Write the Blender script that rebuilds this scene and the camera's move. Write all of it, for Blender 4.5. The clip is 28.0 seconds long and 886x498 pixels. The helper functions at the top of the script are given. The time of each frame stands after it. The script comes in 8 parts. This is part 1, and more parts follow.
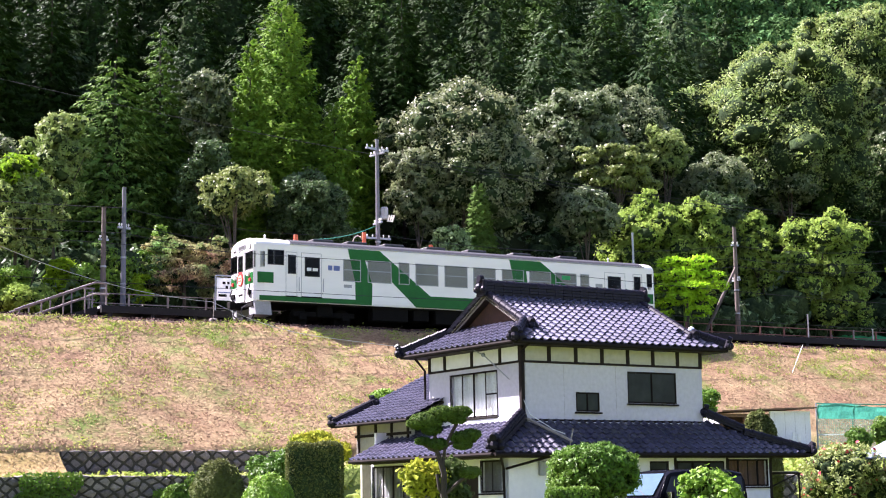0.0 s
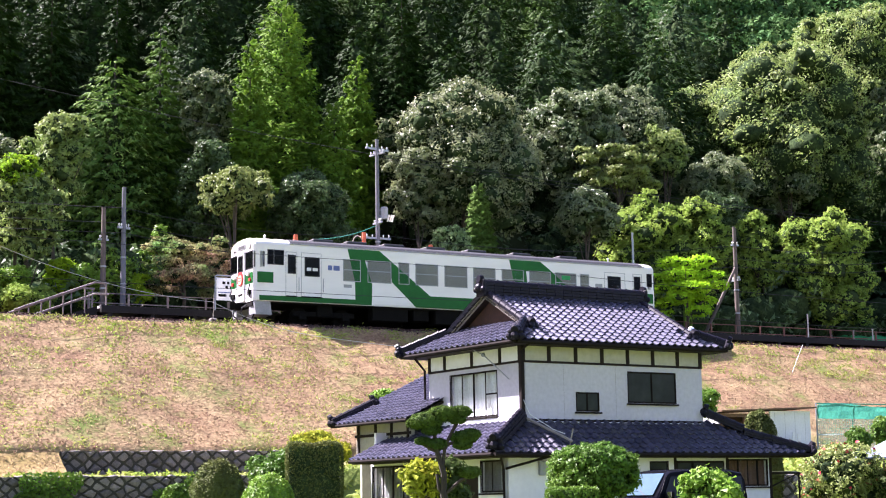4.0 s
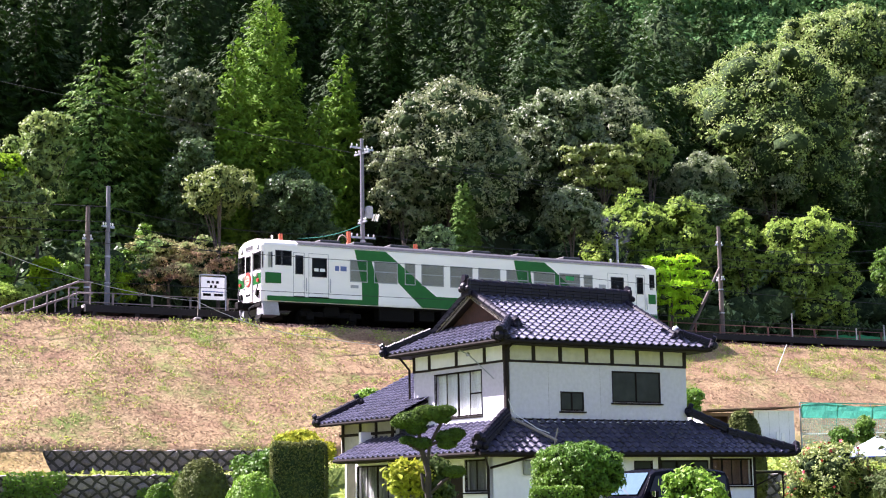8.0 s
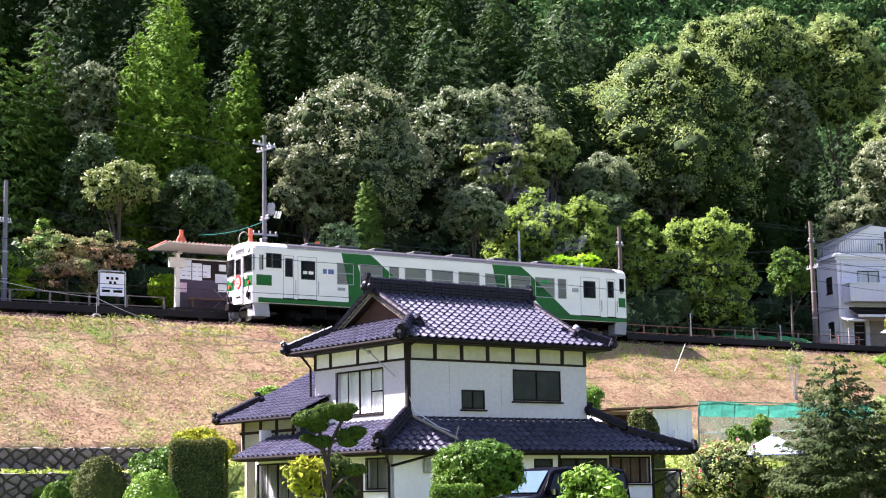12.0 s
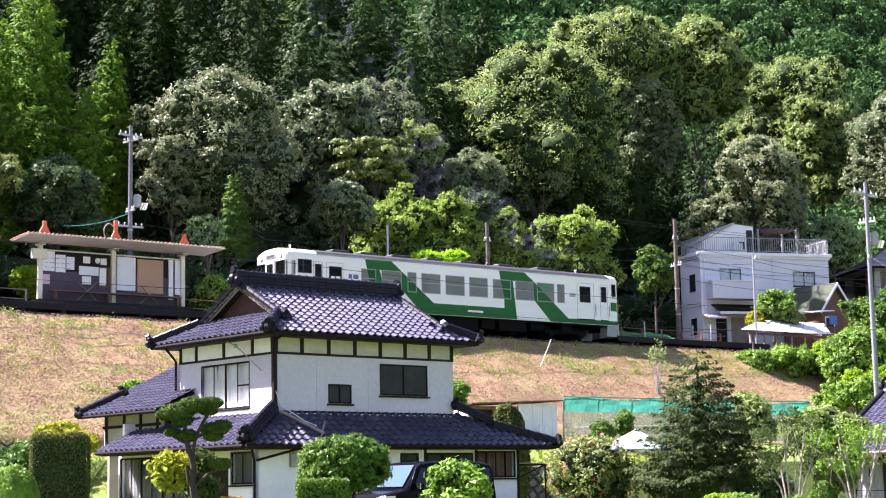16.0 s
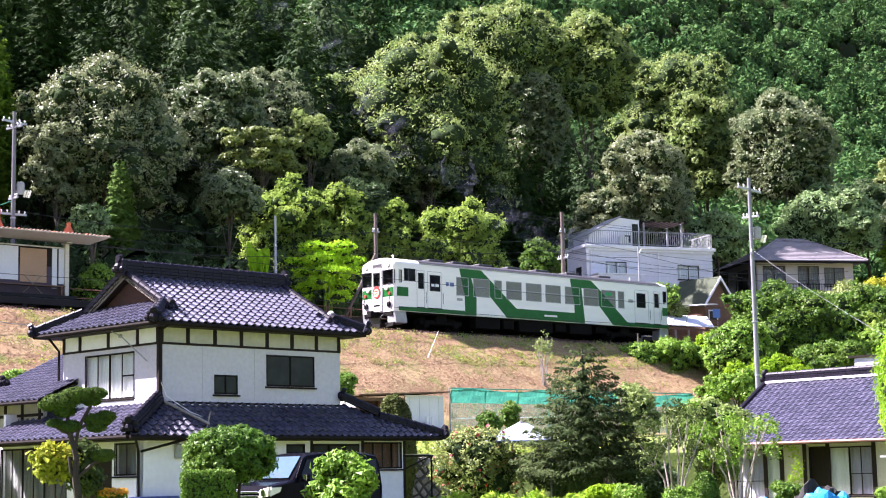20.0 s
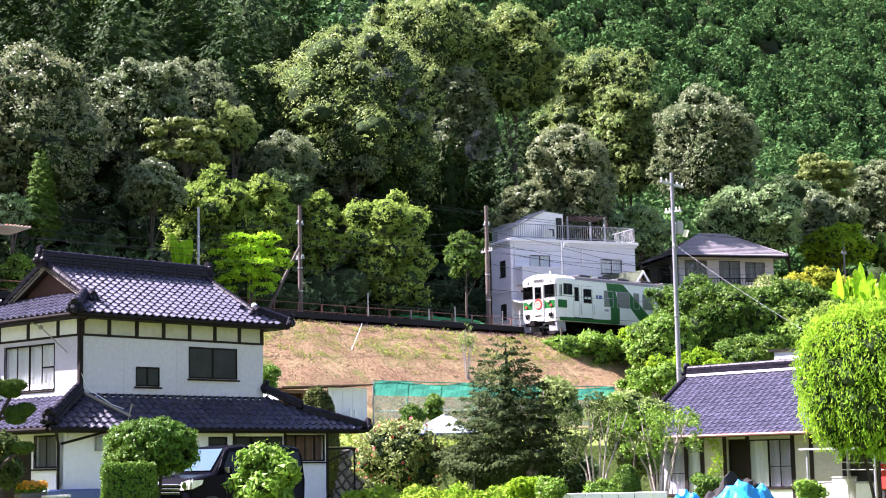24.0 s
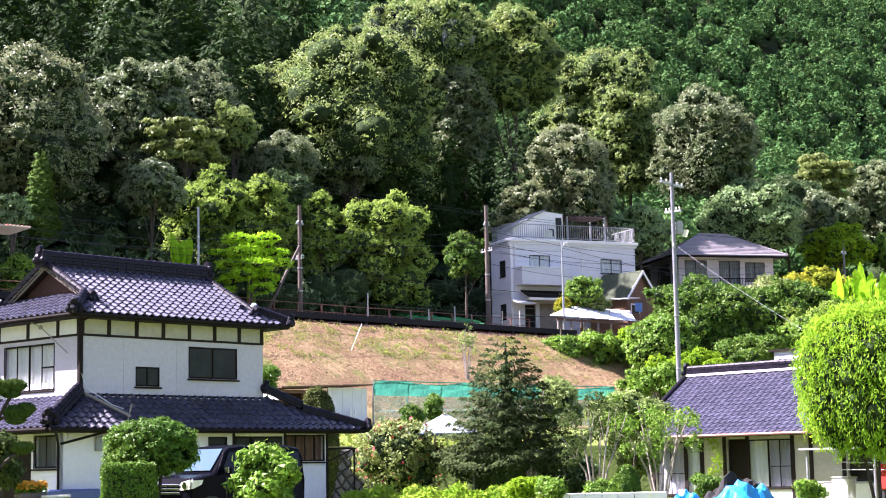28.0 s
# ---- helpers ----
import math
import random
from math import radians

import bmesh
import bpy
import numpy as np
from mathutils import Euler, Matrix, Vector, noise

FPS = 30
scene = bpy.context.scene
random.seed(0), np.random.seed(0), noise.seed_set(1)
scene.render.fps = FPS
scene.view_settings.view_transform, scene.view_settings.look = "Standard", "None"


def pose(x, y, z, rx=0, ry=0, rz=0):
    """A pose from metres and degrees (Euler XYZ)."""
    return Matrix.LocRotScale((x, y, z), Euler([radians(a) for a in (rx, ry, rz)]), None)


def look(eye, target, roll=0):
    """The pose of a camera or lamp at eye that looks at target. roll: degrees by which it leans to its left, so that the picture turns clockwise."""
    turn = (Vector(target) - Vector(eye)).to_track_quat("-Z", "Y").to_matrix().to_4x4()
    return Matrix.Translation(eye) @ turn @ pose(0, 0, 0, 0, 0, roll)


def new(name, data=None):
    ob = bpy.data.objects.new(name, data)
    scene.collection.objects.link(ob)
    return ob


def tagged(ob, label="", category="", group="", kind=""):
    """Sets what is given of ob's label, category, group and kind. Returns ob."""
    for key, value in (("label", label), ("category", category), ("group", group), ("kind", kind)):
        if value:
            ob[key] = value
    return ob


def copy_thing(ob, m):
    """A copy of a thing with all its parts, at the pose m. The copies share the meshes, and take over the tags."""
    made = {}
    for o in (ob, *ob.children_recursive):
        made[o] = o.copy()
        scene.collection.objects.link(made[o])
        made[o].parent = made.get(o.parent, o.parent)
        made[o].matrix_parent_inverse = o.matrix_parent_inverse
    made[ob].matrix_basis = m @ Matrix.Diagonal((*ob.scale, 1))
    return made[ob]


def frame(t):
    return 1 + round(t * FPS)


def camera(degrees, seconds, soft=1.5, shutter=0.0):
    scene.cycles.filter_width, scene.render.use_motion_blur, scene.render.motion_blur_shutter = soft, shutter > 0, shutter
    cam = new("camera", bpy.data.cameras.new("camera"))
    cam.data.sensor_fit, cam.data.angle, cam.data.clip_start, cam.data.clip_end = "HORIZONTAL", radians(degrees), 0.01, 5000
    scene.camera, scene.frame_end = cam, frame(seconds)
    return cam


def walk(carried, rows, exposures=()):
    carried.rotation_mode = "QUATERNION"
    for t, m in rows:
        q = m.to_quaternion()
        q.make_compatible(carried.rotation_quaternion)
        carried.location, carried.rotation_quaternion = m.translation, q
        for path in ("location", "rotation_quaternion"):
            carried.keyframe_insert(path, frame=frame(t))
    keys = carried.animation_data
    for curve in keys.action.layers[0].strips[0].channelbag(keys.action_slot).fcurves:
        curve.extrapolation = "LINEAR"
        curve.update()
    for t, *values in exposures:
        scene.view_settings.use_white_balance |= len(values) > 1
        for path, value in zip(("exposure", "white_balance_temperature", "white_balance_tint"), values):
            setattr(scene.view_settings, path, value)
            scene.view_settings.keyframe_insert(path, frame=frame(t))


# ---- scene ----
cam = camera(29.7, 28.0, soft=1.1)
EYE = (-28.48, -68.76, 1.5)
TURNS = [
    (0.0, 98.589, 0.938, -28.353),
    (0.5, 98.588, 0.932, -28.352),
    (1.0, 98.589, 0.938, -28.353),
    (1.5, 98.588, 0.948, -28.351),
    (2.0, 98.587, 0.920, -28.351),
    (2.5, 98.589, 0.958, -28.352),
    (3.0, 98.589, 0.938, -28.353),
    (3.5, 98.587, 0.942, -28.354),
    (5.5, 98.585, 0.954, -28.412),
    (6.0, 98.586, 0.964, -28.479),
    (6.5, 98.581, 0.965, -28.573),
    (7.0, 98.579, 0.988, -28.667),
    (7.5, 98.559, 0.945, -28.766),
    (8.0, 98.556, 0.964, -28.880),
    (8.5, 98.550, 0.998, -29.038),
    (9.0, 98.526, 0.988, -29.252),
    (9.5, 98.509, 0.973, -29.537),
    (10.0, 98.500, 0.985, -29.881),
    (10.5, 98.492, 0.990, -30.330),
    (11.0, 98.475, 1.014, -30.893),
    (11.5, 98.460, 0.979, -31.556),
    (12.0, 98.431, 1.016, -32.257),
    (12.5, 98.404, 1.005, -32.938),
    (13.0, 98.367, 1.038, -33.600),
    (13.5, 98.321, 1.039, -34.218),
    (15.5, 98.201, 1.089, -36.343),
    (16.0, 98.158, 1.097, -36.808),
    (16.5, 98.114, 1.103, -37.283),
    (17.0, 98.059, 1.094, -37.788),
    (17.5, 98.023, 1.127, -38.266),
    (18.0, 97.980, 1.113, -38.726),
    (18.5, 97.941, 1.125, -39.176),
    (19.0, 97.898, 1.108, -39.647),
    (19.5, 97.837, 1.154, -40.148),
    (20.0, 97.785, 1.140, -40.672),
    (20.5, 97.728, 1.138, -41.149),
    (21.0, 97.674, 1.125, -41.586),
    (21.5, 97.612, 1.133, -42.033),
    (22.0, 97.551, 1.156, -42.464),
    (22.5, 97.509, 1.175, -42.883),
    (24.5, 97.485, 1.139, -43.301),
    (25.0, 97.485, 1.143, -43.299),
    (25.5, 97.485, 1.143, -43.299),
    (26.0, 97.485, 1.143, -43.299),
    (26.5, 97.485, 1.158, -43.298),
    (27.0, 97.485, 1.158, -43.298),
    (27.5, 97.485, 1.143, -43.299),
    (28.0, 97.485, 1.143, -43.299),
]
walk(cam, [(t, pose(*EYE, rx, ry, rz)) for t, rx, ry, rz in TURNS])

TRAVEL = [
    (0.0, -1.10),
    (4.5, -1.10),
    (5.5, -1.00),
    (6.0, -0.90),
    (6.5, -0.74),
    (7.0, -0.54),
    (7.5, -0.29),
    (8.0, 0.00),
    (8.5, 0.36),
    (9.0, 0.74),
    (9.5, 1.19),
    (10.0, 1.71),
    (10.5, 2.29),
    (11.0, 2.92),
    (11.5, 3.59),
    (12.0, 4.37),
    (12.5, 5.20),
    (13.0, 6.10),
    (13.5, 7.07),
    (15.5, 11.74),
    (16.0, 13.08),
    (16.5, 14.52),
    (17.0, 16.02),
    (17.5, 17.61),
    (18.0, 19.24),
    (18.5, 20.94),
    (19.0, 22.75),
    (19.5, 24.57),
    (20.0, 26.52),
    (20.5, 28.53),
    (21.0, 30.62),
    (21.5, 32.79),
    (22.0, 35.03),
    (22.5, 37.33),
    (24.5, 47.40),
    (25.0, 50.20),
    (25.5, 53.05),
    (26.0, 55.95),
    (26.5, 58.90),
    (27.0, 61.90),
    (27.5, 65.00),
    (28.0, 68.10),
]

# ---- light: sky and one sun, high behind the railway and to its left ----
SUN_TO = Vector((-0.40, 0.54, 0.74)).normalized()
world = bpy.data.worlds.new("sky")
scene.world = world
world.use_nodes = True
sky = world.node_tree.nodes.new("ShaderNodeTexSky")
sky.sky_type, sky.sun_disc = "NISHITA", False
sky.sun_elevation = math.asin(SUN_TO.z)
sky.sun_rotation = math.atan2(SUN_TO.x, SUN_TO.y)
sky.air_density, sky.dust_density, sky.ozone_density = 1.0, 1.5, 1.0
world.node_tree.links.new(sky.outputs[0], world.node_tree.nodes["Background"].inputs[0])
world.node_tree.nodes["Background"].inputs[1].default_value = 0.060
sun = new("sun", bpy.data.lights.new("sun", "SUN"))
sun.data.energy, sun.data.angle, sun.data.color = 5.4, radians(0.53), (1.0, 0.965, 0.91)
sun.matrix_world = look(SUN_TO * 200, (0, 0, 0))
scene.view_settings.exposure = 2.33
scene.view_settings.use_white_balance = True
scene.view_settings.white_balance_temperature, scene.view_settings.white_balance_tint = 6160, 33.5


# ---- materials ----
def mat(name, col, rough=0.6, metal=0.0, var=0.18, scale=1.2, fine=14.0, bump=0.0, bscale=30.0, col2=None, mix=0.5,
        island=0.0, pick=0.0, glow=0.0, through_light=0.0, spec=0.5, stretch=(1, 1, 1)):
    """A surface: base colour with stains at two scales, grain relief, and change from piece to piece."""
    m = bpy.data.materials.new(name)
    m.use_nodes = True
    nt = m.node_tree
    nd, lk = nt.nodes, nt.links
    b = nd["Principled BSDF"]
    b.inputs["Roughness"].default_value, b.inputs["Metallic"].default_value = rough, metal
    b.inputs["Specular IOR Level"].default_value = spec
    tc = nd.new("ShaderNodeTexCoord")
    mp = nd.new("ShaderNodeMapping")
    mp.inputs["Scale"].default_value = stretch
    lk.new(tc.outputs["Object"], mp.inputs[0])
    n1, n2 = nd.new("ShaderNodeTexNoise"), nd.new("ShaderNodeTexNoise")
    n1.inputs["Scale"].default_value, n2.inputs["Scale"].default_value = scale, fine
    n1.inputs["Detail"].default_value = n2.inputs["Detail"].default_value = 4
    lk.new(mp.outputs[0], n1.inputs[0])
    lk.new(mp.outputs[0], n2.inputs[0])
    c2 = col2 or tuple(c * (1 - var) for c in col)
    ramp = nd.new("ShaderNodeMapRange")
    ramp.inputs[1].default_value, ramp.inputs[2].default_value = 0.5 - 0.22 / max(mix, .05) * .5, 0.5 + 0.22 / max(mix, .05) * .5
    lk.new(n1.outputs[0], ramp.inputs[0])
    mx = nd.new("ShaderNodeMix")
    mx.data_type = "RGBA"
    mx.inputs[6].default_value, mx.inputs[7].default_value = (*col, 1), (*c2, 1)
    lk.new(ramp.outputs[0], mx.inputs[0])
    hsv = nd.new("ShaderNodeHueSaturation")
    lk.new(mx.outputs[2], hsv.inputs["Color"])
    val = nd.new("ShaderNodeMapRange")
    val.inputs[1].default_value, val.inputs[2].default_value = 0.25, 0.75
    val.inputs[3].default_value, val.inputs[4].default_value = 1 - var, 1 + var * 0.6
    lk.new(n2.outputs[0], val.inputs[0])
    last = val.outputs[0]
    for amount, node, out in ((island, "ShaderNodeNewGeometry", "Random Per Island"), (pick, "ShaderNodeObjectInfo", "Random")):
        if amount:
            g = nd.new(node)
            r = nd.new("ShaderNodeMapRange")
            r.inputs[3].default_value, r.inputs[4].default_value = 1 - amount, 1 + amount
            lk.new(g.outputs[out], r.inputs[0])
            k = nd.new("ShaderNodeMath")
            k.operation = "MULTIPLY"
            lk.new(last, k.inputs[0])
            lk.new(r.outputs[0], k.inputs[1])
            last = k.outputs[0]
            h = nd.new("ShaderNodeMapRange")
            h.inputs[3].default_value, h.inputs[4].default_value = 0.5 - amount * 0.05, 0.5 + amount * 0.05
            lk.new(g.outputs[out], h.inputs[0])
            if not hsv.inputs["Hue"].is_linked:
                lk.new(h.outputs[0], hsv.inputs["Hue"])
    lk.new(last, hsv.inputs["Value"])
    lk.new(hsv.outputs[0], b.inputs["Base Color"])
    if bump:
        n3, bp = nd.new("ShaderNodeTexNoise"), nd.new("ShaderNodeBump")
        n3.inputs["Scale"].default_value, n3.inputs["Detail"].default_value = bscale, 5
        bp.inputs["Strength"].default_value, bp.inputs["Distance"].default_value = 0.6, bump
        lk.new(mp.outputs[0], n3.inputs[0])
        lk.new(n3.outputs[0], bp.inputs["Height"])
        lk.new(bp.outputs[0], b.inputs["Normal"])
    if glow:
        b.inputs["Emission Color"].default_value, b.inputs["Emission Strength"].default_value = (*col, 1), glow
    if through_light:
        t = nd.new("ShaderNodeBsdfTranslucent")
        s = nd.new("ShaderNodeMixShader")
        s.inputs[0].default_value = through_light
        lk.new(hsv.outputs[0], t.inputs[0])
        lk.new(b.outputs[0], s.inputs[1])
        lk.new(t.outputs[0], s.inputs[2])
        lk.new(s.outputs[0], nd["Material Output"].inputs[0])
    return m


def see_through(m, cover):
    """An open weave: threads cover a share of the sheet, the rest is air."""
    nd, lk = m.node_tree.nodes, m.node_tree.links
    air, mx = nd.new("ShaderNodeBsdfTransparent"), nd.new("ShaderNodeMixShader")
    mx.inputs[0].default_value = cover
    lk.new(air.outputs[0], mx.inputs[1])
    lk.new(nd["Principled BSDF"].outputs[0], mx.inputs[2])
    lk.new(mx.outputs[0], nd["Material Output"].inputs[0])


def glass(name, tint, rough=0.03):
    m = bpy.data.materials.new(name)
    m.use_nodes = True
    b = m.node_tree.nodes["Principled BSDF"]
    b.inputs["Base Color"].default_value = (*tint, 1)
    b.inputs["Roughness"].default_value, b.inputs["Transmission Weight"].default_value = rough, 1.0
    b.inputs["IOR"].default_value = 1.1
    return m


GLASS = glass("window_glass", (0.93, 0.95, 0.95))
GLASS_DARK = glass("tinted_glass", (0.35, 0.38, 0.38))
TRAIN_WHITE = mat("cream_white_paint", (0.79, 0.765, 0.735), 0.35, var=0.05, scale=0.6, fine=3, stretch=(.3, 1, 1.5))
TRAIN_GREEN = mat("green_paint", (0.008, 0.115, 0.022), 0.4, var=0.12, scale=0.8, fine=4, spec=0.15)
TRAIN_BLUE = mat("blue_paint", (0.08, 0.12, 0.30), 0.4)
# grime, with the shade under the car also put into the near-black
STEEL_DARK = mat("dirty_shaded_underframe_steel", (0.010, 0.009, 0.008), 0.9, spec=.08, var=0.35, scale=3, fine=20)
STEEL_GREY = mat("grey_painted_steel", (0.32, 0.33, 0.34), 0.5, var=0.2, scale=2)
GALV = mat("galvanised_steel", (0.34, 0.355, 0.38), 0.45, 0.4, var=0.15, scale=3)
ROOF_GREY = mat("grey_carriage_roof", (0.040, 0.040, 0.044), 0.6, var=0.2, scale=1)
RUBBER = mat("black_rubber", (0.02, 0.02, 0.022), 0.6)
# olive-grey sheet added behind the glass gives the panes their tone
PANE_TONE = mat("olive_grey_pane_tone", (0.20, 0.20, 0.17), 0.8, var=0.12)
# flat dark colour that stands for the shade inside cabs and rooms
INSIDE = mat("dark_interior", (0.035, 0.035, 0.035), 0.8)
LAMP = mat("white_lamp_glass", (0.9, 0.88, 0.8), 0.1)
RED = mat("red_paint", (0.55, 0.03, 0.02), 0.5)
ORANGE_RED = mat("orange_red_paint", (0.60, 0.12, 0.05), 0.55)
YELLOW = mat("yellow_paint", (0.75, 0.5, 0.05), 0.5)
WHITE = mat("white_paint", (0.78, 0.78, 0.76), 0.5, var=0.08)
PLASTER_GREY = mat("grey_mortar_wall", (0.535, 0.508, 0.570), 0.88, var=0.11, scale=0.45, fine=9, bump=0.003)
PLASTER_CREAM = mat("cream_plaster_panel", (0.46, 0.435, 0.365), 0.85, var=0.14, scale=0.9, fine=6)
PLASTER_WHITE = mat("white_plaster_wall", (0.81, 0.79, 0.82), 0.8, var=0.07, scale=0.8, fine=6)
TIMBER_DARK = mat("dark_stained_timber", (0.018, 0.011, 0.009), 0.7, spec=.2, var=0.3, scale=2, fine=18, stretch=(1, 1, .2))
TIMBER_BROWN = mat("weathered_brown_timber", (0.16, 0.085, 0.05), 0.8, var=0.3, scale=2, fine=16)
TIMBER_GREY = mat("silver_grey_timber", (0.33, 0.29, 0.25), 0.85, var=0.3, scale=2, fine=16)
SASH = mat("dark_bronze_aluminium", (0.020, 0.016, 0.015), 0.75, 0.0, spec=0.05)
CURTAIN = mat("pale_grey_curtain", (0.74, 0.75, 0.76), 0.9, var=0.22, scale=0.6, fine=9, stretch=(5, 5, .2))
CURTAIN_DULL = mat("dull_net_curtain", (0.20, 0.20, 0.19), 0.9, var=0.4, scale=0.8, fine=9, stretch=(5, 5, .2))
FROSTED = mat("frosted_dark_pane", (0.028, 0.033, 0.030), 0.3, var=0.35, scale=1.1, fine=3, spec=0.12)
TILE = mat("glazed_blue_black_roof_tile", (0.070, 0.068, 0.102), 0.34, var=0.20, scale=1.1, fine=7, pick=0.20, island=0.20, spec=0.40)
TILE_RIDGE = mat("dark_ridge_tile", (0.014, 0.012, 0.021), 0.45, var=0.3, scale=2, fine=8, island=0.2, pick=0.2, spec=0.13)
SHINGLE = mat("grey_brown_roof_slate", (0.26, 0.235, 0.25), 0.6, var=0.2, scale=1.5, fine=8, island=0.2)
CONCRETE = mat("weathered_concrete", (0.36, 0.35, 0.33), 0.9, var=0.25, scale=0.8, fine=9, bump=0.006)
# near-black: the shade along the platform edge is put into this colour
CONCRETE_DARK = mat("shade_dark_concrete", (0.020, 0.018, 0.017), 0.95, var=0.4, scale=0.9, fine=9)
POLE = mat("grey_concrete_pole", (0.155, 0.155, 0.175), 0.85, var=0.2, scale=1, fine=12, stretch=(1, 1, .3))
POLE_PALE = mat("pale_blue_grey_pole", (0.19, 0.20, 0.23), 0.8, var=0.18, scale=1, fine=12, stretch=(1, 1, .3))
POLE_WOOD = mat("dark_wooden_pole", (0.13, 0.10, 0.085), 0.85, var=0.3, scale=1.5, fine=14, stretch=(1, 1, .2))
STONE = mat("grey_field_stone", (0.190, 0.165, 0.155), 0.9, var=0.35, scale=2.5, fine=16, island=0.4, pick=0.4, bump=0.01)
WALL_JOINT = mat("mossy_wall_joint", (0.055, 0.052, 0.040), 0.95, var=0.4, scale=2, fine=12)
BALLAST = mat("rusty_brown_ballast", (0.115, 0.072, 0.062), 0.95, var=0.6, scale=5, fine=16, col2=(0.05, 0.028, 0.026), mix=.9, bump=0.08, bscale=14, island=.6, spec=.1)
RAIL = mat("rail_steel", (0.13, 0.085, 0.06), 0.55, 0.6)
NET_GREEN = mat("teal_green_net", (0.06, 0.37, 0.27), 0.8, var=0.3, scale=1.5, through_light=0.35)
NET_FINE = mat("fine_pale_teal_net", (0.36, 0.62, 0.50), 0.85, var=0.2, scale=1.2)
see_through(NET_FINE, .42)
TARP_GREEN = mat("bright_green_net_sheet", (0.02, 0.42, 0.12), 0.7, var=0.3, scale=2, through_light=0.3)
TARP_BLUE = mat("blue_tarpaulin", (0.01, 0.30, 0.75), 0.45, var=0.25, scale=2)
# white walls away from the sun: lavender shade is put into this colour
SIDING = mat("shade_lavender_siding", (0.68, 0.67, 0.74), 0.75, var=0.08, scale=1, fine=6)
SIDING_LINE = mat("dark_siding_joint", (0.54, 0.54, 0.60), 0.8)
CAR_PAINT = mat("dark_navy_car_paint", (0.004, 0.004, 0.007), 0.14, 0.0, var=0.05, spec=0.04)
# blue base colour stands for the sky reflected in the screen
SCREEN_GLASS = mat("sky_toned_glass", (0.06, 0.11, 0.15), 0.05, spec=0.15)
CAR_GLASS = mat("dark_tinted_car_glass", (0.008, 0.009, 0.010), 0.06, spec=0.2)
CHROME = mat("chrome", (0.75, 0.75, 0.78), 0.12, 1.0, var=0.05)
SHED_WHITE = mat("white_sheet_metal", (0.72, 0.73, 0.74), 0.55, var=0.1)
BARK = mat("brown_bark", (0.11, 0.085, 0.065), 0.95, var=0.4, scale=2, fine=18, bump=0.02)
BARK_PALE = mat("pale_grey_bark", (0.36, 0.31, 0.27), 0.95, var=0.3, scale=3, fine=18)


def leafy(name, col, col2, rough=0.45, thru=0.28, spec=0.15, island=0.19):
    rough, spec, thru = max(.42, rough), min(.5, spec * .26), min(.45, thru * 1.1)
    return mat(name, col, rough, col2=col2, var=0.30, scale=0.5, fine=5.5, mix=0.8, bump=0.12, bscale=5, island=island, through_light=thru, spec=spec)


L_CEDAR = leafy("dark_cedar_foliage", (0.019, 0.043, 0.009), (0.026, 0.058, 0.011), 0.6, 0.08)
# lighter copy of the cedar green, with sunlight put into its colour
L_CEDAR_LIT = leafy("sunlit_cedar_foliage", (0.051, 0.100, 0.018), (0.034, 0.074, 0.014), 0.6, 0.12)
L_CEDAR_LIGHT = leafy("fresh_cedar_foliage", (0.153, 0.275, 0.029), (0.107, 0.209, 0.022), 0.6, 0.25)
L_BLUE = leafy("blue_green_cypress_foliage", (0.023, 0.052, 0.014), (0.017, 0.039, 0.011), 0.6, 0.1)
# distance haze is put into this green
L_FAR = leafy("hazy_plantation_foliage", (0.048, 0.124, 0.037), (0.085, 0.166, 0.046), 0.7, 0.15)
L_OAK = leafy("grey_green_oak_leaves", (0.256, 0.290, 0.135), (0.180, 0.220, 0.099), 0.38, 0.26, 1.5)
L_OAK_DARK = leafy("dark_glossy_oak_leaves", (0.138, 0.192, 0.081), (0.194, 0.243, 0.107), 0.36, 0.22, 1.8)
L_SILVER = leafy("silvery_olive_leaves", (0.232, 0.276, 0.132), (0.154, 0.200, 0.087), 0.42, 0.28, 1.2)
L_GREEN = leafy("mid_green_broad_leaves", (0.202, 0.300, 0.079), (0.279, 0.353, 0.104), 0.4, 0.32, 0.6)
L_OLIVE = leafy("olive_green_leaves", (0.261, 0.321, 0.089), (0.187, 0.240, 0.065), 0.45, 0.22, 0.9)
L_GARDEN = leafy("olive_dark_conifer_foliage", (0.061, 0.086, 0.029), (0.043, 0.068, 0.023), 0.6, 0.15)
L_DARK = leafy("dark_evergreen_leaves", (0.063, 0.114, 0.042), (0.100, 0.156, 0.059), 0.4, 0.24, 0.5)
L_YELLOW = leafy("yellow_green_leaves", (0.306, 0.426, 0.080), (0.215, 0.325, 0.060), 0.45, 0.40)
L_LIME = leafy("lime_green_leaves", (0.270, 0.430, 0.018), (0.185, 0.340, 0.018), 0.45, 0.4)
L_FRESH = leafy("bright_feathery_foliage", (0.275, 0.471, 0.027), (0.180, 0.343, 0.025), 0.6, 0.35)
L_BANANA = leafy("lime_banana_leaves", (0.36, 0.62, 0.02), (0.28, 0.52, 0.02), 0.5, 0.45)
L_PALE = leafy("pale_green_broad_leaves", (0.274, 0.396, 0.157), (0.189, 0.304, 0.115), 0.5, 0.22, 1.0)
L_MID = leafy("mid_green_conifer_foliage", (0.074, 0.156, 0.029), (0.123, 0.211, 0.037), 0.6, 0.12)
L_RED = leafy("bronze_red_maple_leaves", (0.420, 0.254, 0.165), (0.190, 0.324, 0.085), 0.5, 0.25, 0.15, 0.5)
L_GOLD = leafy("golden_green_leaves", (0.37, 0.37, 0.03), (0.2, 0.29, 0.03), 0.5, 0.3)
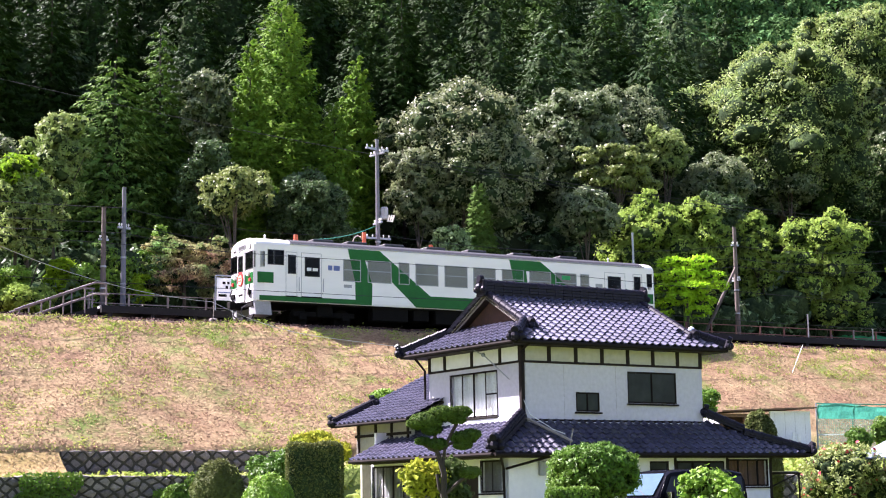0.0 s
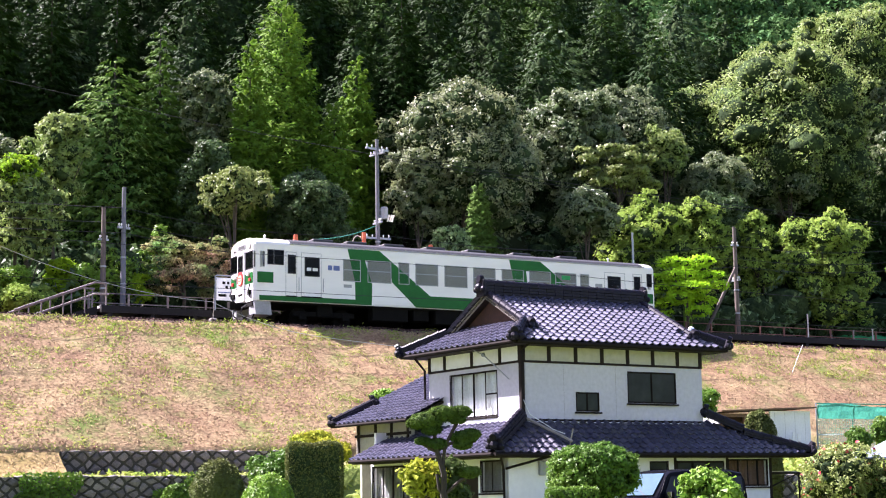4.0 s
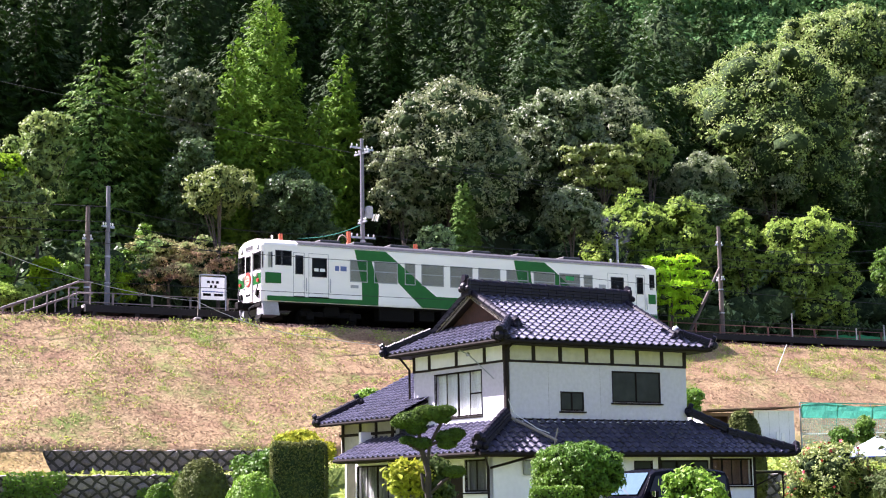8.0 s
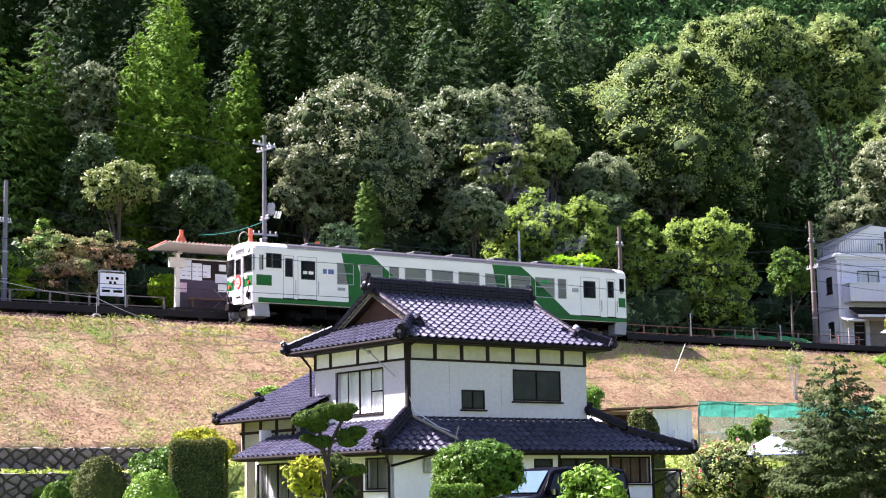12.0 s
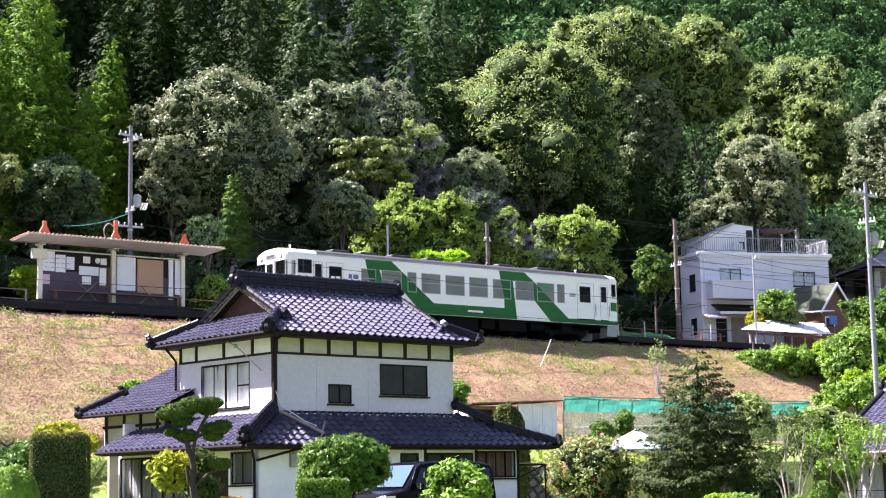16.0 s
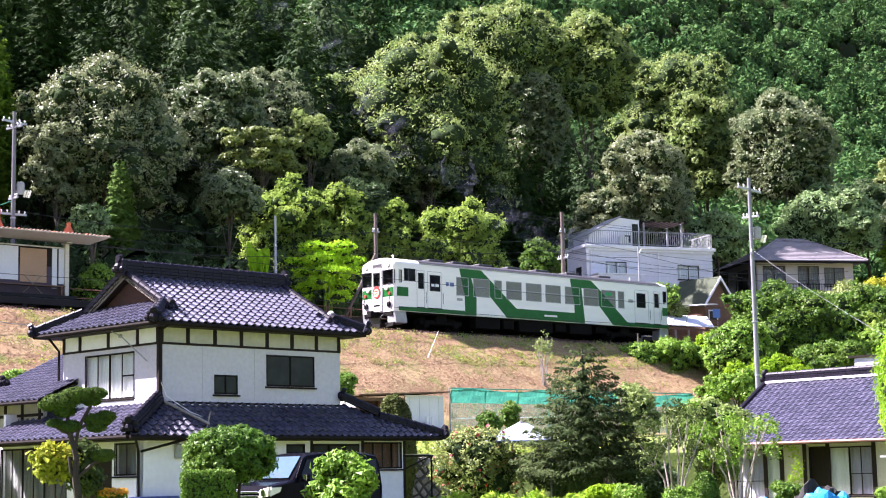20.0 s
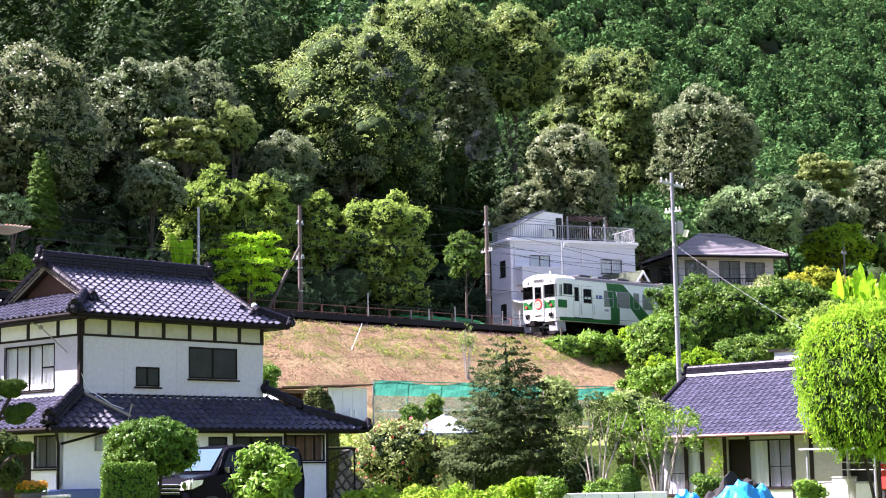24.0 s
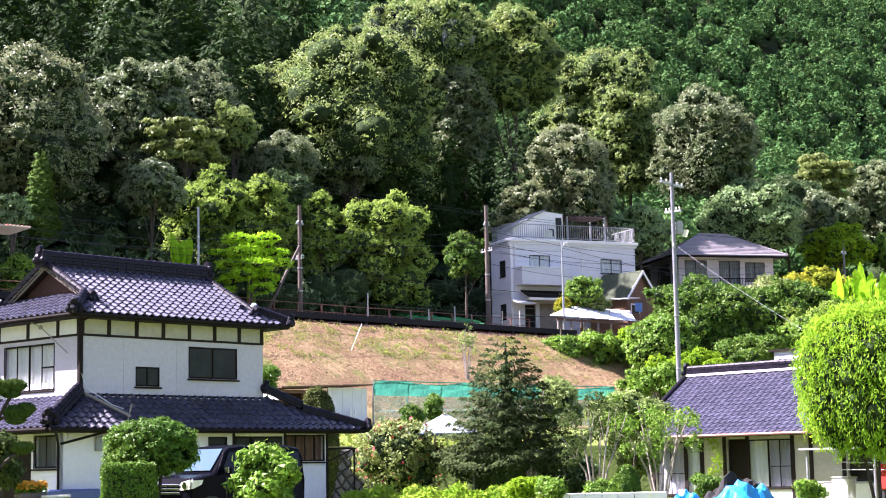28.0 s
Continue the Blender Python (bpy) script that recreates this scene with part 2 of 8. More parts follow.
L_ORCHARD = leafy("dull_olive_garden_leaves", (0.086, 0.126, 0.035), (0.056, 0.086, 0.026), 0.55, 0.28, 0.2)
L_BUSH = leafy("fresh_hedge_leaves", (0.191, 0.338, 0.037), (0.133, 0.256, 0.030), 0.42, 0.25, 0.7)
L_CLIP = leafy("clipped_shrub_leaves", (0.080, 0.173, 0.023), (0.117, 0.201, 0.027), 0.42, 0.25, 0.5)
L_PINE = leafy("dark_pine_needles", (0.055, 0.105, 0.022), (0.10, 0.155, 0.028), 0.5, 0.2)
L_CLIP_DULL = leafy("dull_clipped_shrub_leaves", (0.109, 0.124, 0.038), (0.077, 0.108, 0.029), 0.5, 0.22)
FLOWER_ORANGE = mat("orange_yellow_petals", (0.85, 0.44, 0.03), 0.6, var=.2, through_light=.3)
FLOWER_RED = mat("red_flower", (0.55, 0.02, 0.03), 0.6, island=0.2)
GRASS_DRY = leafy("dry_cut_grass", (0.368, 0.268, 0.144), (0.250, 0.150, 0.090), 0.8, 0.15, 0.2, 0.4)
GRASS_LIME = leafy("lime_long_grass", (0.26, 0.44, 0.03), (0.34, 0.48, 0.05), 0.6, 0.4, 0.3, 0.3)
GRASS_GREEN = leafy("green_grass_blades", (0.241, 0.339, 0.050), (0.337, 0.385, 0.078), 0.6, 0.35, 0.3, 0.35)


def ground_material():
    """Earth: cut dry grass on the bank, with green patches and bare reddish soil."""
    m = mat("bank_earth_and_dry_grass", (0.310, 0.232, 0.122), 0.95, col2=(0.240, 0.150, 0.088), var=0.45, scale=0.6, fine=6, mix=0.7, bump=0.05, bscale=9, spec=0.05)
    nt = m.node_tree
    nd, lk = nt.nodes, nt.links
    b = nd["Principled BSDF"]
    src = b.inputs["Base Color"].links[0].from_socket
    tc = nd.new("ShaderNodeTexCoord")
    n = nd.new("ShaderNodeTexNoise")
    n.inputs["Scale"].default_value, n.inputs["Detail"].default_value, n.inputs["Roughness"].default_value = 0.42, 7, 0.68
    lk.new(tc.outputs["Object"], n.inputs[0])
    r = nd.new("ShaderNodeMapRange")
    r.inputs[1].default_value, r.inputs[2].default_value = 0.52, 0.66
    lk.new(n.outputs[0], r.inputs[0])
    # grassland off the bank: green below the foot, mixed far darker behind the line
    sep = nd.new("ShaderNodeSeparateXYZ")
    lk.new(tc.outputs["Object"], sep.inputs[0])
    low = nd.new("ShaderNodeMapRange")
    low.inputs[1].default_value, low.inputs[2].default_value = -11.5, -14.5
    lk.new(sep.outputs[1], low.inputs[0])
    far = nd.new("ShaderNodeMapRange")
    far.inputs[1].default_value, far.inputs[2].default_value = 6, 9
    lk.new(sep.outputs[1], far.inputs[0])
    mxa = nd.new("ShaderNodeMath")
    mxa.operation = "MAXIMUM"
    lk.new(low.outputs[0], mxa.inputs[0])
    lk.new(far.outputs[0], mxa.inputs[1])
    mxb = nd.new("ShaderNodeMath")
    mxb.operation = "MAXIMUM"
    lk.new(mxa.outputs[0], mxb.inputs[0])
    lk.new(r.outputs[0], mxb.inputs[1])
    k = nd.new("ShaderNodeMath")
    k.operation = "MULTIPLY"
    k.inputs[1].default_value = 0.82
    lk.new(mxb.outputs[0], k.inputs[0])
    mx = nd.new("ShaderNodeMix")
    mx.data_type = "RGBA"
    mx.inputs[7].default_value = (0.10, 0.17, 0.03, 1)
    lk.new(k.outputs[0], mx.inputs[0])
    lk.new(src, mx.inputs[6])
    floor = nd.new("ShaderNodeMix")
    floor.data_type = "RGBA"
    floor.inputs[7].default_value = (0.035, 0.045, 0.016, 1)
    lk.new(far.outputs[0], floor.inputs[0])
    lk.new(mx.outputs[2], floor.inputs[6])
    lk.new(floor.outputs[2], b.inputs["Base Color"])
    return m


GROUND = ground_material()


# ---- building blocks ----
class Geo:
    """Gathers vertices and faces of one mesh."""

    def __init__(self):
        self.v, self.f = [], []

    def add(self, verts, faces):
        k = len(self.v)
        self.v += [tuple(p) for p in verts]
        self.f += [tuple(i + k for i in f) for f in faces]
        return self

    def box(self, x0, y0, z0, x1, y1, z1, bev=0.0):
        if bev:
            c = bev
            ring = [(x0 + c, y0), (x1 - c, y0), (x1, y0 + c), (x1, y1 - c), (x1 - c, y1), (x0 + c, y1), (x0, y1 - c), (x0, y0 + c)]
            inner = [(x0 + c, y0 + c), (x1 - c, y0 + c), (x1 - c, y0 + c), (x1 - c, y1 - c), (x1 - c, y1 - c), (x0 + c, y1 - c), (x0 + c, y1 - c), (x0 + c, y0 + c)]
            vs = [(*p, z0) for p in inner] + [(*p, z0 + c) for p in ring] + [(*p, z1 - c) for p in ring] + [(*p, z1) for p in inner]
            fs = [(7, 5, 3, 1), (25, 27, 29, 31)]
            for r in range(3):
                for i in range(8):
                    j = (i + 1) % 8
                    fs.append((r * 8 + i, r * 8 + j, r * 8 + 8 + j, r * 8 + 8 + i))
            return self.add(vs, fs)
        vs = [(x, y, z) for z in (z0, z1) for x, y in ((x0, y0), (x1, y0), (x1, y1), (x0, y1))]
        return self.add(vs, [(3, 2, 1, 0), (4, 5, 6, 7), (0, 1, 5, 4), (1, 2, 6, 5), (2, 3, 7, 6), (3, 0, 4, 7)])

    def tube(self, p0, p1, r0, r1=None, n=8, caps=True):
        p0, p1 = Vector(p0), Vector(p1)
        r1 = r0 if r1 is None else r1
        d = (p1 - p0).normalized()
        a = d.orthogonal().normalized()
        b = d.cross(a)
        vs = []
        for p, r in ((p0, r0), (p1, r1)):
            vs += [p + (a * math.cos(2 * math.pi * i / n) + b * math.sin(2 * math.pi * i / n)) * r for i in range(n)]
        fs = [(i, (i + 1) % n, n + (i + 1) % n, n + i) for i in range(n)]
        if caps:
            fs += [tuple(range(n - 1, -1, -1)), tuple(range(n, 2 * n))]
        return self.add(vs, fs)

    def path(self, pts, r, n=6):
        """A bent tube through pts; r is one radius or one for each point."""
        pts = [Vector(p) for p in pts]
        rs = [r] * len(pts) if isinstance(r, (int, float)) else r
        a = None
        vs, m = [], len(pts)
        for i, p in enumerate(pts):
            d = (pts[min(m - 1, i + 1)] - pts[max(0, i - 1)]).normalized()
            a = d.orthogonal().normalized() if a is None else (a - d * a.dot(d)).normalized()
            b = d.cross(a)
            vs += [p + (a * math.cos(2 * math.pi * k / n) + b * math.sin(2 * math.pi * k / n)) * rs[i] for k in range(n)]
        fs = [(i * n + k, i * n + (k + 1) % n, (i + 1) * n + (k + 1) % n, (i + 1) * n + k) for i in range(m - 1) for k in range(n)]
        return self.add(vs, fs + [tuple(range(n - 1, -1, -1)), tuple(range((m - 1) * n, m * n))])

    def slab(self, poly, d):
        """A flat polygon given a thickness by the vector d."""
        n = len(poly)
        d = Vector(d)
        vs = [Vector(p) for p in poly] + [Vector(p) + d for p in poly]
        return self.add(vs, [tuple(range(n)), tuple(range(2 * n - 1, n - 1, -1))] + [(i, n + i, n + (i + 1) % n, (i + 1) % n) for i in range(n)])

    def ball(self, c, r, n=10, m=6, sq=(1, 1, 1), low=-1.0):
        vs, fs = [], []
        for j in range(m + 1):
            ph = -math.pi / 2 + math.pi * j / m
            for i in range(n):
                th = 2 * math.pi * i / n
                vs.append((c[0] + r * sq[0] * math.cos(ph) * math.cos(th), c[1] + r * sq[1] * math.cos(ph) * math.sin(th), c[2] + r * sq[2] * max(low, math.sin(ph))))
        for j in range(m):
            for i in range(n):
                fs.append((j * n + i, j * n + (i + 1) % n, (j + 1) * n + (i + 1) % n, (j + 1) * n + i))
        return self.add(vs, fs)


def mesh_of(name, g, material, smooth=False):
    me = bpy.data.meshes.new(name)
    me.from_pydata(g.v, [], g.f)
    me.materials.append(material)
    bm = bmesh.new()
    bm.from_mesh(me)
    bmesh.ops.recalc_face_normals(bm, faces=bm.faces)
    bm.to_mesh(me)
    bm.free()
    if smooth:
        me.shade_smooth()
    return me


def part(name, g, material, parent, label="", smooth=False, at_pose=None):
    """One mesh object under a thing or a part."""
    ob = new(name, g if isinstance(g, bpy.types.Mesh) else mesh_of(name, g, material, smooth))
    if parent:
        ob.parent = parent
    if at_pose is not None:
        ob.matrix_basis = at_pose
    return tagged(ob, label)


def thing(name, m, label, category, group="", kind=""):
    ob = new(name)
    ob.empty_display_size = 0.3
    ob.matrix_basis = m
    return tagged(ob, label, category, group, kind)


def box_part(name, parent, material, *b, bev=0.0, label=""):
    return part(name, Geo().box(*b, bev=bev), material, parent, label)


def hole_wall(w, h, t, holes):
    """A wall in x, z from 0 to w, h, of thickness t towards +y, with rectangular openings (x0, z0, x1, z1)."""
    g = Geo()
    xs = sorted({0, w, *[v for o in holes for v in (o[0], o[2])]})
    zs = sorted({0, h, *[v for o in holes for v in (o[1], o[3])]})
    n, m = len(xs), len(zs)
    g.v = [(x, y, z) for y in (0, t) for z in zs for x in xs]
    at_ = lambda i, j, k: k * n * m + j * n + i

    def solid(i, j):
        if not (0 <= i < n - 1 and 0 <= j < m - 1):
            return False
        return not any(o[0] <= xs[i] and xs[i + 1] <= o[2] and o[1] <= zs[j] and zs[j + 1] <= o[3] for o in holes)

    for i in range(n - 1):
        for j in range(m - 1):
            if solid(i, j):
                g.f += [(at_(i, j, 0), at_(i + 1, j, 0), at_(i + 1, j + 1, 0), at_(i, j + 1, 0)), (at_(i, j + 1, 1), at_(i + 1, j + 1, 1), at_(i + 1, j, 1), at_(i, j, 1))]
                for (di, dj), (a, b), (c, d) in (((-1, 0), (0, 0), (0, 1)), ((1, 0), (1, 1), (1, 0)), ((0, -1), (1, 0), (0, 0)), ((0, 1), (0, 1), (1, 1))):
                    if not solid(i + di, j + dj):
                        g.f.append((at_(i + a, j + b, 0), at_(i + c, j + d, 0), at_(i + c, j + d, 1), at_(i + a, j + b, 1)))
    used = sorted({q for f in g.f for q in f})
    back = {q: k for k, q in enumerate(used)}
    g.v = [g.v[q] for q in used]
    g.f = [tuple(back[q] for q in f) for f in g.f]
    return g


# ---- the lie of the land ----
def lerp_profile(p, y):
    for (a, za), (b, zb) in zip(p, p[1:]):
        if y <= b:
            return za + (zb - za) * max(0.0, (y - a) / (b - a))
    return p[-1][1]


def ease(a, b, v):
    k = min(1.0, max(0.0, (v - a) / (b - a)))
    return k * k * (3 - 2 * k)


FRONT_LEFT = [(-300, -0.3), (-40, 0), (-22, 0.1), (-17.0, 0.9), (-15.05, 1.6), (-15.0, 2.45), (-12.05, 2.6), (-12.0, 3.35), (-3.6, 8.95), (-2.2, 9.02), (2.5, 9.02)]
FRONT_RIGHT = [(-300, -0.3), (-40, 0), (-22.05, 0.4), (-22.0, 2.3), (-16, 3.0), (-12, 3.5), (-3.6, 8.95), (-2.2, 9.02), (2.5, 9.02)]
BACK_HILL = [(2.5, 9.02), (6.5, 9.6), (11, 10.6), (16, 13), (60, 43), (160, 115), (400, 270), (900, 520)]
BACK_FLAT = [(2.5, 9.02), (7, 10.0), (20, 10.4), (30, 18), (60, 39), (160, 110), (400, 270), (900, 520)]
BACK_TERRACE = [(2.5, 9.02), (7, 10.0), (11, 14.4), (28, 15.2), (60, 24), (110, 54), (200, 135), (300, 235), (500, 440), (900, 800)]


def land(x, y):
    """Height of the ground."""
    if y < 2.5:
        k = ease(-6, 2, x)
        z = lerp_profile(FRONT_LEFT, y) * (1 - k) + lerp_profile(FRONT_RIGHT, y) * k
    else:
        a, b = ease(40, 50, x), ease(65, 74, x)
        z = lerp_profile(BACK_HILL, y) * (1 - a) + (lerp_profile(BACK_FLAT, y) * (1 - b) + lerp_profile(BACK_TERRACE, y) * b) * a
    line = ease(-9, -4, y) * (1 - ease(8, 14, y))
    return z - 0.004 * min(90, max(-60, x)) * line


def rail_z(x):
    return 9.28 - 0.004 * x


def ground_z(x, y):
    """Height of the ground with its small unevenness."""
    bank = ease(-12.5, -11.5, y) * (1 - ease(-4, -3, y))
    n = noise.noise((x * 0.35, y * 0.35, 0.3)) * 0.16 + noise.noise((x * 1.3, y * 1.3, 4.0)) * 0.06
    return land(x, y) + n * (bank + 0.35 * (1 - bank) * (y < -4.5 or y > 5))


def build_ground():
    xs = list(np.arange(-400, -40, 30)) + list(np.arange(-40, 90, 0.6)) + list(np.arange(90, 200, 5)) + list(np.arange(200, 901, 35))
    ys = list(np.arange(-300, -45, 30)) + list(np.arange(-45, -24, 1.5)) + [-22.05, -22.0, -15.05, -15.0, -12.05, -12.0] + list(np.arange(-23.5, 14, 0.5)) + list(np.arange(14, 80, 3)) + list(np.arange(80, 901, 25))
    ys = sorted(set(round(float(v), 3) for v in ys))
    nx = len(xs)
    vs = []
    for y in ys:
        for x in xs:
            vs.append((x, y, ground_z(x, y)))
    g = Geo()
    g.v = vs
    g.f = [(j * nx + i, j * nx + i + 1, (j + 1) * nx + i + 1, (j + 1) * nx + i) for j in range(len(ys) - 1) for i in range(nx - 1)]
    me = bpy.data.meshes.new("ground")
    me.from_pydata(g.v, [], g.f)
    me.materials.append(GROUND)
    me.shade_smooth()
    return tagged(new("ground", me), "railway bank of dry cut grass below wooded hills", "ground", kind="structure")


build_ground()


# ---- the railcar ----
def build_train():
    car = thing("railcar", pose(0, 0, rail_z(0)), "white and green single diesel railcar with grey roof", "train")
    # body shell: a section swept along the car
    sec = [(-1.43, 1.0), (-1.45, 1.1), (-1.45, 3.5), (-1.40, 3.60), (-1.28, 3.70), (-0.95, 3.82), (-0.5, 3.89), (0, 3.91),
           (0.5, 3.89), (0.95, 3.82), (1.28, 3.70), (1.40, 3.60), (1.45, 3.5), (1.45, 1.1), (1.43, 1.0)]
    g = Geo()
    stations = [(-0.22, 0.90, 0.02), (-0.12, 0.965, 0.0), (0.25, 1.0, 0), (20.65, 1.0, 0), (21.02, 0.965, 0), (21.12, 0.90, 0.02)]
    for x, k, _ in stations:
        for y, h in sec:
            drop = (1 - k) * 1.1 * max(0, h - 3.4)
            g.v.append((x, y * (k if abs(y) > .6 else 1), h - drop))
    n = len(sec)
    for s in range(len(stations) - 1):
        for i in range(n - 1):
            g.f.append((s * n + i, s * n + i + 1, (s + 1) * n + i + 1, (s + 1) * n + i))
        g.f.append((s * n + n - 1, s * n, (s + 1) * n, (s + 1) * n + n - 1))
    g.f.append(tuple(range(n)))
    g.f.append(tuple(len(g.v) - n + i for i in range(n)))
    body = part("body", g, TRAIN_WHITE, car, "cream-white painted steel body shell")
    # grey roof skin
    r = Geo()
    rs = [(-1.41, 3.60), (-1.285, 3.705), (-0.95, 3.828), (-0.5, 3.9), (0, 3.92), (0.5, 3.9), (0.95, 3.828), (1.285, 3.705), (1.41, 3.60)]
    for x in (1.5, 20.4):
        r.v += [(x, y, h + 0.012) for y, h in rs]
    r.f = [(i, i + 1, 9 + i + 1, 9 + i) for i in range(8)]
    part("roof_skin", r, ROOF_GREY, body, "grey weathered roof sheet")
    for x0, x1 in ((1.45, 20.45),):
        for y in (-1.45, 1.43):
            part("gutter", Geo().box(x0, y - 0.01, 3.55, x1, y + 0.03, 3.60), STEEL_GREY, body)
    # roof ventilators
    for u in (3.55, 5.25, 7.15, 9.35, 11.55, 14.05, 16.7):
        v = Geo().box(u - 0.5, -0.42, 3.93, u + 0.5, 0.42, 4.06, bev=0.03)
        v.box(u - 0.42, -0.46, 3.88, u + 0.42, 0.46, 3.94)
        part("ventilator", v, ROOF_GREY, car, "grey roof ventilator box")
    for u in (0.85, 19.3):
        part("aerial", Geo().tube((u, 0, 3.85), (u, 0, 4.12), 0.05, 0.04).ball((u, 0, 4.12), 0.06), LAMP, car)

    # livery, 5 mm proud of the side
    def patch(poly, side=-1, name="stripe", material=None):
        y = 1.452 * side
        q = Geo().slab([(u, y, h) for u, h in poly], (0, 0.006 * side, 0))
        return part(name, q, material or TRAIN_GREEN, body)

    for side in (-1, 1):
        patch([(0.02, 1.02), (4.66, 1.02), (4.66, 1.24), (0.02, 1.24)], side)
        patch([(4.27, 3.52), (4.63, 2.02), (4.65, 1.02), (5.46, 1.02), (5.49, 1.95), (5.13, 3.04), (5.13, 3.52)], side)
        patch([(5.13, 3.52), (5.13, 3.04), (6.42, 3.04), (6.48, 2.12), (7.72, 1.02), (8.55, 1.02), (8.55, 1.50), (5.86, 3.52)], side)
        patch([(8.55, 1.02), (13.02, 1.02), (13.02, 1.57), (8.45, 1.57), (8.55, 1.50)], side)
        patch([(12.70, 3.52), (13.02, 2.10), (13.02, 1.02), (13.86, 1.02), (13.62, 3.04), (13.62, 3.52)], side)
        patch([(13.62, 3.52), (13.62, 3.04), (14.98, 3.04), (15.02, 2.12), (16.18, 1.02), (17.5, 1.02), (17.45, 1.22), (14.95, 3.16), (14.42, 3.52)], side)
        patch([(17.5, 1.02), (21.0, 1.02), (21.0, 1.24), (17.45, 1.24)], side)
        patch([(0.0, 1.79), (0.68, 1.79), (0.68, 2.27), (0.0, 2.27)], side)
        patch([(20.5, 1.79), (20.95, 1.79), (20.95, 2.27), (20.5, 2.27)], side)

    # windows: rubber frame, pane, added sheet behind: olive-grey, or dark for saloon shade
    def window(u0, u1, h0, h1, side=-1, split=True, blind=True, name="window"):
        y = 1.45 * side
        s = side
        fr = Geo()
        e = 0.035
        for b in ((u0 - e, h0 - e, u1 + e, h0), (u0 - e, h1, u1 + e, h1 + e), (u0 - e, h0, u0, h1), (u1, h0, u1 + e, h1)):
            fr.box(b[0], min(y, y + .018 * s), b[1], b[2], max(y, y + .018 * s), b[3])
        w = part(name, fr, STEEL_GREY if blind else RUBBER, car)
        part("blind", Geo().box(u0, min(y + .003 * s, y + .006 * s), h0, u1, max(y + .003 * s, y + .006 * s), h1), PANE_TONE if blind else INSIDE, w)
        part("pane", Geo().box(u0, min(y + .011 * s, y + .014 * s), h0, u1, max(y + .011 * s, y + .014 * s), h1), GLASS_DARK if not blind else GLASS, w).visible_shadow = False
        if split:
            m = (h0 + h1) / 2 + 0.02
            part("sash_rail", Geo().box(u0, min(y, y + .024 * s), m - .02, u1, max(y, y + .024 * s), m + .02), STEEL_GREY, w)
        return w

    for side in (-1, 1):
        for u0, u1 in ((4.07, 4.88), (5.29, 6.42), (6.86, 7.34), (7.73, 8.84), (9.24, 10.38), (10.76, 11.9), (12.31, 13.45), (13.83, 14.97), (15.29, 16.42), (16.70, 17.15)):
            window(u0, u1, 2.08, 3.02, side)
        for u0, u1 in ((0.43, 0.66), (0.74, 1.14)):
            window(u0, u1, 2.64, 3.24, side, False, False)
        window(20.62, 20.86, 2.64, 3.24, side, False, False)
        # crew doors and passenger doors
        for d0, d1, w0, w1, wh in ((1.26, 1.80, 1.39, 1.71, (2.28, 3.06)), (19.76, 20.3, 19.85, 20.17, (2.28, 3.06)),
                                   (2.00, 2.98, 2.2, 2.86, (2.2, 3.0)), (18.08, 19.3, 18.3, 19.0, (2.2, 3.0))):
            y = 1.45 * side
            gd = Geo()
            for b in ((d0, 1.28, d0 + .02, 3.22), (d1 - .02, 1.28, d1, 3.22), (d0, 3.2, d1, 3.22)):
                gd.box(b[0], min(y, y + .008 * side), b[1], b[2], max(y, y + .008 * side), b[3])
            dr = part("door", gd, STEEL_GREY, car)
            part("step", Geo().box(d0, min(y, y + .05 * side), 1.22, d1, max(y, y + .05 * side), 1.27), STEEL_DARK, dr)
            part("handrail", Geo().tube((d1 + .08, y + .05 * side, 1.5), (d1 + .08, y + .05 * side, 2.1), 0.018), STEEL_GREY, dr)
            window(w0, w1, *wh, side, False, False, "door_window")
        # small notices in the door windows and plates on the side
        for b, m in (((2.27, 2.42, 2.48, 2.56), WHITE), ((2.55, 2.42, 2.80, 2.56), WHITE), ((4.07, 1.76, 4.46, 1.90), STEEL_GREY), ((15.62, 2.72, 16.1, 2.92), TARP_GREEN),
                     ((17.55, 2.42, 17.95, 2.62), STEEL_GREY), ((3.05, 2.90, 3.7, 3.0), WHITE), ((10.6, 1.24, 11.6, 1.34), WHITE)):
            y = 1.452 * side
            part("notice", Geo().box(b[0], min(y, y + .016 * side), b[1], b[2], max(y, y + .016 * side), b[3]), m, body)
        # operator's emblem as two plain blocks
        y = 1.452 * side
        for x0, x1 in ((3.30, 3.50), (3.57, 3.87)):
            part("emblem", Geo().box(x0, min(y, y + .006 * side), 2.50, x1, max(y, y + .006 * side), 2.72), TRAIN_BLUE, body, "dark blue emblem block")

    # both ends
    for end in (0, 1):
        cab = pose(0, 0, 0) if not end else pose(20.9, 0, 0, rz=180)
        x = -0.225

        def e(name, q, m, label=""):
            return part(name, q, m, car, label, at_pose=cab)

        e("end_band", Geo().box(x - .006, -1.28, 1.79, x + .01, 1.28, 2.27), TRAIN_GREEN)
        e("gangway_door", Geo().box(x - .06, -0.40, 1.05, x + .02, 0.40, 3.28, bev=0.015), TRAIN_WHITE)
        dw = e("gangway_window", Geo().box(x - .066, -0.24, 2.42, x - .058, 0.24, 3.08), INSIDE)
        part("pane", Geo().box(x - .074, -0.24, 2.42, x - .070, 0.24, 3.08), GLASS_DARK, dw)
        fr = Geo()
        for b in ((-.29, 2.37, .29, 2.42), (-.29, 3.08, .29, 3.13), (-.29, 2.42, -.24, 3.08), (.24, 2.42, .29, 3.08)):
            fr.box(x - .08, b[0], b[1], x - .055, b[2], b[3])
        part("rubber_seal", fr, RUBBER, dw)
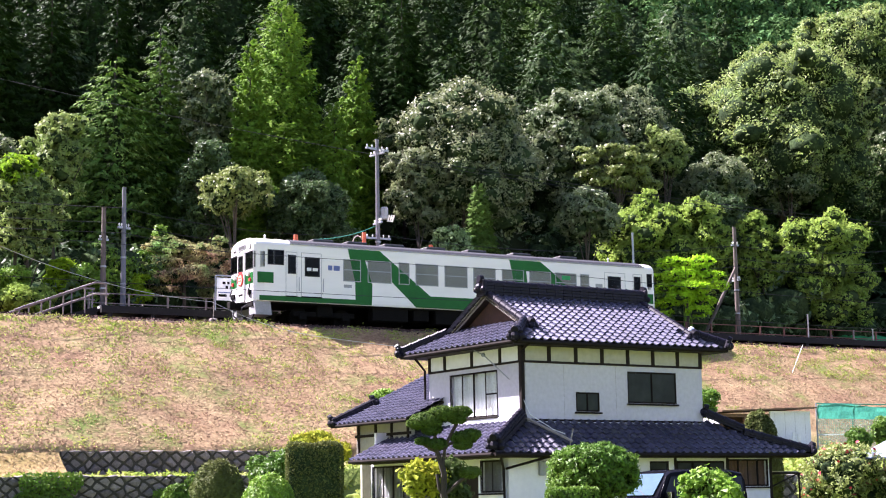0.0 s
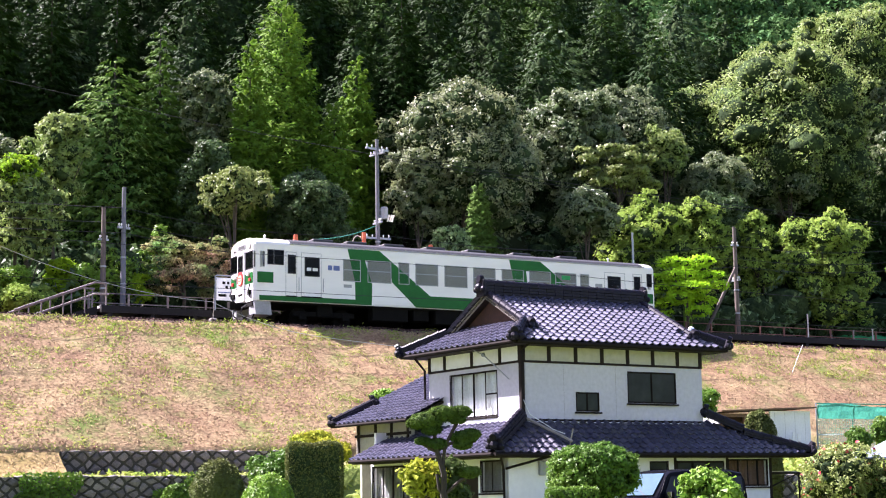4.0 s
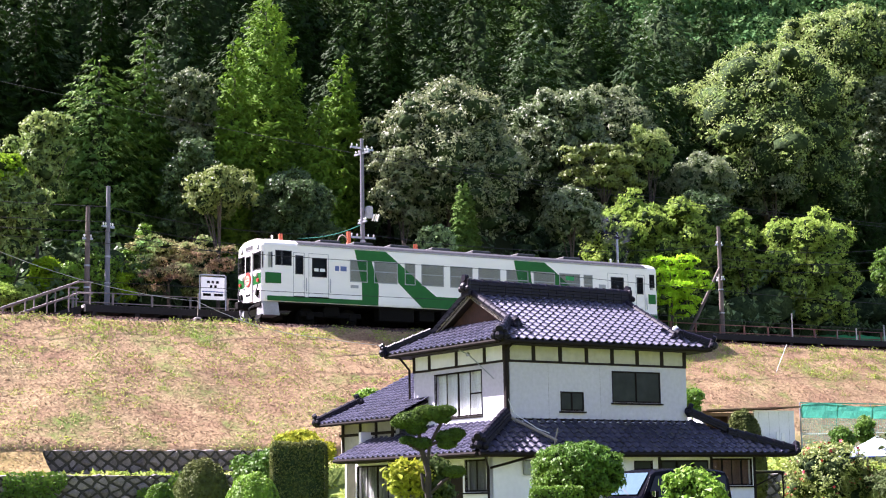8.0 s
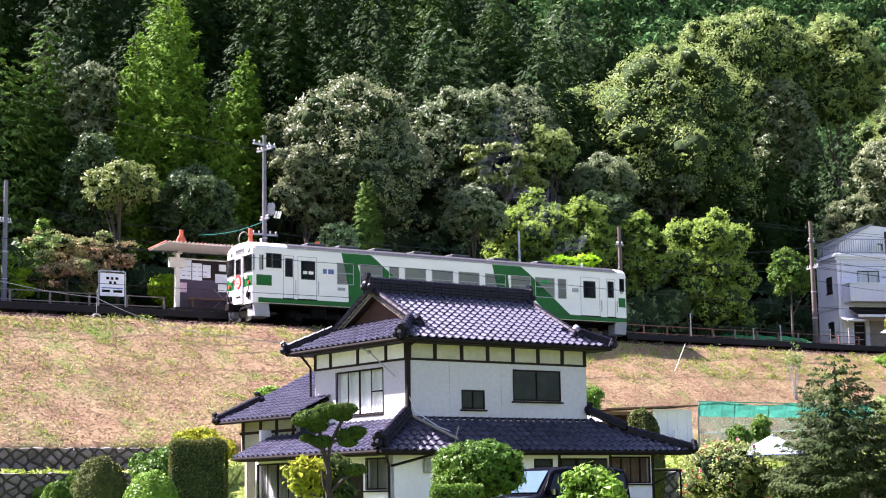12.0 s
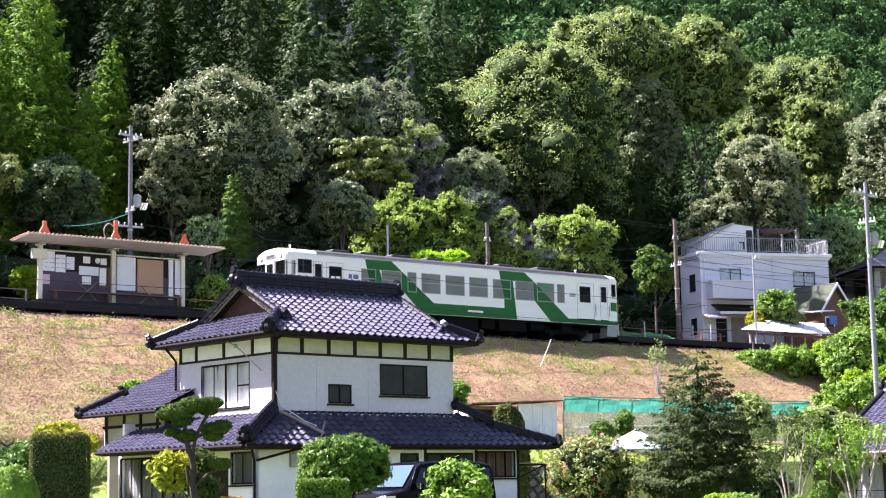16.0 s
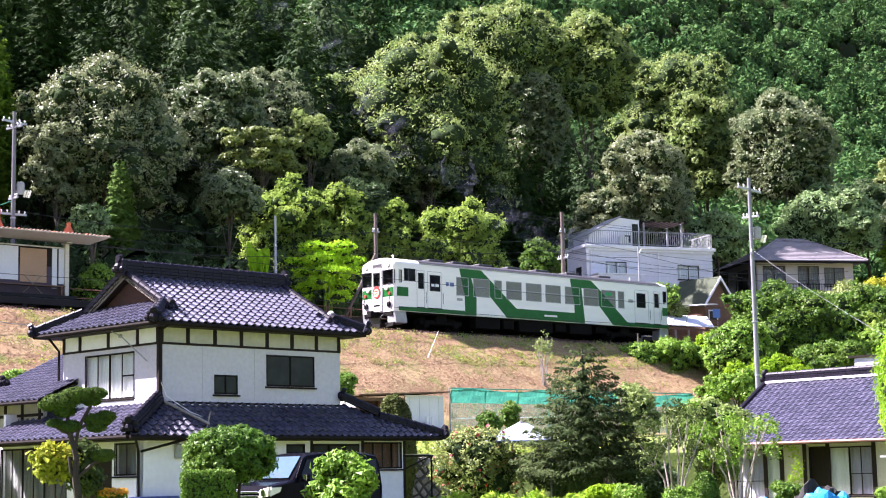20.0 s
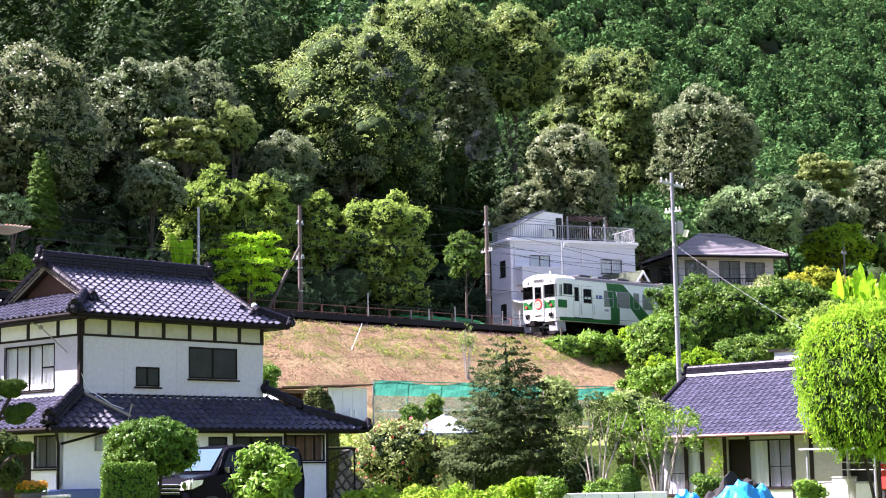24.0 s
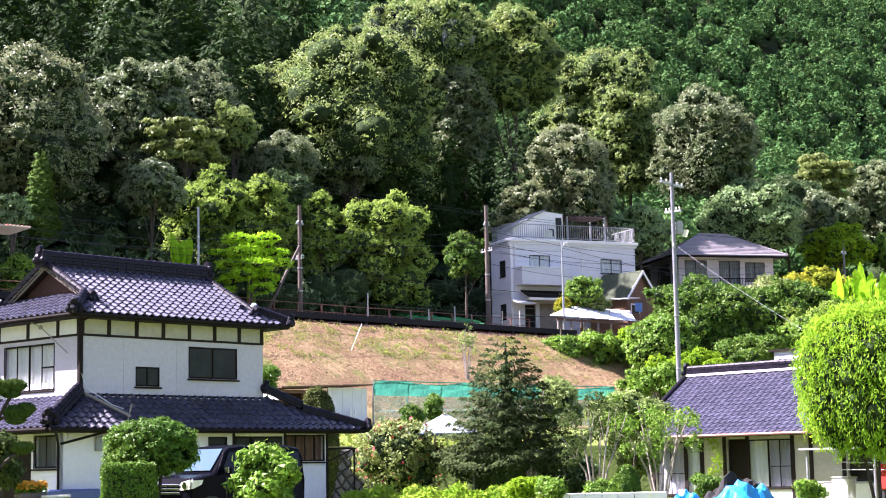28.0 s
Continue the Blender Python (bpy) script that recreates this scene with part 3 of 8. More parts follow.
        for s in (-1, 1):
            ya, yb = sorted((0.50 * s, 1.27 * s))
            w = e("windscreen", Geo().box(x - .008, ya, 2.46, x + .005, yb, 3.18), INSIDE)
            part("pane", Geo().box(x - .018, ya, 2.46, x - .013, yb, 3.18), GLASS_DARK, w)
            fr = Geo()
            for b in ((ya - .04, 2.42, yb + .04, 2.46), (ya - .04, 3.18, yb + .04, 3.22), (ya - .04, 2.46, ya, 3.18), (yb, 2.46, yb + .04, 3.18)):
                fr.box(x - .024, b[0], b[1], x, b[2], b[3])
            part("rubber_seal", fr, RUBBER, w)
            q = Geo().slab([(-0.19, 1.36 * s, 2.46), (0.26, 1.452 * s, 2.50), (0.26, 1.452 * s, 3.18), (-0.19, 1.36 * s, 3.18)], (-.004, 0.012 * s, 0))
            e("corner_window", q, GLASS_DARK)
            e("corner_window_back", Geo().slab([(-0.19, 1.352 * s, 2.46), (0.26, 1.447 * s, 2.50), (0.26, 1.447 * s, 3.18), (-0.19, 1.352 * s, 3.18)], (0, 0.008 * s, 0)), INSIDE)
            e("corner_band", Geo().slab([(-0.222, 1.27 * s, 1.79), (0.02, 1.445 * s, 1.79), (0.02, 1.445 * s, 2.27), (-0.222, 1.27 * s, 2.27)], (-.012, 0.012 * s, 0)), TRAIN_GREEN)
            e("headlamp", Geo().tube((x - .05, 0.92 * s, 3.47), (x + .1, 0.92 * s, 3.47), 0.11, 0.13, 12), LAMP)
            e("headlamp_rim", Geo().tube((x - .03, 0.92 * s, 3.47), (x + .08, 0.92 * s, 3.47), 0.14, 0.15, 12), STEEL_GREY)
            e("marker_lamp", Geo().tube((x - .09, 0.78 * s, 2.26), (x, 0.78 * s, 2.26), 0.12, 0.15, 12), TRAIN_WHITE)
            e("tail_lamp", Geo().tube((x - .07, 1.02 * s, 1.95), (x, 1.02 * s, 1.95), 0.08, 0.09, 10), RED)
            e("jumper_cable", Geo().path([(x - .05, 1.05 * s, 1.75), (x - .1, 1.08 * s, 1.55), (x - .1, 1.02 * s, 1.35), (x - .03, .98 * s, 1.2)], 0.035), RUBBER)
            e("jumper_socket", Geo().box(x - .07, min(.8 * s, 1.1 * s), 1.28, x, max(.8 * s, 1.1 * s), 1.50, bev=.01), STEEL_DARK)
            e("handrail", Geo().tube((x - .05, 0.47 * s, 1.45), (x - .05, 0.47 * s, 2.2), 0.02), STEEL_GREY)
            e("obstacle_deflector", Geo().slab([(-0.18, 0.75 * s, 1.0), (-0.18, 1.36 * s, 1.0), (-0.10, 1.36 * s, 0.40), (-0.18, 0.75 * s, 0.34)], (0.75, 0, 0)), STEEL_GREY, "pale grey steel obstacle deflector")
        e("destination_box", Geo().box(x - .03, -0.42, 3.38, x + .1, 0.42, 3.60, bev=.01), STEEL_GREY)
        e("destination_pane", Geo().box(x - .036, -0.36, 3.42, x - .03, 0.36, 3.56), INSIDE)
        hm = e("head_board", Geo().tube((x - .10, 0, 2.08), (x - .065, 0, 2.08), 0.32, 0.32, 20), RED, "round red and cream head board")
        part("face", Geo().tube((x - .106, 0, 2.04), (x - .10, 0, 2.04), 0.22, 0.22, 18), mat("cream_disc", (0.75, 0.55, 0.35), 0.5), hm)
        for k in range(2):
            part("writing_bar", Geo().box(x - .111, -.15, 2.10 - k * .13, x - .107, .15, 2.15 - k * .13), RED, hm)
        e("number_bar", Geo().box(x - .066, -.26, 1.32, x - .06, .26, 1.42), STEEL_DARK)
        e("buffer_beam", Geo().box(-.2, -1.2, 0.78, .1, 1.2, 1.0, bev=.02), STEEL_DARK)
        e("coupler", Geo().box(-.75, -.16, 0.74, -.1, .16, 1.02, bev=.03).box(-.85, -.22, .70, -.62, .22, 1.06, bev=.04), STEEL_DARK)
        for k in (1, -1):
            e("air_hose", Geo().path([(-.2, .5 * k, .9), (-.42, .5 * k, .75), (-.45, .45 * k, .5), (-.3, .4 * k, .35)], .035), RUBBER)
        e("plough", Geo().slab([(-.3, -1.3, .2), (-.3, 1.3, .2), (-.18, 1.3, .42), (-.18, -1.3, .42)], (.06, 0, 0)), STEEL_DARK)

    # underframe gear
    for b in ((5.6, -1.25, .35, 7.4, -.7, .98), (7.7, -1.2, .42, 8.5, -.6, .98), (8.8, -1.3, .3, 11.4, -.5, .96), (11.7, -1.2, .45, 12.6, -.7, .98), (12.8, -1.28, .38, 14.6, -.6, .98),
              (5.6, .6, .35, 8.0, 1.25, .98), (8.4, .5, .4, 11.8, 1.3, .98), (12.2, .6, .4, 15, 1.25, .98)):
        part("equipment_box", Geo().box(*b, bev=.03), STEEL_DARK, car)
    part("air_tank", Geo().tube((15.0, -1.0, .72), (15.9, -1.0, .72), .22, .22, 12), STEEL_DARK, car)
    part("underframe", Geo().box(.1, -1.3, .92, 20.8, 1.3, 1.04), STEEL_DARK, car)
    wheels = []
    for c in (3.3, 17.6):
        bogie = Geo()
        for s in (-1, 1):
            bogie.box(c - 1.5, min(.88 * s, 1.02 * s), .42, c + 1.5, max(.88 * s, 1.02 * s), .66, bev=.03)
            for a in (-1.05, 1.05):
                bogie.box(c + a - .17, min(.86 * s, 1.08 * s), .28, c + a + .17, max(.86 * s, 1.08 * s), .60, bev=.02)
            bogie.tube((c - .3, .98 * s, .45), (c - .3, .98 * s, .85), .12, .12, 10).tube((c + .3, .98 * s, .45), (c + .3, .98 * s, .85), .12, .12, 10)
        bogie.box(c - .35, -1.1, .5, c + .35, 1.1, .92)
        part("bogie_frame", bogie, STEEL_DARK, car)
        for a in (-1.05, 1.05):
            w = Geo().tube((0, -.62, 0), (0, .62, 0), .07, .07, 8)
            for s in (-1, 1):
                w.tube((0, .50 * s, 0), (0, .63 * s, 0), .43, .43, 20).tube((0, .48 * s, 0), (0, .505 * s, 0), .46, .46, 20)
                for k in range(4):
                    w.box(-.03 + .2 * math.cos(k * 1.57), min(.63 * s, .66 * s), -.03 + .2 * math.sin(k * 1.57), .03 + .2 * math.cos(k * 1.57), max(.63 * s, .66 * s), .03 + .2 * math.sin(k * 1.57))
            ws = part("wheelset", w, STEEL_DARK, car, at_pose=pose(c + a, 0, .43))
            wheels.append((ws, c + a))
    return car, wheels


railcar, railcar_wheels = build_train()


# ---- tiled roofs ----
def tile_mesh():
    prof = [(0.0, 0.070), (0.03, 0.055), (0.065, 0.014), (0.12, 0.0), (0.18, 0.012), (0.215, 0.050), (0.25, 0.074), (0.285, 0.066)]
    g = Geo()
    for v, lift in ((-0.02, 0.0), (-0.03, 0.042), (0.27, 0.004)):
        g.v += [(u, v, h * .80 + lift) for u, h in prof]
    n = len(prof)
    for r in range(2):
        g.f += [(r * n + i, r * n + i + 1, (r + 1) * n + i + 1, (r + 1) * n + i) for i in range(n - 1)]
    me = bpy.data.meshes.new("roof_tile")
    me.from_pydata(g.v, [], g.f)
    me.materials.append(TILE)
    return me, g


TILE_MESH, TILE_GEO = tile_mesh()
TU, TV = 0.272, 0.235


def inside_poly(p, poly):
    x, y = p
    r = False
    for (x0, y0), (x1, y1) in zip(poly, poly[1:] + poly[:1]):
        if (y0 > y) != (y1 > y) and x < (x1 - x0) * (y - y0) / (y1 - y0) + x0:
            r = not r
    return r


def tiled(parent, origin, u, v, poly, single=0, board=True):
    """Pan tiles over the polygon poly, in metres along u (the eave) and v (up the slope) from origin. The first `single` are parts, the rest one mesh."""
    o, u, v = Vector(origin), Vector(u).normalized(), Vector(v).normalized()
    w = u.cross(v)
    lo_u, hi_u, lo_v, hi_v = min(p[0] for p in poly), max(p[0] for p in poly), min(p[1] for p in poly), max(p[1] for p in poly)
    rot = Matrix((u, v, w)).transposed().to_4x4()
    rest = Geo()
    count = 0
    j = 0
    while lo_v + j * TV < hi_v:
        i = 0
        while lo_u + i * TU < hi_u:
            c = (lo_u + (i + .5) * TU, lo_v + (j + .45) * TV)
            if inside_poly(c, poly):
                m = Matrix.Translation(o + u * (lo_u + i * TU) + v * (lo_v + j * TV) + w * random.uniform(0, .006)) @ rot @ pose(0, 0, 0, random.uniform(-1, 1), 0, random.uniform(-.8, .8))
                if count < single:
                    part("roof_tile", TILE_MESH, None, parent, at_pose=m)
                    count += 1
                else:
                    rest.add([m @ Vector(q) for q in TILE_GEO.v], TILE_GEO.f)
            i += 1
        j += 1
    if rest.v:
        me = bpy.data.meshes.new("tile_field")
        me.from_pydata(rest.v, [], rest.f)
        me.materials.append(TILE)
        tagged(part("tile_field", me, None, parent), kind="stuff")
    if board:
        part("roof_board", Geo().slab([o + u * a + v * b - w * .01 for a, b in poly], w * -.07), TIMBER_DARK, parent)


def ridge(parent, a, b, h=0.30, w=0.26, ornament=(True, True), name="ridge"):
    """A ridge of stacked flat courses under a line of round cover tiles, with end ornaments."""
    a, b = Vector(a), Vector(b)
    d = b - a
    L = d.length
    d.normalize()
    side = d.cross(Vector((0, 0, 1))).normalized()
    up = side.cross(d)
    rot = Matrix((d, side, up)).transposed().to_4x4()
    m = Matrix.Translation(a) @ rot
    n = max(2, round(h / .085))
    r = part(name, Geo().box(.01, -w * .36, 0, L - .01, w * .36, h), TILE_RIDGE, parent, at_pose=m)
    k = max(1, round(L / .3))
    flat = [mesh_of("course_tile", Geo().box(0, -w * q, 0, L / k - .012, w * q, h / n - .012), TILE_RIDGE) for q in (.5, .56)]
    for c in range(n):
        for s in range(k):
            part("course_tile", flat[c % 2], None, r, at_pose=pose(L * s / k, random.uniform(-.004, .004), h * c / n))
    k = max(1, round(L / .28))
    cap = mesh_of("cover_tile", Geo().tube((0, 0, 0), (L / k - .05, 0, 0), .095, .085, 10, False).tube((L / k - .05, 0, 0), (L / k - .003, 0, 0), .108, .105, 10), TILE_RIDGE)
    for s in range(k):
        part("cover_tile", cap, None, r, at_pose=pose(L * s / k, 0, h, random.uniform(-2, 2), 0, random.uniform(-.6, .6)))
    for on, x, sg in ((ornament[0], 0, -1), (ornament[1], L, 1)):
        if on:
            q = Geo()
            q.box(min(x, x + .1 * sg), -.2, -.06, max(x, x + .1 * sg), .2, h + .08, bev=.03)
            q.tube((x + .02 * sg, 0, h + .1), (x + .14 * sg, 0, h + .1), .12, .10, 10).ball((x + .1 * sg, -.17, h * .4), .09, 8, 5).ball((x + .1 * sg, .17, h * .4), .09, 8, 5)
            q.ball((x + .12 * sg, 0, h * .55), .13, 8, 5)
            part("end_ornament", q, TILE_RIDGE, r)
    return r


def sash_window(parent, m, w, h, panes=2, pane=None, back=CURTAIN, bar=None, label=""):
    """A window in a wall opening: local x along the wall, y into it, z up, from its lower corner."""
    win = part("window", Geo().box(0, -.02, -.016, w, .06, 0).box(0, -.02, h, w, .06, h + .016).box(-.016, -.02, -.016, 0, .06, h + .016).box(w, -.02, -.016, w + .016, .06, h + .016),
               SASH, parent, label, at_pose=m)
    part("sill", Geo().box(-.07, -.07, -.075, w + .07, .02, -.032), SASH, win)
    for i in range(panes):
        x0, x1 = w * i / panes, w * (i + 1) / panes
        y = .0 if i % 2 else .02
        fr = Geo()
        for b in ((x0, 0, x1, .028), (x0, h - .028, x1, h), (x0, .028, x0 + .022, h - .028), (x1 - .022, .028, x1, h - .028)):
            fr.box(b[0], y, b[1], b[2], y + .02, b[3])
        if bar:
            fr.box(x0 + .035, y, bar - .012, x1 - .035, y + .02, bar + .012)
        part("sash", fr, SASH, win)
        part("pane", Geo().box(x0 + .022, y + .008, .028, x1 - .022, y + .013, h - .028), pane or GLASS, win).visible_shadow = False
    if back:
        g = Geo()
        k = max(6, int(w / .09))
        for i in range(k):
            a, b = w * i / k, w * (i + 1) / k
            g.slab([(a, .12 + (.02 if i % 2 else 0), 0), (b, .12 + (0 if i % 2 else .02), 0), (b, .12 + (0 if i % 2 else .02), h), (a, .12 + (.02 if i % 2 else 0), h)], (0, .004, 0))
        part("curtain", g, back, win)
    return win


GABLE_RED = mat("dark_maroon_boards", (0.060, 0.020, 0.016), 0.8, var=0.3, scale=2, fine=12)


# ---- the two-storey tiled house ----
def build_house():
    hs = thing("house", pose(-5.47, -30.64, 0, 0, 0, 4.8), "two-storey Japanese house with blue-black tiled roofs and grey walls", "house")
    W, D = 6.37, 4.55
    z0, z1 = 3.3, 5.72
    # upper storey walls, with openings
    wins = [(1.82, 3.87 - z0, 2.58, 4.36 - z0), (3.64, 4.13 - z0, 5.36, 4.97 - z0)]
    part("wall", hole_wall(W, z1 - z0, .12, wins), PLASTER_GREY, hs, "grey mortar upper wall", at_pose=pose(0, 0, z0))
    sash_window(hs, pose(1.82, 0, 3.87), .76, .49, 2, FROSTED, None)
    sash_window(hs, pose(3.64, 0, 4.13), 1.72, .84, 2, FROSTED, None)
    # dark panels paint the rooms' shade behind the panes
    for x, z, w, h in ((1.82, 3.87, .76, .49), (3.64, 4.13, 1.72, .84)):
        box_part("room_shade", hs, INSIDE, x, .2, z, x + w, .24, z + h)
    turn_left = pose(0, D, z0, 0, 0, -90)
    part("wall", hole_wall(D, z1 - z0, .12, [(D - 3.43, 3.78 - z0, D - 1.14, 5.0 - z0)]), PLASTER_GREY, hs, at_pose=turn_left)
    w = sash_window(hs, pose(0, 3.43, 3.78, 0, 0, -90), 2.29, 1.22, 4, GLASS, CURTAIN)
    part("sash_bar", Geo().box(1.74, -.005, .58, 2.27, .03, .62), SASH, w)
    box_part("wall", hs, PLASTER_GREY, .12, D - .12, z0, W, D, z1)
    box_part("wall", hs, PLASTER_GREY, W - .12, .12, z0, W, D - .12, z1)
    # frieze of cream panels between dark posts
    zb = 5.14
    for i in range(7):
        box_part("frieze_panel", hs, PLASTER_CREAM, .06 + i * .91, -.006, zb + .05, .06 + i * .91 + .80, .0, z1)
    for i in range(8):
        x = min(W - .11, max(0, i * .91 - .055))
        box_part("post", hs, TIMBER_DARK, x, -.035, zb, x + .11, -.001, z1)
    box_part("rail", hs, TIMBER_DARK, 0, -.03, zb - .01, W, -.001, zb + .05)
    for y in (0, .91, 2.27, 3.64, D - .11):
        box_part("post", hs, TIMBER_DARK, -.035, y, zb, -.001, y + .11, z1)
    box_part("rail", hs, TIMBER_DARK, -.03, 0, zb - .01, -.001, D, zb + .05)
    for y0, y1 in ((.11, .91), (1.02, 2.27), (2.38, 3.64), (3.75, 4.44)):
        box_part("frieze_panel", hs, PLASTER_WHITE, -.006, y0, zb + .05, 0, y1, z1)
    # strips over the lower roof: white side one paints the wall's sunlit foot, front flashing dark
    box_part("flashing", hs, PLASTER_WHITE, -.05, -.05, 3.56, -.002, D, 3.72)
    box_part("flashing", hs, SASH, 0, -.05, 3.57, W, -.002, 3.63)
    # faint panel joints of the mortar wall
    for x in (1.4, 3.2):
        box_part("wall_joint", hs, CONCRETE, x, -.003, 3.7, x + .006, -.001, 5.1)
    # upper roof: gabled above, hipped below
    ov, ez, rz, cy = .56, 5.68, 7.22, D / 2
    run = cy + ov
    k = (rz - ez) / run
    sl = math.hypot(1, k)
    gx0, gx1 = .42, 6.1
    lx, rx = -ov, W + .45
    for sgn in (1, -1):
        o = (lx, -ov, ez) if sgn == 1 else (rx, D + ov, ez)
        u = (sgn, 0, 0)
        v = (0, sgn, k)
        L = rx - lx
        ga, gb = (gx0 - lx, rx - gx1) if sgn == 1 else (rx - gx1, gx0 - lx)
        poly = [(0, 0), (L, 0), (L - gb, gb * sl), (L - gb, run * sl), (ga, run * sl), (ga, ga * sl)]
        tiled(hs, o, u, v, poly, 300 if sgn == 1 else 0)
    for sgn in (1, -1):
        o = (lx, D + ov, ez) if sgn == 1 else (rx, -ov, ez)
        u = (0, -sgn, 0)
        v = (sgn, 0, k)
        L = D + 2 * ov
        ga = gx0 - lx + .35 if sgn == 1 else rx - gx1 + .35
        tiled(hs, o, u, v, [(0, 0), (L, 0), (L - ga, ga * sl), (ga, ga * sl)], 0)
    # gables
    for gx, s in ((gx0 + .3, -1), (gx1 - .3, 1)):
        zg = ez + k * ((gx0 - lx) if s < 0 else (rx - gx1)) + .06
        ya = (zg - ez) / k - ov
        part("gable_board", Geo().slab([(gx, ya, zg), (gx, D - ya, zg), (gx, cy, rz - .02)], (-.05 * s, 0, 0)), GABLE_RED, hs, "reddish brown boarded gable")
        for yy, y2 in ((ya - .25, cy), (D - ya + .25, cy)):
            zz = ez + k * (ya - .25 + ov)
            part("barge_board", Geo().slab([(gx + .3 * s, yy, zz - .1), (gx + .3 * s, y2, rz - .1), (gx + .3 * s, y2, rz + .06), (gx + .3 * s, yy, zz + .06)], (-.06 * s, 0, 0)), TIMBER_GREY, hs)
            ridge(hs, (gx + .25 * s, y2, rz + .02), (gx + .25 * s, yy, zz + .04), .06, .18, (False, True), "verge_ridge")
    ridge(hs, (gx0 - .05, cy, rz), (gx1 + .05, cy, rz), .34, .30)
    for cx, cyy, tx, ty in ((lx + .02, -ov + .02, gx0, gx0 - lx - ov), (lx + .02, D + ov - .02, gx0, D - (gx0 - lx - ov)), (rx - .02, -ov + .02, gx1, rx - gx1 - ov), (rx - .02, D + ov - .02, gx1, D - (rx - gx1 - ov))):
        kk = ez + k * abs(tx - (lx if tx == gx0 else rx))
        ridge(hs, (tx, ty, kk + .02), (cx, cyy, ez + .05), .14, .22, (False, True), "hip_ridge")
    part("mortar_cap", Geo().ball((6.12, .08, 6.26), .10, 10, 6), PLASTER_WHITE, hs, "white mortar cap on the hip")
    # soffit, fascia, gutters
    box_part("soffit", hs, TIMBER_DARK, lx + .04, -ov + .04, ez - .10, rx - .04, D + ov - .04, ez - .06)
    gut = Geo()
    for a, b in (((lx, -ov - .05), (rx, -ov - .05)), ((lx - .05, -ov), (lx - .05, D + ov)), ((rx + .05, -ov), (rx + .05, D + ov))):
        gut.tube((*a, ez - .05), (*b, ez - .05), .05, .05, 8)
    part("gutter", gut, SASH, hs, "dark brown eaves gutter")
    part("downpipe", Geo().path([(-.06, -.45, ez - .08), (-.06, -.09, ez - .25), (-.06, -.09, 3.62)], .035), SASH, hs)
    part("downpipe", Geo().path([(-.45, 4.6, ez - .1), (-.1, 4.62, ez - .45), (-.1, 4.62, 3.8)], .035), SASH, hs)
    box_part("corner_post", hs, TIMBER_DARK, -.05, -.05, 3.5, .06, .06, z1)
    # lower storey
    fx, fy, wx = -1.12, -.70, 8.28
    ex, ey, le, rr, ltop = -1.85, -1.28, 2.68, 9.3, 3.56
    holes = [(3.75 - fx, 2.25, 4.38 - fx, 2.47), (6.62 - fx, 1.80, 8.1 - fx, 2.53), (4.7 - fx, .3, 6.5 - fx, 2.5)]
    part("wall", hole_wall(wx - fx, 2.8, .12, holes), PLASTER_WHITE, hs, "white plaster lower wall", at_pose=pose(fx, fy, 0))
    sash_window(hs, pose(3.75, fy, 2.25), .63, .22, 1, FROSTED, None)
    sash_window(hs, pose(6.62, fy, 1.80), 1.48, .73, 4, GLASS, TIMBER_BROWN)
    for i in range(3):
        box_part("sliding_door", hs, SASH, 4.71 + i * .6, fy + .03, .3, 5.28 + i * .6, fy + .07, 2.5)
        box_part("door_pane", hs, FROSTED, 4.76 + i * .6, fy + .018, .9, 5.23 + i * .6, fy + .028, 2.44)
    for x in (4.6, 6.52, wx - .1):
        box_part("post", hs, TIMBER_DARK, x, fy - .03, .1, x + .08, fy - .001, 2.62)
    box_part("meter_box", hs, STEEL_GREY, -.05, fy - .12, 2.12, .2, fy - .002, 2.5, bev=.02)
    LD = 6.0
    left_holes = [(LD - .36, 1.72, LD + .62, 2.52), (LD - 6.0 + .1, .35, LD - 2.6, 2.5), (LD - 2.2, .25, LD - .5, 2.4)]
    part("wall", hole_wall(LD - fy, 2.8, .12, left_holes), PLASTER_WHITE, hs, "white plaster side wall", at_pose=pose(fx, LD, 0, 0, 0, -90))
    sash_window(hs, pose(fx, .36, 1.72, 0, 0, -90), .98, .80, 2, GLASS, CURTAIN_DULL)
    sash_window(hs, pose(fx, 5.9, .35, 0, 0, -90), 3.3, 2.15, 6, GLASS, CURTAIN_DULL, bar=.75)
    box_part("entrance_door", hs, TIMBER_DARK, fx + .05, .55, .25, fx + .09, 2.2, 2.4)
    box_part("wall", hs, PLASTER_WHITE, wx - .12, fy + .12, 0, wx, 5.0, 2.8)
    box_part("wall", hs, PLASTER_WHITE, fx + .12, LD - .12, 0, wx - .12, LD, 3.5)
    box_part("ceiling_board", hs, TIMBER_DARK, fx + .12, fy + .12, 2.74, wx - .12, LD - .12, 2.79)
    box_part("floor_board", hs, TIMBER_BROWN, fx + .12, fy + .12, .2, wx - .12, LD - .12, .28)
    # lower roofs round the upper storey
    kf = (ltop - le) / -ey
    sf = math.hypot(1, kf)
    kl = (ltop - le) / -ex
    s2 = math.hypot(1, kl)
    front_run = -ey
    rt = 6.45
    tiled(hs, (ex, ey, le), (1, 0, 0), (0, 1, kf), [(0, 0), (rr - ex, 0), (rt - ex, front_run * sf), (-ex, front_run * sf)], 0)
    tiled(hs, (ex, 5.9, le), (0, -1, 0), (1, 0, kl), [(0, 0), (5.9 - ey, 0), (5.9, -ex * s2), (0, -ex * s2)], 0)
    kr = (ltop - le) / (rr - rt)
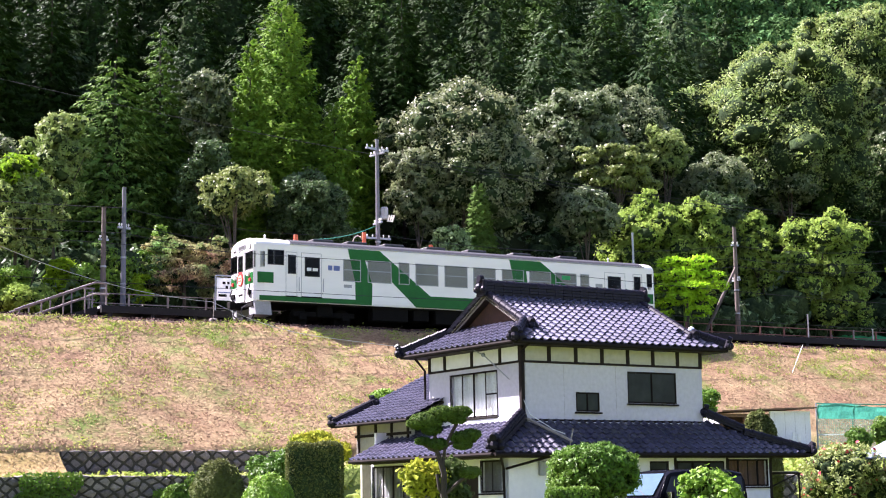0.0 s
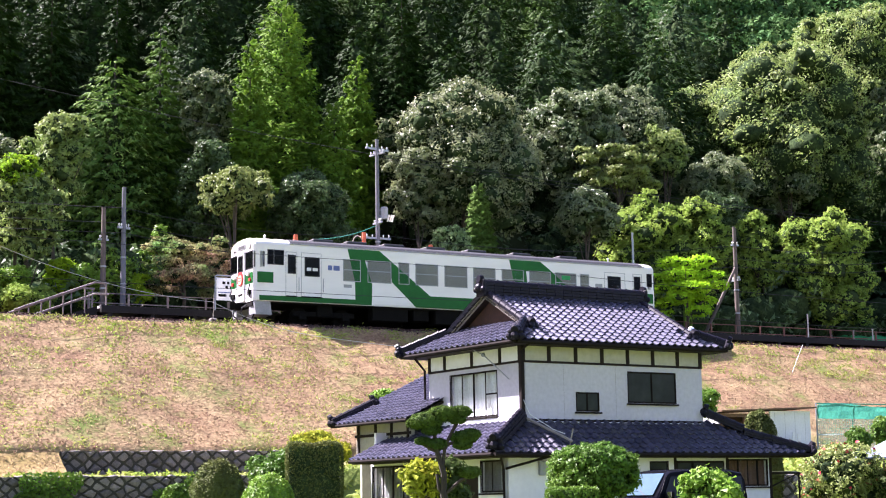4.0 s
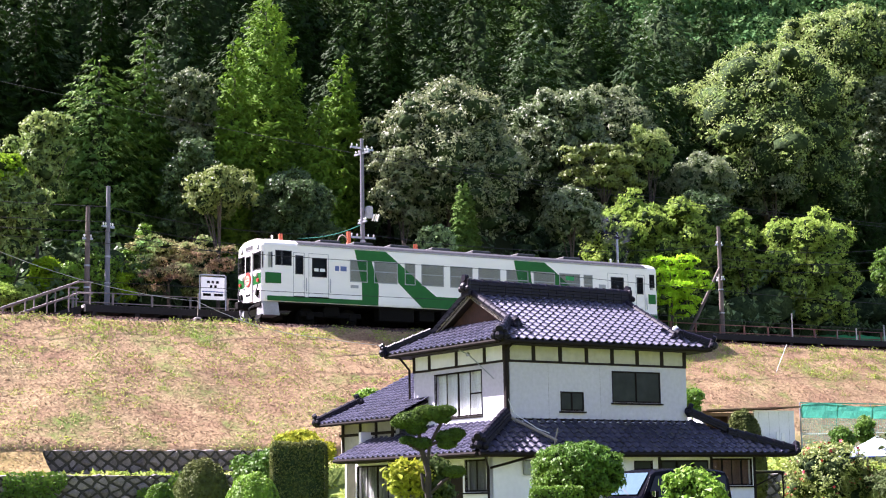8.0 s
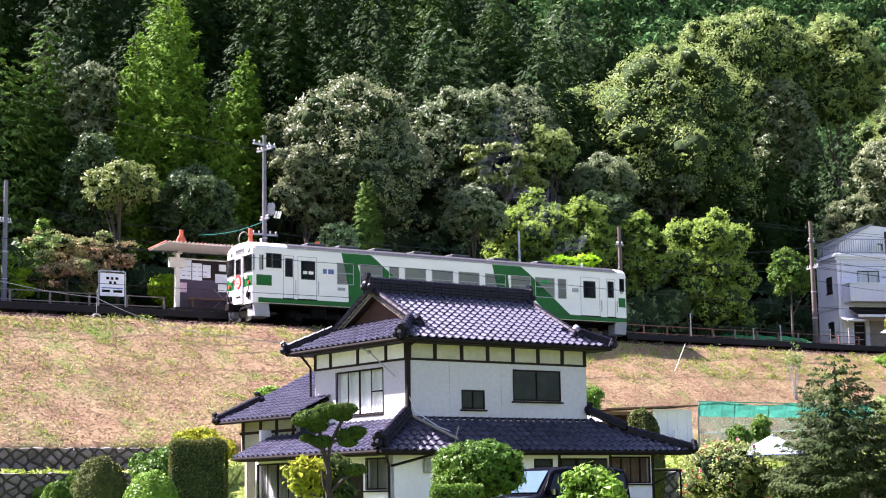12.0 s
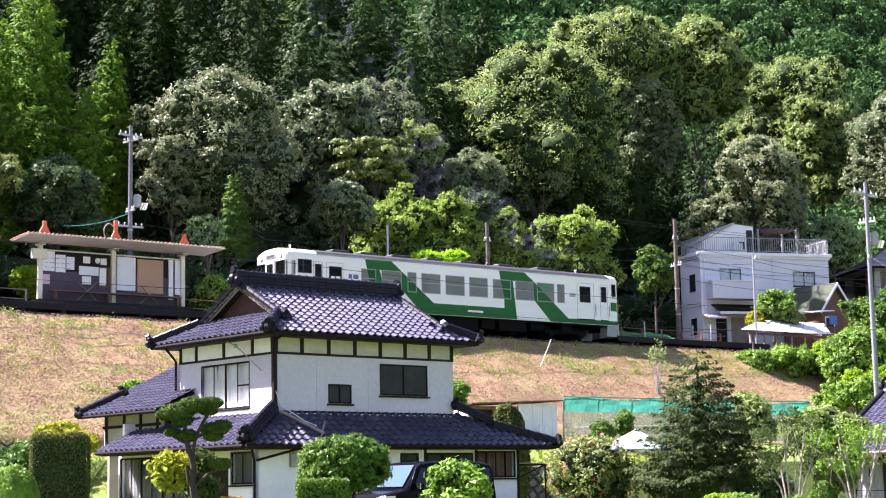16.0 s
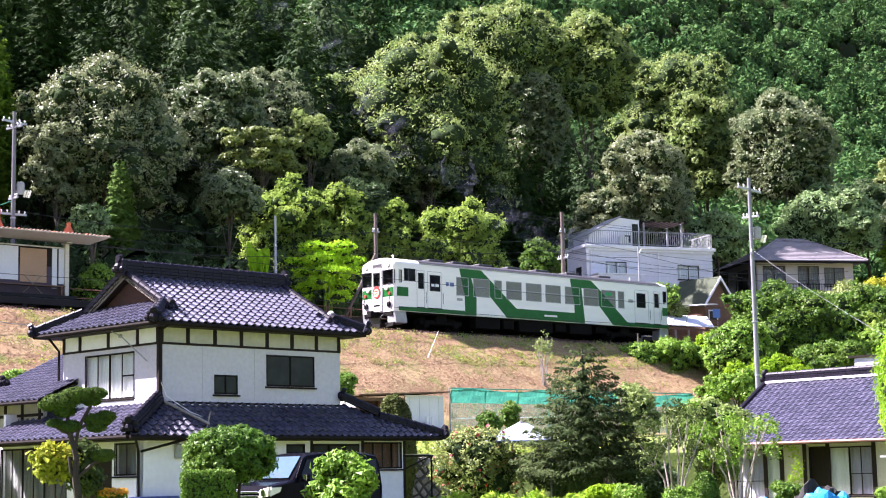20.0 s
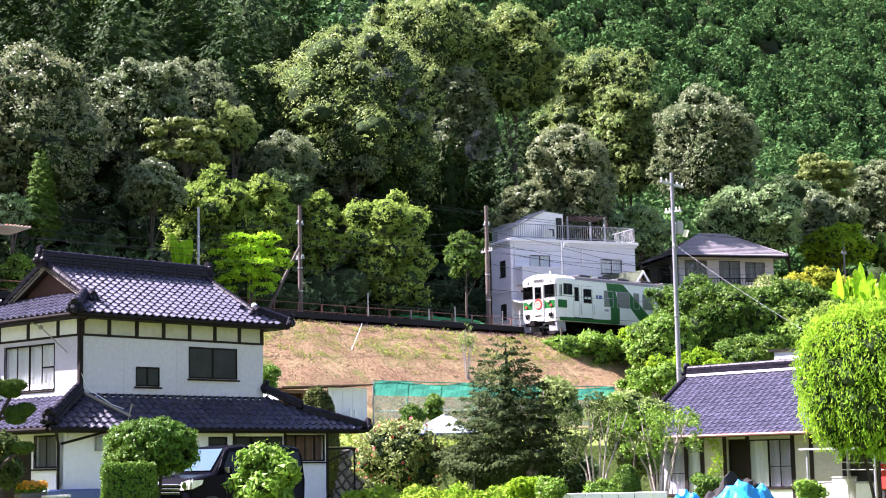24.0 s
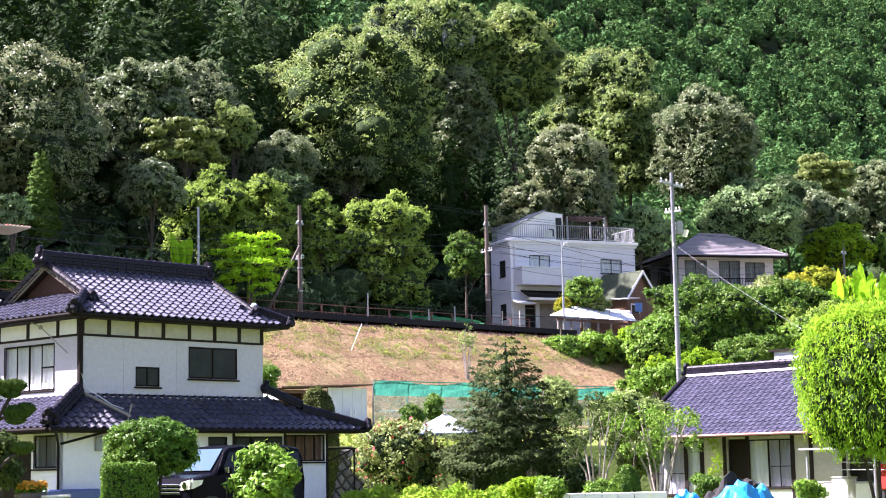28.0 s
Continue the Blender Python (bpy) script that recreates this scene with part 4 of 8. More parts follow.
    tiled(hs, (rr, ey, le), (0, 1, 0), (-1, 0, kr), [(0, 0), (6.2, 0), (6.2, (rr - rt) * math.hypot(1, kr)), (front_run, (rr - rt) * math.hypot(1, kr))], 0)
    ridge(hs, (-.02, -.02, ltop + .04), (ex + .2, ey + .15, le + .12), .24, .26, (False, True), "hip_ridge")
    ridge(hs, (rt, 0, ltop + .22), (rt + .9, ey * .4, ltop - .25), .14, .24, (True, False), "hip_ridge")
    ridge(hs, (rt + .9, ey * .42, ltop - .32), (rr - .05, ey + .05, le + .05), .12, .22, (False, True), "hip_ridge")
    gut = Geo().tube((ex, ey - .05, le - .03), (rr, ey - .05, le - .03), .05).tube((ex - .05, ey, le - .03), (ex - .05, 5.9, le - .03), .05)
    part("gutter", gut, SASH, hs)
    part("downpipe", Geo().path([(ex + .2, ey, le - .05), (fx - .06, fy - .06, le - .4), (fx - .06, fy - .06, 0.1)], .035), SASH, hs)
    part("downpipe", Geo().path([(ex + 1.9, ey, le - .05), (fx, fy - .06, le - .38)], .035), SASH, hs)
    box_part("soffit", hs, TIMBER_DARK, ex + .03, ey + .03, le - .10, rr - .03, fy, le - .06)
    box_part("soffit", hs, TIMBER_DARK, ex + .03, fy, le - .10, fx, 5.88, le - .06)
    # pale mortar under the top course
    for i in range(23):
        box_part("mortar_wedge", hs, PLASTER_WHITE, .15 + i * .272, -.08, ltop - .045, .30 + i * .272, -.052, ltop + .005)
    # rear wing
    wz, wk = 3.80, .46
    ws = math.hypot(1, wk)
    box_part("wall", hs, PLASTER_CREAM, -.6, 4.6, 2.9, -.48, 7.7, 3.95)
    for y in (4.7, 5.6, 6.5, 7.5):
        box_part("post", hs, TIMBER_DARK, -.64, y, 2.9, -.602, y + .1, 3.8)
    box_part("rail", hs, TIMBER_DARK, -.66, 4.6, 3.42, -.602, 7.7, 3.5)
    box_part("wall", hs, PLASTER_CREAM, -.48, 7.6, 0, 5.4, 7.7, 3.9)
    tiled(hs, (-1.2, 8.1, wz), (0, -1, 0), (1, 0, wk), [(0, 0), (4.3, 0), (4.3, 1.18 * ws), (3.5, 1.2 * ws), (3.5, 3.6 * ws), (.12, 3.6 * ws), (.05, 1.2 * ws)], 0)
    tiled(hs, (5.9, 4.7, wz), (0, 1, 0), (-1, 0, wk), [(0, 0), (3.4, 0), (1.5, 3.5 * ws), (0, 3.5 * ws)], 0)
    ridge(hs, (0, 7.72, wz + wk * 1.2 + .05), (-1.12, 8.05, wz + .06), .12, .2, (True, True), "verge_ridge")
    ridge(hs, (2.4, 4.7, wz + wk * 3.6), (2.4, 6.2, wz + wk * 3.6), .2, .24)
    part("gutter", Geo().tube((-1.25, 3.8, wz - .03), (-1.25, 8.1, wz - .03), .045), SASH, hs)
    # satellite dish bracket and leaning aerial rod on the side wall
    part("aerial", Geo().path([(-.42, 1.6, 5.56), (-.32, 1.3, 5.42), (-.14, .38, 4.70)], .018).ball((-.32, 1.32, 5.42), .06), GALV, hs, "fallen white aerial rod under the eaves")
    part("aerial_cable", Geo().path([(-.03, -.06, 4.2), (.15, -.12, 3.75), (.55, -.6, 3.33), (.8, -.8, 3.2)], .012), WHITE, hs)
    # rod added to stand for the pale valley stripe in the roof
    part("roof_batten", Geo().path([(.05, -.1, 3.64), (.78, -1.12, 3.0)], .042).path([(.74, -1.04, 2.85), (.8, -1.14, 3.32)], .02), TIMBER_GREY, hs, "pale rod standing in for the mortared valley stripe on the tiles")
    # lean-to canopy at the end
    for i in range(5):
        part("canopy_slat", Geo().box(8.4, -.4 + i * .5, 2.18, 9.6, -.1 + i * .5, 2.21), mat("pale_corrugated_sheet", (0.7, 0.6, 0.38), 0.6, through_light=.3) if i == 0 else bpy.data.materials["pale_corrugated_sheet"], hs)
    part("canopy_frame", Geo().path([(8.35, -.45, 2.15), (9.65, -.45, 2.15)], .03).path([(9.6, -.45, 2.15), (9.6, -.45, .4)], .03).path([(8.3, -.45, 1.7), (9.6, -.45, 2.15)], .025).path([(9.6, -.45, 2.15), (9.6, 2.1, 2.15), (9.6, 2.1, .4)], .03), TIMBER_DARK, hs)
    return hs


build_house()


# ---- exhaust smoke of the railcar ----
def smoke_haze():
    m = bpy.data.materials.new("thin_blue_smoke")
    m.use_nodes = True
    nd, lk = m.node_tree.nodes, m.node_tree.links
    b = nd["Principled BSDF"]
    b.inputs["Base Color"].default_value, b.inputs["Roughness"].default_value, b.inputs["Specular IOR Level"].default_value = (0.42, 0.46, 0.62, 1), 1.0, 0.0
    tr, mx, no, rg = nd.new("ShaderNodeBsdfTransparent"), nd.new("ShaderNodeMixShader"), nd.new("ShaderNodeTexNoise"), nd.new("ShaderNodeMapRange")
    no.inputs["Scale"].default_value = 2.2
    rg.inputs[1].default_value, rg.inputs[2].default_value, rg.inputs[3].default_value, rg.inputs[4].default_value = .48, .80, 0.0, .035
    lk.new(no.outputs[0], rg.inputs[0])
    lk.new(rg.outputs[0], mx.inputs[0])
    lk.new(tr.outputs[0], mx.inputs[1])
    lk.new(b.outputs[0], mx.inputs[2])
    lk.new(mx.outputs[0], nd["Material Output"].inputs[0])
    return m


SMOKE = smoke_haze()
smoke_puffs = []


def build_smoke():
    """Lumpy puffs, each let out of the exhaust at its own time."""
    for k in range(40):
        g = Geo().ball((0, 0, 0), 1.0, 14, 9)
        r = random.uniform(.5, 1.1)
        g.v = [tuple(Vector(p) * r * (1 + .75 * noise.noise((p[0] * 1.9 + k, p[1] * 1.9, p[2] * 1.9)))) for p in g.v]
        ob = new("smoke_puff", mesh_of("smoke_puff", g, SMOKE, True))
        ob.visible_shadow = False
        tagged(ob, "thin bluish puff of diesel exhaust smoke", "smoke", "exhaust smoke")
        smoke_puffs.append((ob, 6.6 + k * .31, random.uniform(-.5, .5), random.uniform(0, 360)))


build_smoke()


# ---- railway ----
def build_track():
    x0, x1 = -60.0, 95.0
    tilt = math.degrees(math.atan(0.004))
    base = pose(0, 0, rail_z(0), 0, tilt, 0)
    g = Geo()
    n = 260
    for i in range(n + 1):
        x = x0 + (x1 - x0) * i / n
        for y, h in ((-2.3, -.34), (-1.6, -.16), (-1.0, -.13), (1.0, -.13), (1.5, -.16), (1.9, -.34)):
            g.v.append((x, y + random.uniform(-.05, .05), h + random.uniform(-.025, .025)))
    g.f = [(i * 6 + j, (i + 1) * 6 + j, (i + 1) * 6 + j + 1, i * 6 + j + 1) for i in range(n) for j in range(5)]
    tr = thing("railway_track", base, "single railway track on rust-brown ballast", "track", kind="structure")
    part("ballast", g, BALLAST, tr)
    for y in (-.565, .565):
        r = Geo().box(x0, y - .06, -.15, x1, y + .06, -.13).box(x0, y - .012, -.13, x1, y + .012, -.04).box(x0, y - .032, -.045, x1, y + .032, 0)
        part("rail", r, RAIL, tr)
    sl = mesh_of("sleeper", Geo().box(-.1, -1.0, -.26, .1, 1.0, -.13, bev=.01), TIMBER_BROWN)
    for i in range(150):
        part("sleeper", sl, None, tr, at_pose=pose(-30 + i * .62, 0, 0))


build_track()


RAIL_PIPE = mat("weathered_pipe", (0.25, 0.20, 0.185), 0.7, var=0.25, scale=3)


def build_platform():
    a, b = -7.2, 49.6
    top = .86
    pf = thing("platform", pose(0, 0, rail_z(0), 0, math.degrees(math.atan(.004)), 0), "dark raised station platform on short concrete posts", "platform", kind="structure")
    box_part("deck", pf, CONCRETE, a, 1.62, top - .12, b, 5.7, top)
    # edge beams and posts carry that shade in their colour
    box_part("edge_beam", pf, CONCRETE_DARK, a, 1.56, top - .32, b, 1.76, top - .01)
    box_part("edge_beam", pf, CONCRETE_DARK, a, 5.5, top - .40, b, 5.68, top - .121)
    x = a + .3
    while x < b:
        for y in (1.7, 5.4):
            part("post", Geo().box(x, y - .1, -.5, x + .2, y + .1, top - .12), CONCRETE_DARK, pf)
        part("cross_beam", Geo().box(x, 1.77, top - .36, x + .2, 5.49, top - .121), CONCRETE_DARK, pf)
        x += 1.95
    # ramp down from the end, with handrails
    part("ramp", Geo().slab([(a, 2.2, top), (a - 3.4, 2.2, -.15), (a - 3.4, 2.2, -.35), (a, 2.2, top - .5)], (0, 2.2, 0)), CONCRETE_DARK, pf)
    for y in (2.2, 4.3):
        h = Geo().path([(a + .5, y, top + 1.05), (a - .1, y, top + 1.05), (a - 3.6, y, .55)], .045, 8).path([(a + .5, y, top + .55), (a - .1, y, top + .55), (a - 3.6, y, .05)], .04, 8)
        for k in range(5):
            x = a + .4 - k * .95
            zz = top + 1.05 if x > a else top + 1.05 + (x - a) * (top + .5) / 3.5
            h.tube((x, y, zz - 1.15), (x, y, zz), .035, .035, 8)
        part("handrail", h, RAIL_PIPE, pf, "weathered grey-brown pipe handrail")


build_platform()


def platform_fence(x0, x1, y, material, group, high=1.05, step=1.85):
    z = lambda x: rail_z(x) + .86
    f = thing("platform_fence", pose(x0, y, z(x0), 0, math.degrees(math.atan(.004)), 0), "low pipe fence along the back of the platform", "fence", group)
    L = x1 - x0
    post = mesh_of("post", Geo().box(-.045, -.045, 0, .045, .045, high, bev=.01), material)
    k = int(L / step)
    for i in range(k + 1):
        part("post", post, None, f, at_pose=pose(L * i / k, 0, 0, random.uniform(-1, 1), random.uniform(-1, 1), 0))
    for h in (.98, .55):
        part("rail", Geo().tube((0, 0, high * h), (L, 0, high * h), .025, .025, 6), material, f)
    part("wire_mesh", Geo().path([(L * i / 40, 0.0, high * (.08 + .03 * (i % 2))) for i in range(41)], .008, 4), material, f)


FENCE_CONCRETE = mat("pale_concrete_post", (0.24, 0.19, 0.165), 0.8)
FENCE_PALE = mat("faded_white_post", (0.50, 0.46, 0.42), 0.8, var=.2)
FENCE_RUST = mat("rust_red_pipe", (0.20, 0.085, 0.06), 0.75, var=0.3)
platform_fence(-6.6, 2.8, 5.5, FENCE_CONCRETE, "platform fences")
platform_fence(11.0, 27.0, 5.5, FENCE_RUST, "platform fences")
platform_fence(27.0, 49.4, 5.5, FENCE_RUST, "platform fences", 1.0, 1.6)


def marker_post(x, y, h, material, label):
    p = thing("marker_post", pose(x, y, rail_z(x) + .86, 0, random.uniform(-1.5, 1.5), 0), label, "post", "posts along the platform")
    part("shaft", Geo().box(-.032, -.032, 0, .032, .032, h, bev=.008), material, p)
    part("cap", Geo().box(-.045, -.045, h, .045, .045, h + .06, bev=.015), material, p)


for x, h in ((35.5, 1.75), (38.9, .95), (40.4, 1.1), (42.6, 1.35), (44.0, .95), (46.7, 1.3), (48.3, 1.4)):
    marker_post(x, 5.3, h, FENCE_PALE if h > 1 else FENCE_CONCRETE, "slim white-painted post on the platform edge")


def build_shelter():
    z = rail_z(7) + .86
    sh = thing("platform_shelter", pose(3.2, 4.9, z + .5), "cream steel platform shelter with sheet roof and dark boarded back", "shelter")
    cream = mat("cream_painted_steel", (0.66, 0.62, 0.52), 0.6, var=.15)
    under = mat("pale_sheet_soffit", (0.52, 0.47, 0.40), 0.7, var=.12, stretch=(6, 1, 1))
    for x in (0, 3.75, 7.5):
        part("post", Geo().box(x - .11, -.1, 0, x + .11, .1, 2.6, bev=.015), cream, sh)
        part("cap", Geo().box(x - .14, -.35, 2.602, x + .14, .3, 2.70, bev=.01), cream, sh)
    box_part("floor_slab", sh, CONCRETE_DARK, -.3, -.6, -.14, 7.8, .3, 0)
    for x in (-.1, 2.4, 4.9, 7.4):
        box_part("stub_leg", sh, CONCRETE_DARK, x, -.3, -.5, x + .2, 0, -.142)
    rf = [(-1.75, 2.84), (.35, 2.74)]
    part("roof_sheet", Geo().slab([(-1.3, rf[0][0], rf[0][1]), (8.95, rf[0][0], rf[0][1]), (8.95, rf[1][0], rf[1][1]), (-1.3, rf[1][0], rf[1][1])], (0, 0, .05)), under, sh, "cream sheet-metal roof underside")
    for i in range(52):
        x = -1.3 + i * .2
        part("roof_corrugation", Geo().tube((x, -1.80, 2.92), (x, .40, 2.82), .03, .03, 5), ORANGE_RED if i % 9 == 0 else mat("rusty_roof_sheet", (0.30, 0.20, 0.14), 0.8, var=.3) if i == 1 else bpy.data.materials.get("rusty_roof_sheet") or ORANGE_RED, sh)
    for x, top in ((-.2, 3.62), (3.42, 3.95), (7.1, 3.55)):
        part("finial", Geo().box(x - .09, -1.0, 2.85, x + .09, -.86, top, bev=.02).slab([(x - .36, -.98, 2.88), (x + .36, -.98, 2.88), (x + .09, -.98, 3.4), (x - .09, -.98, 3.4)], (0, .1, 0)), ORANGE_RED, sh, "orange-red roof finial")
    part("hoop", Geo().path([(3.1 + .28 * math.cos(a * .4), -.9, 3.35 + .42 * math.sin(a * .4)) for a in range(13)], .03, 6), TIMBER_GREY, sh)
    # back wall, notice boards
    dado = mat("dark_purple_board", (0.075, 0.055, 0.085), 0.8, var=.25)
    box_part("back_wall", sh, dado, .1, .06, .05, 7.45, .12, 1.45)
    box_part("back_board", sh, TIMBER_DARK, .1, .06, 1.45, 7.45, .12, 2.38)
    box_part("header_rail", sh, cream, .1, .02, 2.382, 7.45, .1, 2.44)
    white_side = mat("white_notice_panel", (0.70, 0.72, 0.75), 0.6, var=.08)
    for k, (b, m) in enumerate((((.15, 1.12, .75, 1.86), white_side), ((.8, 1.1, 1.3, 1.75), white_side), ((1.35, 1.22, 1.75, 1.7), white_side), ((2.0, 1.05, 3.1, 1.38), white_side), ((3.0, .62, 3.45, 1.4), TIMBER_BROWN), ((3.05, .7, 3.4, 1.35), WHITE),
                 ((3.95, .55, 4.95, 1.84), white_side), ((5.05, .5, 6.45, 1.8), mat("tan_cork_board", (.42, .27, .17), .8, var=.12)), ((6.75, .3, 7.0, 1.86), white_side), ((7.1, .5, 7.42, 1.86), white_side), ((3.5, .62, 3.62, 1.4), TIMBER_BROWN), ((2.15, .7, 2.6, 1.0), WHITE), ((.12, .62, .5, .98), mat("pink_notice", (.6, .42, .5), .7)),
                 ((2.2, 1.5, 2.55, 1.75), WHITE), ((3.1, 1.48, 3.4, 1.72), WHITE))):
        part("notice_board", Geo().box(b[0], .03 - k * .003, b[1] * 1.27, b[2], .055, b[3] * 1.27), m, sh)
    for k in range(14):
        x, zz = .25 + (k % 5) * .28, 1.58 + (k // 5) * .22
        part("writing_bar", Geo().box(x, .012, zz, x + .18, .0165, zz + .03), STEEL_GREY if k % 3 else TRAIN_BLUE, sh)
    part("clock", Geo().tube((2.95, .0, 2.06), (2.95, .05, 2.06), .13, .13, 14), WHITE, sh)
    part("bench", Geo().box(.4, -.5, .42, 7.2, -.1, .48).box(.6, -.45, 0, .68, -.15, .42).box(3.3, -.45, 0, 3.4, -.15, .42).box(7.0, -.45, 0, 7.08, -.15, .42), TIMBER_BROWN, sh)
    part("speaker_box", Geo().box(-.45, -.2, 1.95, .3, .05, 2.42, bev=.02), cream, sh)
    for s in (1.9, 5.2):
        part("cross_brace", Geo().path([(s, -.02, .1), (s + 1.0, -.02, 1.0)], .02).path([(s + 1.0, -.02, .1), (s, -.02, 1.0)], .02), TIMBER_GREY, sh)


build_shelter()


def build_sign():
    z = rail_z(0) + .86
    s = thing("station_sign", pose(-.83, 4.6, z), "white station name board on two grey legs", "sign")
    part("frame", Geo().path([(0, 0, 0), (0, 0, 1.98), (.06, 0, 2.02), (1.24, 0, 2.02), (1.3, 0, 1.98), (1.3, 0, 0)], .035, 8), GALV, s)
    part("board", Geo().box(.06, -.02, .85, 1.24, .02, 1.92, bev=.008), WHITE, s)
    for x0, x1, zz in ((.35, .50, 1.62), (.58, .70, 1.62), (.80, .95, 1.62), (.5, .62, 1.42), (.72, .84, 1.42), (.15, .55, 1.02), (.7, 1.15, 1.02)):
        part("writing_bar", Geo().box(x0, -.026, zz, x1, -.021, zz + .12), STEEL_DARK, s)
    part("line", Geo().box(.12, -.026, 1.2, 1.18, -.021, 1.25), TRAIN_BLUE, s)


build_sign()


# ---- poles and wires ----
def pole(x, y, z0, z1, material, r=.15, arms=(), label="round grey concrete utility pole", gear=False, lean=(0, 0)):
    p = thing("utility_pole", pose(x, y, z0), label, "pole", "utility poles")
    h = z1 - z0
    g = Geo()
    g.path([(lean[0] * i / 6, lean[1] * i / 6, h * i / 6 - .2 * (i == 0)) for i in range(7)], [r * (1 - .35 * i / 6) for i in range(7)], 12)
    part("shaft", g, material, p)
    for hz, w, turn in arms:
        a = part("crossarm", Geo().box(-w / 2, -.05, hz - .05, w / 2, .05, hz + .05), GALV, p, at_pose=pose(lean[0] * hz / h, lean[1] * hz / h, 0, 0, 0, turn))
        for k in range(5):
            x1 = -w / 2 + .08 + k * (w - .16) / 4
            part("insulator", Geo().path([(x1, 0, hz + .05), (x1, 0, hz + .11), (x1, 0, hz + .12), (x1, 0, hz + .15), (x1, 0, hz + .2)], [.025, .025, .045, .045, .02], 8), LAMP, a)
    for hz in (h * .25, h * .45):
        part("band", Geo().tube((lean[0] * hz / h, lean[1] * hz / h, hz), (lean[0] * hz / h, lean[1] * hz / h, hz + .08), r * 1.03, r * 1.02, 12), GALV, p)
    if gear:
        t = part("transformer", Geo().tube((.32, -.1, gear), (.32, -.1, gear + .55), .2, .2, 12).ball((.32, -.1, gear + .55), .2, 10, 6, (1, 1, .4)), STEEL_GREY, p)
        part("bracket", Geo().box(.0, -.06, gear + .1, .2, .0, gear + .18).box(0, -.06, gear + .4, .2, 0, gear + .48), GALV, t)
        for k in range(3):
            part("cutout", Geo().tube((.45 + .13 * k, -.2, gear - .15), (.52 + .13 * k, -.3, gear + .2), .05, .05, 8), LAMP, p)
    return p


def band_z(x):
    return rail_z(x) + .86


pole(-4.87, 5.9, band_z(-5), 16.28, POLE, .14, ((4.2, .7, 20),))
pole(-5.8, 6.0, band_z(-6), 15.26, POLE_WOOD, .15, ((3.6, .5, 10),), "dark weathered wooden pole")
pole(8.48, 6.2, band_z(8), 19.83, POLE, .135, ((9.2, 1.5, 15), (8.95, 1.2, 100), (4.6, 1.4, 0), (5.4, .9, 90)), "tall grey utility pole with crossarms", 5.6)
pole(23.89, 5.9, band_z(23), 15.92, GALV, .09, ((4.1, .5, 60),), "slim pale steel pole")
brace = pole(30.93, 5.9, band_z(30), 16.68, POLE_WOOD, .15, ((5.6, .5, 0), (3.6, .7, 90)), "braced dark wooden pole")
part("brace", Geo().tube((-2.65, -.05, 0), (-.05, -.05, 4.3), .10, .08, 10), POLE_WOOD, brace)
pole(46.1, 5.9, band_z(45), 18.1, POLE_WOOD, .17, ((6.9, .5, 0), (5.2, 1.2, 80)), "dark weathered wooden pole by the white house")
g_pole = pole(50.31, 3.3, band_z(50) - .9, 15.92, GALV, .08, (), "slim pale lamp pole")
part("lamp_hook", Geo().path([(0, 0, 6.3), (.25, 0, 6.7), (.5, 0, 6.75), (.62, 0, 6.45)], .03, 6), LAMP, g_pole)
pole(35.71, -17.5, land(35.7, -17.5), 15.75, POLE_PALE, .135, ((12.35, 2.4, 12), (11.0, .9, 100), (9.2, .5, 30)), "tall grey concrete utility pole among bushes", 9.9)
pole(-12.6, 14.0, land(-12.6, 14), 17.4, POLE, .13, ())
pole(96, 12, land(96, 12), 20.4, POLE, .12, ((5, .8, 0),))

WIRE = mat("black_cable", (0.012, 0.012, 0.013), 0.6)
WIRE_PALE = mat("pale_cable", (0.5, 0.5, 0.5), 0.5)


def wire(a, b, sag=.5, r=.014, material=None, n=14):
    a, b = Vector(a), Vector(b)
    g = Geo()
    pts = [a.lerp(b, i / n) - Vector((0, 0, sag * 4 * (i / n) * (1 - i / n))) for i in range(n + 1)]
    g.path(pts, r, 5)
    ob = new("cable", mesh_of("cable", g, material or WIRE))
    return tagged(ob, "thin sagging overhead cable between poles", "cable", "overhead cables")


for dz, off in ((-.3, 0), (-1.0, .1), (-1.5, -.1)):
    wire((-4.87, 5.9 + off, 15.6 + dz), (8.48, 6.2 + off, 15.2 + dz), .45)
    wire((8.48, 6.2 + off, 15.2 + dz), (30.93, 5.9 + off, 15.9 + dz), .6)
    wire((30.93, 5.9 + off, 15.9 + dz), (46.1, 5.9 + off, 16.8 + dz), .45)
    wire((46.1, 5.9 + off, 16.8 + dz), (78, 7 + off, 17.5 + dz), .8)
    wire((-4.87, 5.9 + off, 15.6 + dz), (-40, 4 + off, 17.0 + dz), .7)
wire((8.48, 6.2, 19.0), (-40, 12, 27.5), .8)
wire((8.48, 6.2, 19.1), (100, 14, 21.0), 1.5)
wire((8.48, 6.9, 19.1), (100, 15, 21.2), 1.6)
wire((8.48, 6.2, 15.4), (4.5, 5.3, 14.3), .2, .02, NET_GREEN)
wire((46.1, 5.9, 15.6), (50.31, 3.3, 15.2), .15)
wire((46.1, 5.9, 15.2), (66, 9, 16.2), .4)
wire((46.1, 5.9, 14.4), (66, 9, 14.9), .4)
wire((50.31, 3.3, 15.4), (90, 6, 14.5), .6)
